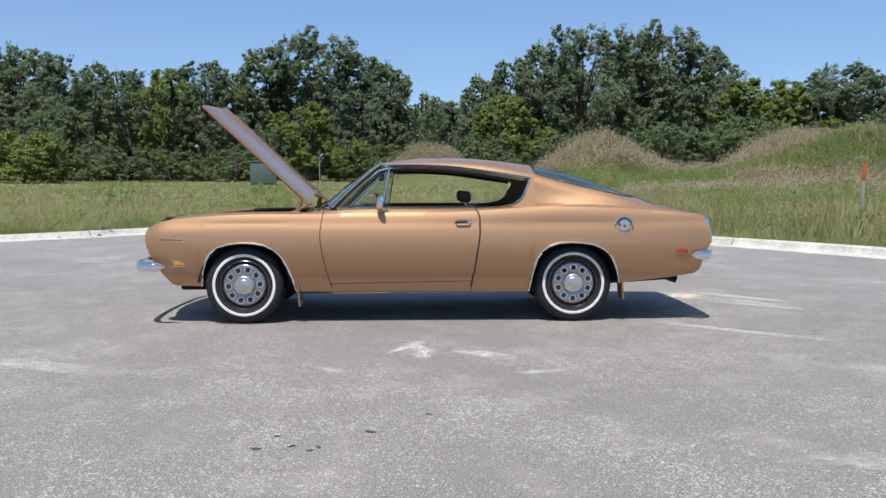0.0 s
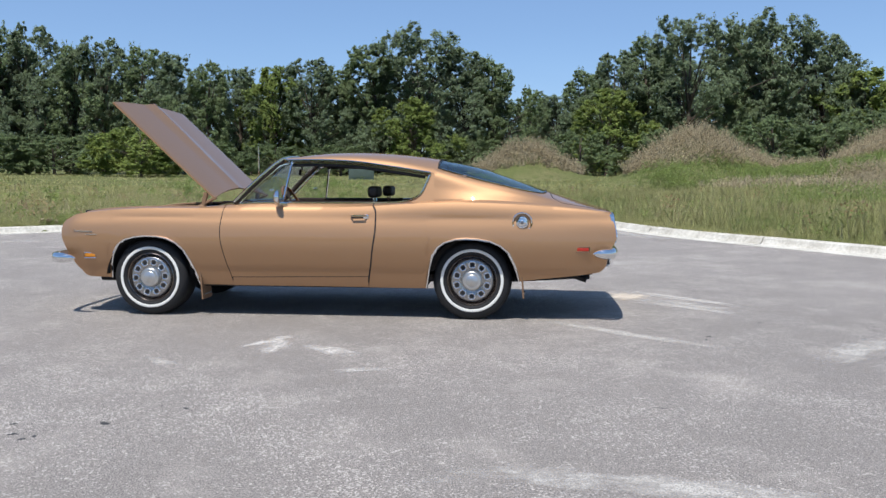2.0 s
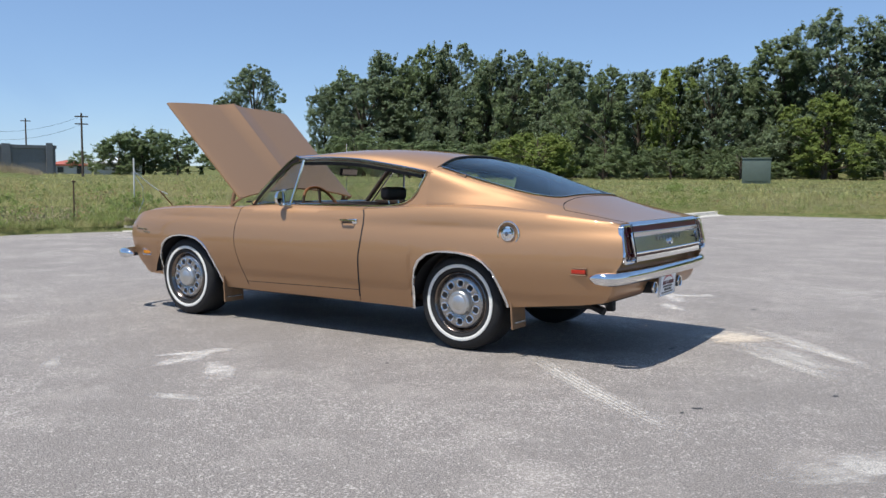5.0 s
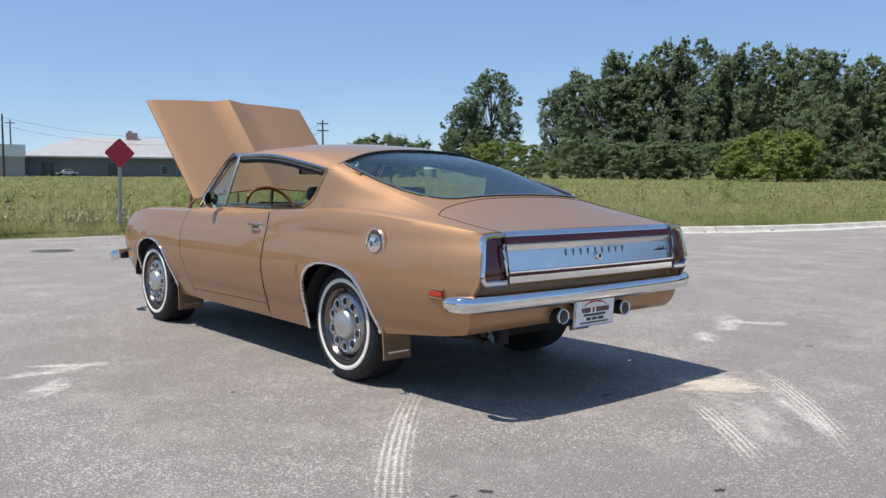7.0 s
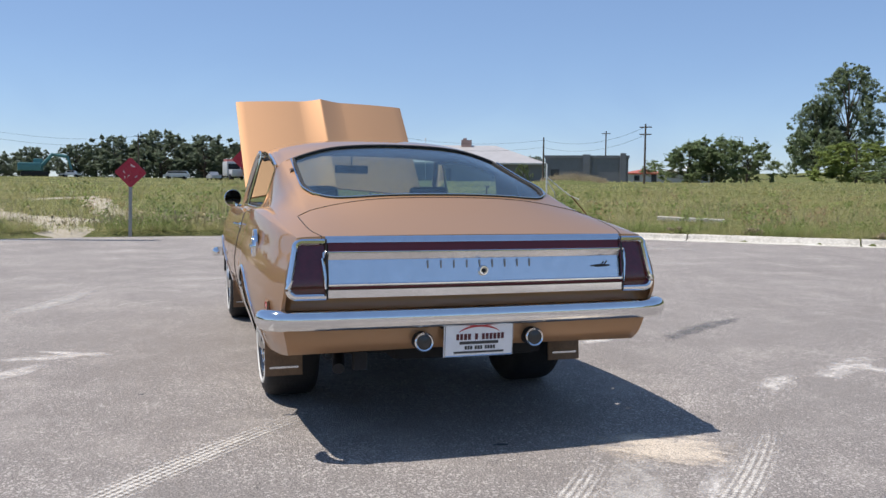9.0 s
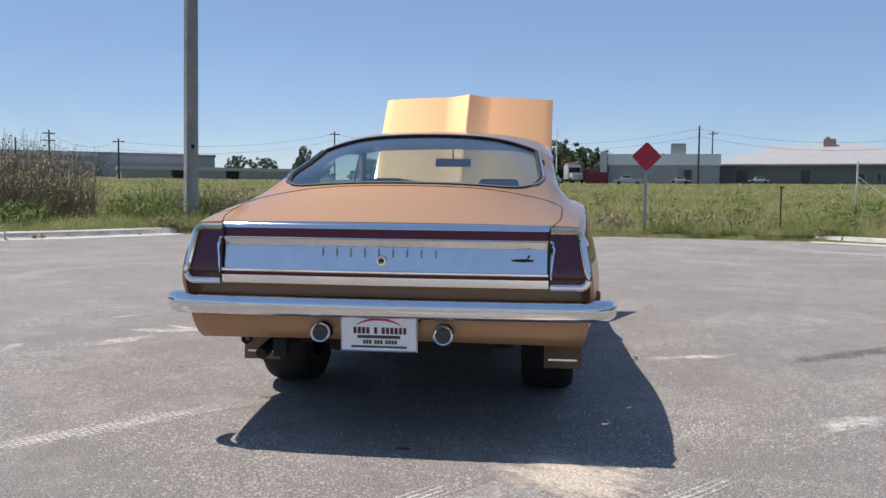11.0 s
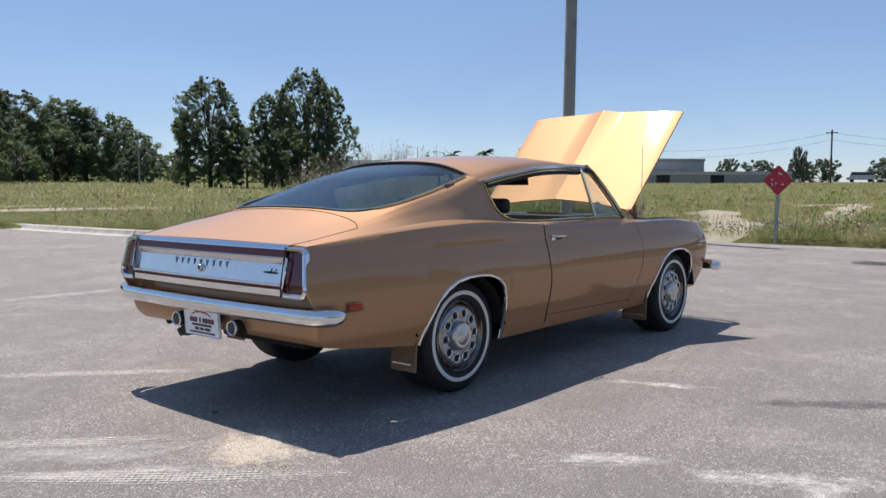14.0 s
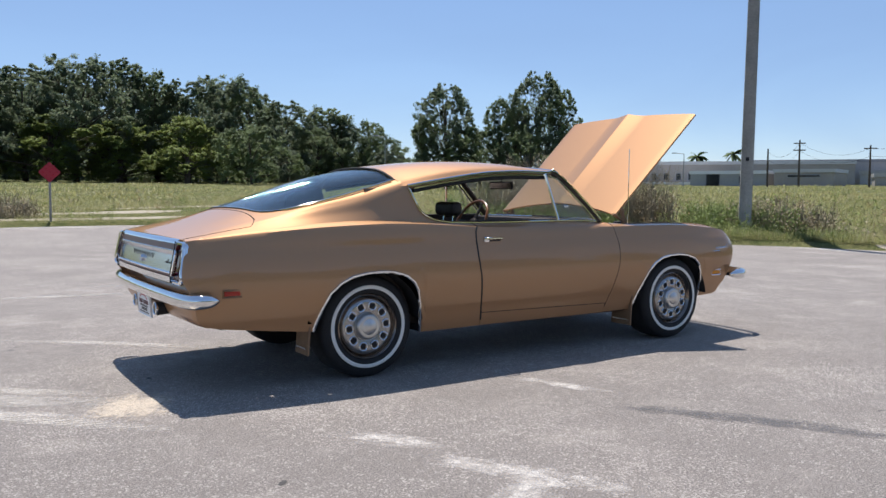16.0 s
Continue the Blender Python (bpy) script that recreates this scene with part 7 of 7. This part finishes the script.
SANDY = [((-13.2, -3.4), (-16.0, -4.2), 0.5), ((-15.4, -3.4), (-18.6, -5.4), 0.7), ((-17.0, -4.9), (-23.0, -7.6), 0.75), ((-18.5, -2.9), (-29.0, -4.4), 0.45), ((-27.0, -6.0), (-38.0, -0.6), 0.4),
         ((-13.0, -26.0), (-7.5, -26.3), 0.75), ((-4.5, -26.8), (2.0, -27.6), 0.8), ((-9.5, -29.2), (-4.0, -29.8), 0.5), ((-4.5, -23.9), (2.5, -23.8), 0.4)]


def bare(xy):
    """Where sandy ground breaks the grass: short worn tracks with ragged edges."""
    out = np.zeros(len(xy), bool)
    rag = 0.55 * np.sin(xy[:, 0] * 1.9 + 2 * np.sin(xy[:, 1] * 1.3)) + 0.45 * np.sin(xy[:, 1] * 2.7 + xy[:, 0] * 0.8)
    for a, c, w in SANDY:
        a, d = np.array(a), np.array(c) - np.array(a)
        t = np.clip(((xy - a) @ d) / (d @ d), 0, 1)
        out |= np.hypot(*(xy - a - t[:, None] * d).T) < w * (1 + 0.7 * rag)
    return out & (np.sin(xy[:, 0] * 57.1 + xy[:, 1] * 91.7) < 0.8)


rng0 = np.random.default_rng(11)
P = scatter(21, 330000, 0.10, 10, 1.3)
P = P[~bare(P)]
k = patchy(P, 0.25, 3)
tuft = np.clip(0.5 + 1.6 * patchy(P, 1.3, 5), 0.25, 1.5)
blades("grass", P, (0.07 + 0.17 * rng0.random(len(P)) ** 1.5) * (0.9 + 0.7 * k) * (0.7 + 0.5 * tuft), np.full(len(P), 0.0034), BLADE, "rough green and straw grass behind the kerb", 0.7, 2)
P = scatter(22, 420000, 6, 52, 0.85)
P = P[~bare(P)]
k = patchy(P, 0.15, 8)
tuft = np.clip(0.5 + 1.6 * patchy(P, 0.7, 9), 0.25, 1.5)
blades("field_grass", P, (0.08 + 0.17 * rng0.random(len(P)) ** 1.5) * (0.9 + 0.7 * k) * (0.7 + 0.5 * tuft), 0.006 + 0.00016 * np.hypot(P[:, 0], P[:, 1]), BLADE, "long rough grass across the field", 0.8, 3)
P = scatter(23, 30000, 0.8, 40, 1.1)
k = patchy(P, 0.12, 17)
P = P[(k > 0.05) & ~bare(P)]
blades("seed_stalks", P, 0.25 + 0.30 * rng0.random(len(P)), np.full(len(P), 0.0035), DRY, "dry straw seed stalks in the grass", 0.3, 4)


# coarse grass far across the field, in thicker tufts
far_rng = np.random.default_rng(61)
r, a = 42 + 105 * far_rng.random(150000) ** 1.2, far_rng.random(150000) * 2 * np.pi
P = np.c_[r * np.cos(a), r * np.sin(a)]
P = P[~((P[:, 0] > 20) & (P[:, 1] < 20)) & (P[:, 0] > -120)]
k = patchy(P, 0.06, 18)
blades("far_grass", P, (0.08 + 0.18 * far_rng.random(len(P))) * (1 + 0.9 * k), 0.018 + 0.0003 * np.hypot(P[:, 0], P[:, 1]), BLADE, "coarse uneven grass far across the field", 0.8, 13)


def tufts(name, seed, n, near, far, material, label, tall, leaves, leaf):
    """Many small leafy weeds dotted through the grass, gathered in patches."""
    rng = np.random.default_rng(seed)
    P = scatter(seed, n, near, far, 1.5)
    P = P[~bare(P) & (patchy(P, 0.22, seed) > -0.08)]
    size = tall * (0.45 + 0.9 * rng.random(len(P)) ** 2)
    i = np.repeat(np.arange(len(P)), leaves)
    up = rng.random(len(i))
    c = np.c_[P[i], ground_z(P)[i]] + np.c_[rng.normal(size=(len(i), 2)) * (size[i] * (0.16 + 0.20 * up))[:, None], up * size[i]]
    tagged(new(name, quad_mesh(name, leaf_quads(rng, c, unit_rows(rng.normal(size=(len(i), 3))), leaf * (0.7 + 0.6 * size[i] / tall)[:, None]), material)), label, "weeds", kind="stuff")


tufts("field_weeds", 71, 900, 0.5, 14, WEED, "leafy green weeds dotted through the grass", 0.34, 70, 0.020)
tufts("field_weeds", 72, 480, 8, 44, WEED, "leafy green weeds in patches across the field", 0.55, 60, 0.034)
tufts("brown_weeds", 73, 420, 1.0, 34, RUSSET, "reddish-brown seeding weeds among the grass", 0.50, 60, 0.022)

# tall rough grass on the north-east bank
P = scatter(25, 170000, 0.6, 34, 1.0)
P = P[(P[:, 0] > 2) & (P[:, 1] > 6)]
k = patchy(P, 0.2, 14)
blades("bank_grass", P, (0.16 + 0.34 * rng0.random(len(P)) ** 1.4) * (1 + 0.9 * k), 0.005 + 0.00016 * np.hypot(P[:, 0], P[:, 1]), BLADE, "tall rough grass on the bank", 0.5, 12)
# longer green grass hanging over the ragged road edge
P = scatter(24, 60000, 0.15, 1.6, 1.3)
P = P[(P[:, 0] < -5) & ~bare(P) & (patchy(P, 0.5, 6) > -0.12)]
blades("edge_grass", P, (0.09 + 0.17 * rng0.random(len(P))) * (1 + 1.2 * patchy(P, 0.5, 6)), np.full(len(P), 0.0038), WEED, "long green grass along the road edge", 0.6, 7)


def weed_clump(name, places, size, count, material, label, seed, tall=1.0, group=""):
    rng = np.random.default_rng(seed)
    for x, y, s in places:
        n = max(3, int(count * s * s))
        c = np.c_[rng.normal(size=(n, 2)) * size * s * 0.45, rng.random(n) * size * s * 0.8 * tall + 0.06]
        v = leaf_cloud(rng, c, np.full(n, 0.15 * s), 60, 0.022 * (0.7 + 0.3 * s))
        o = new(name, quad_mesh(name, v, material))
        o.location = (x, y, at_ground(x, y))
        tagged(o, label, "weeds", group, "stuff")


weed_clump("weed", [(-13.6, 7.4, 0.9), (-13.4, -1.5, 0.45), (-13.6, 3.7, 0.5), (-12.9, -8.2, 0.9), (-14.1, -7.0, 0.9), (-13.6, -8.9, 1.0), (-14.6, 8.6, 0.9), (-9.7, -9.6, 0.7), (-8.7, -10.4, 0.6), (-13.3, 8.6, 0.7), (-17.0, 6.0, 0.8)],
           0.75, 26, WEED, "leafy green weeds at the road's edge", 31, 0.9, "weeds at the road edge")
weed_clump("shrub", [(10.0, 42.0, 2.4), (9.2, 42.6, 1.9), (19.5, 24.0, 2.2), (-6.5, 28, 1.5), (-12.0, 25, 1.4), (14.0, 20, 1.2)], 0.9, 26, WEED, "small leafy shrub in the field", 32, 0.9, "shrubs in the field")
weed_clump("kerb_weed", [(-7.3, 11.9, 0.4), (-8.9, 10.15, 0.4), (-10.0, 9.0, 0.35), (-11.2, 7.7, 0.45), (-6.2, 13.4, 0.4), (-12.25, 6.5, 0.5), (-9.0, -8.75, 0.4), (-11.5, -7.2, 0.6)], 0.5, 40, DRY, "dry weeds growing from a kerb joint", 33, 0.6, "kerb weeds")


def thicket(name, cx, cy, rx, ry, turn, n, h0, h1, label, seed, lean=0.16, material=None, thick=1.0):
    """Tall dry stalks with side twigs and dead leaves."""
    rng = np.random.default_rng(seed)
    ang, rad = rng.random(n) * 6.283, np.sqrt(rng.random(n))
    xy = np.c_[np.cos(ang) * rad * rx, np.sin(ang) * rad * ry]
    c, s = math.cos(radians(turn)), math.sin(radians(turn))
    xy = np.c_[cx + xy[:, 0] * c - xy[:, 1] * s, cy + xy[:, 0] * s + xy[:, 1] * c]
    d = outside(xy)
    keep = d > 0.5
    xy, rad = xy[keep], rad[keep]
    n = len(xy)
    z = ground_z(xy)
    h = (h0 + (h1 - h0) * rng.random(n) ** 1.5) * (1.05 - 0.35 * rad)
    tip = np.c_[rng.normal(size=(n, 2)) * lean, np.ones(n)] * h[:, None]
    base = np.c_[xy, z - 0.02]
    a = rng.random(n) * 6.283
    side = np.c_[np.cos(a), np.sin(a), np.zeros(n)] * 0.008 * thick
    quads = [np.stack([base - side, base + side, base + tip + side * 0.3, base + tip - side * 0.3], 1)]
    for _ in range(4):
        t = 0.35 + 0.6 * rng.random((n, 1))
        p = base + tip * t
        q = p + np.c_[rng.normal(size=(n, 2)) * 0.16, 0.12 + 0.15 * rng.random(n)] * h[:, None] * 0.45
        quads.append(np.stack([p - side * 0.6, p + side * 0.6, q + side * 0.2, q - side * 0.2], 1))
    v = np.concatenate([q.reshape(-1, 3) for q in quads])
    k = rng.integers(0, n, n * 9)
    c3 = base[k] + tip[k] * (0.15 + 0.8 * rng.random((len(k), 1)) ** 1.3) + rng.normal(size=(len(k), 3)) * 0.07
    lv = leaf_cloud(rng, c3, np.full(len(k), 0.05), 1, 0.028 * thick)
    v = np.concatenate([v, lv])
    tagged(new(name, quad_mesh(name, v, material or DRY)), label, "weeds", kind="stuff")


thicket("dry_mound_grass", -92.0, 47.0, 5.0, 3.5, 20, 2200, 0.4, 1.0, "dry tan shrubs on a far mound", 52, 0.3)
thicket("dry_thicket", -11.9, -12.3, 2.9, 1.6, -52, 2500, 0.9, 2.3, "tall tangled dry brown weeds behind the kerb", 41)
thicket("dry_weeds", -14.6, -7.6, 1.9, 1.2, 60, 650, 0.4, 1.0, "dry grey-green weeds round the pole", 42)
thicket("green_weeds", -14.2, -8.4, 2.3, 1.3, 60, 700, 0.3, 0.9, "leafy green weeds round the pole", 47, 0.3, WEED)
thicket("green_weeds", -10.0, -12.0, 2.6, 1.6, -55, 1100, 0.3, 0.8, "leafy green weeds before the dry thicket", 48, 0.3, WEED)
thicket("dry_weeds", 2.4, -25.0, 2.6, 1.4, 0, 1500, 0.5, 1.1, "pale dry weeds past the road's end", 43)
thicket("dry_mound_grass", 14.8, 61.5, 5.6, 4.0, 0, 3600, 0.7, 1.7, "dry pinkish-brown grass on a mound", 44, 0.42, thick=1.8)
thicket("green_weeds", 16.5, 56.0, 5.0, 3.0, 0, 1500, 0.4, 1.0, "green and yellow weeds before a dry mound", 53, 0.35, WEED, 1.7)
thicket("dry_mound_grass", 1.2, 94.0, 7.0, 4.0, 0, 2600, 0.8, 2.2, "dry brown grass on a far mound", 45, 0.4, thick=2.4)
thicket("dry_mound_grass", 33.0, 67.0, 7.0, 4.5, 20, 3600, 0.8, 2.0, "dry grey-brown brush on a high bank", 46, 0.42, thick=1.9)
thicket("dry_mound_grass", 21.5, 63.0, 4.0, 2.5, 0, 1400, 0.6, 1.5, "dry brown brush between mounds", 54, 0.42, thick=1.9)
thicket("dry_weeds", 24.0, 44.0, 12.0, 5.0, -15, 3600, 0.5, 1.2, "dry straw and green weeds on the slope", 59, 0.4, thick=1.5)
thicket("green_weeds", 26.0, 40.0, 12.0, 6.0, -15, 2400, 0.3, 0.9, "green weeds on the slope", 60, 0.4, WEED, 1.4)
thicket("dry_mound_grass", 34.0, 50.0, 12.0, 5.0, -25, 4200, 0.6, 1.6, "dry brush on the slope of the high bank", 62, 0.42, thick=1.7)
thicket("green_brush", 44.0, 56.0, 8.0, 4.0, -20, 2600, 0.6, 1.6, "rough green brush on the high bank", 57, 0.4, WEED, 1.9)
thicket("dry_mound_grass", 42.0, 57.5, 9.0, 4.5, -20, 2200, 0.7, 1.8, "dry brush on the high bank", 58, 0.42, thick=1.9)
thicket("green_brush", 34.5, 57.0, 6.0, 4.0, 20, 3000, 0.6, 1.5, "grey-green brush on a high bank", 49, 0.4, WEED, 1.8)
thicket("green_weeds", 27.0, 58.0, 7.0, 4.0, 10, 2400, 0.4, 1.0, "leafy green and yellow weeds on the bank", 50, 0.35, WEED, 1.8)
thicket("dry_weeds", 19.0, 24.0, 7.0, 5.0, 30, 1500, 0.4, 1.0, "dry straw-coloured weeds on the bank", 55, 0.35)
thicket("green_weeds", 14.0, 20.0, 6.0, 3.0, 30, 1300, 0.3, 0.8, "leafy green weeds on the bank", 56, 0.35, WEED)
thicket("dry_weeds", -13.7, 0.5, 0.5, 6.0, 0, 420, 0.25, 0.6, "thin dry weeds along the ragged road edge", 51)

# bare sandy ground under the gaps in the grass
def sand_strip(a, c, width, seed):
    rng = random.Random(seed)
    a, c = Vector(a), Vector(c)
    t = (c - a).normalized()
    s = Vector((-t.y, t.x))
    a, c = a - t * width, c + t * width
    n, cols = max(12, int((c - a).length * 2)), 9
    verts, faces = [], []
    for i in range(n):
        f = i / (n - 1)
        w = width * 1.5 * (0.75 + 0.5 * rng.random()) * min(1.0, 0.25 + 6 * min(f, 1 - f))
        for k in range(cols):
            o = k / (cols - 1) * 2 - 1
            q = a.lerp(c, f) + s * w * o
            verts.append((q.x, q.y, at_ground(q.x, q.y) + 0.025 - 0.05 * abs(o) ** 2 + rng.uniform(-0.008, 0.008)))
    for i in range(n - 1):
        for k in range(cols - 1):
            faces.append((i * cols + k, i * cols + k + 1, (i + 1) * cols + k + 1, (i + 1) * cols + k)[::-1])
    tagged(put("sandy_ground", (verts, faces), SAND), "pale bare sand showing through the grass", "ground", kind="stuff")


for n, (a, c, w) in enumerate(SANDY):
    sand_strip(a, c, w, n)

# a broken length of pale concrete lying in the grass
slab_in_grass = put("concrete_slab", block(-0.82, 0.82, -0.12, 0.12, -0.06, 0.06, 0.02), CONCRETE)
slab_in_grass.matrix_basis = pose(-12.45, 11.05, at_ground(-12.45, 11.05) + 0.05, 1, 2, 55)
tagged(slab_in_grass, "pale concrete slab half hidden in long grass", "slab")
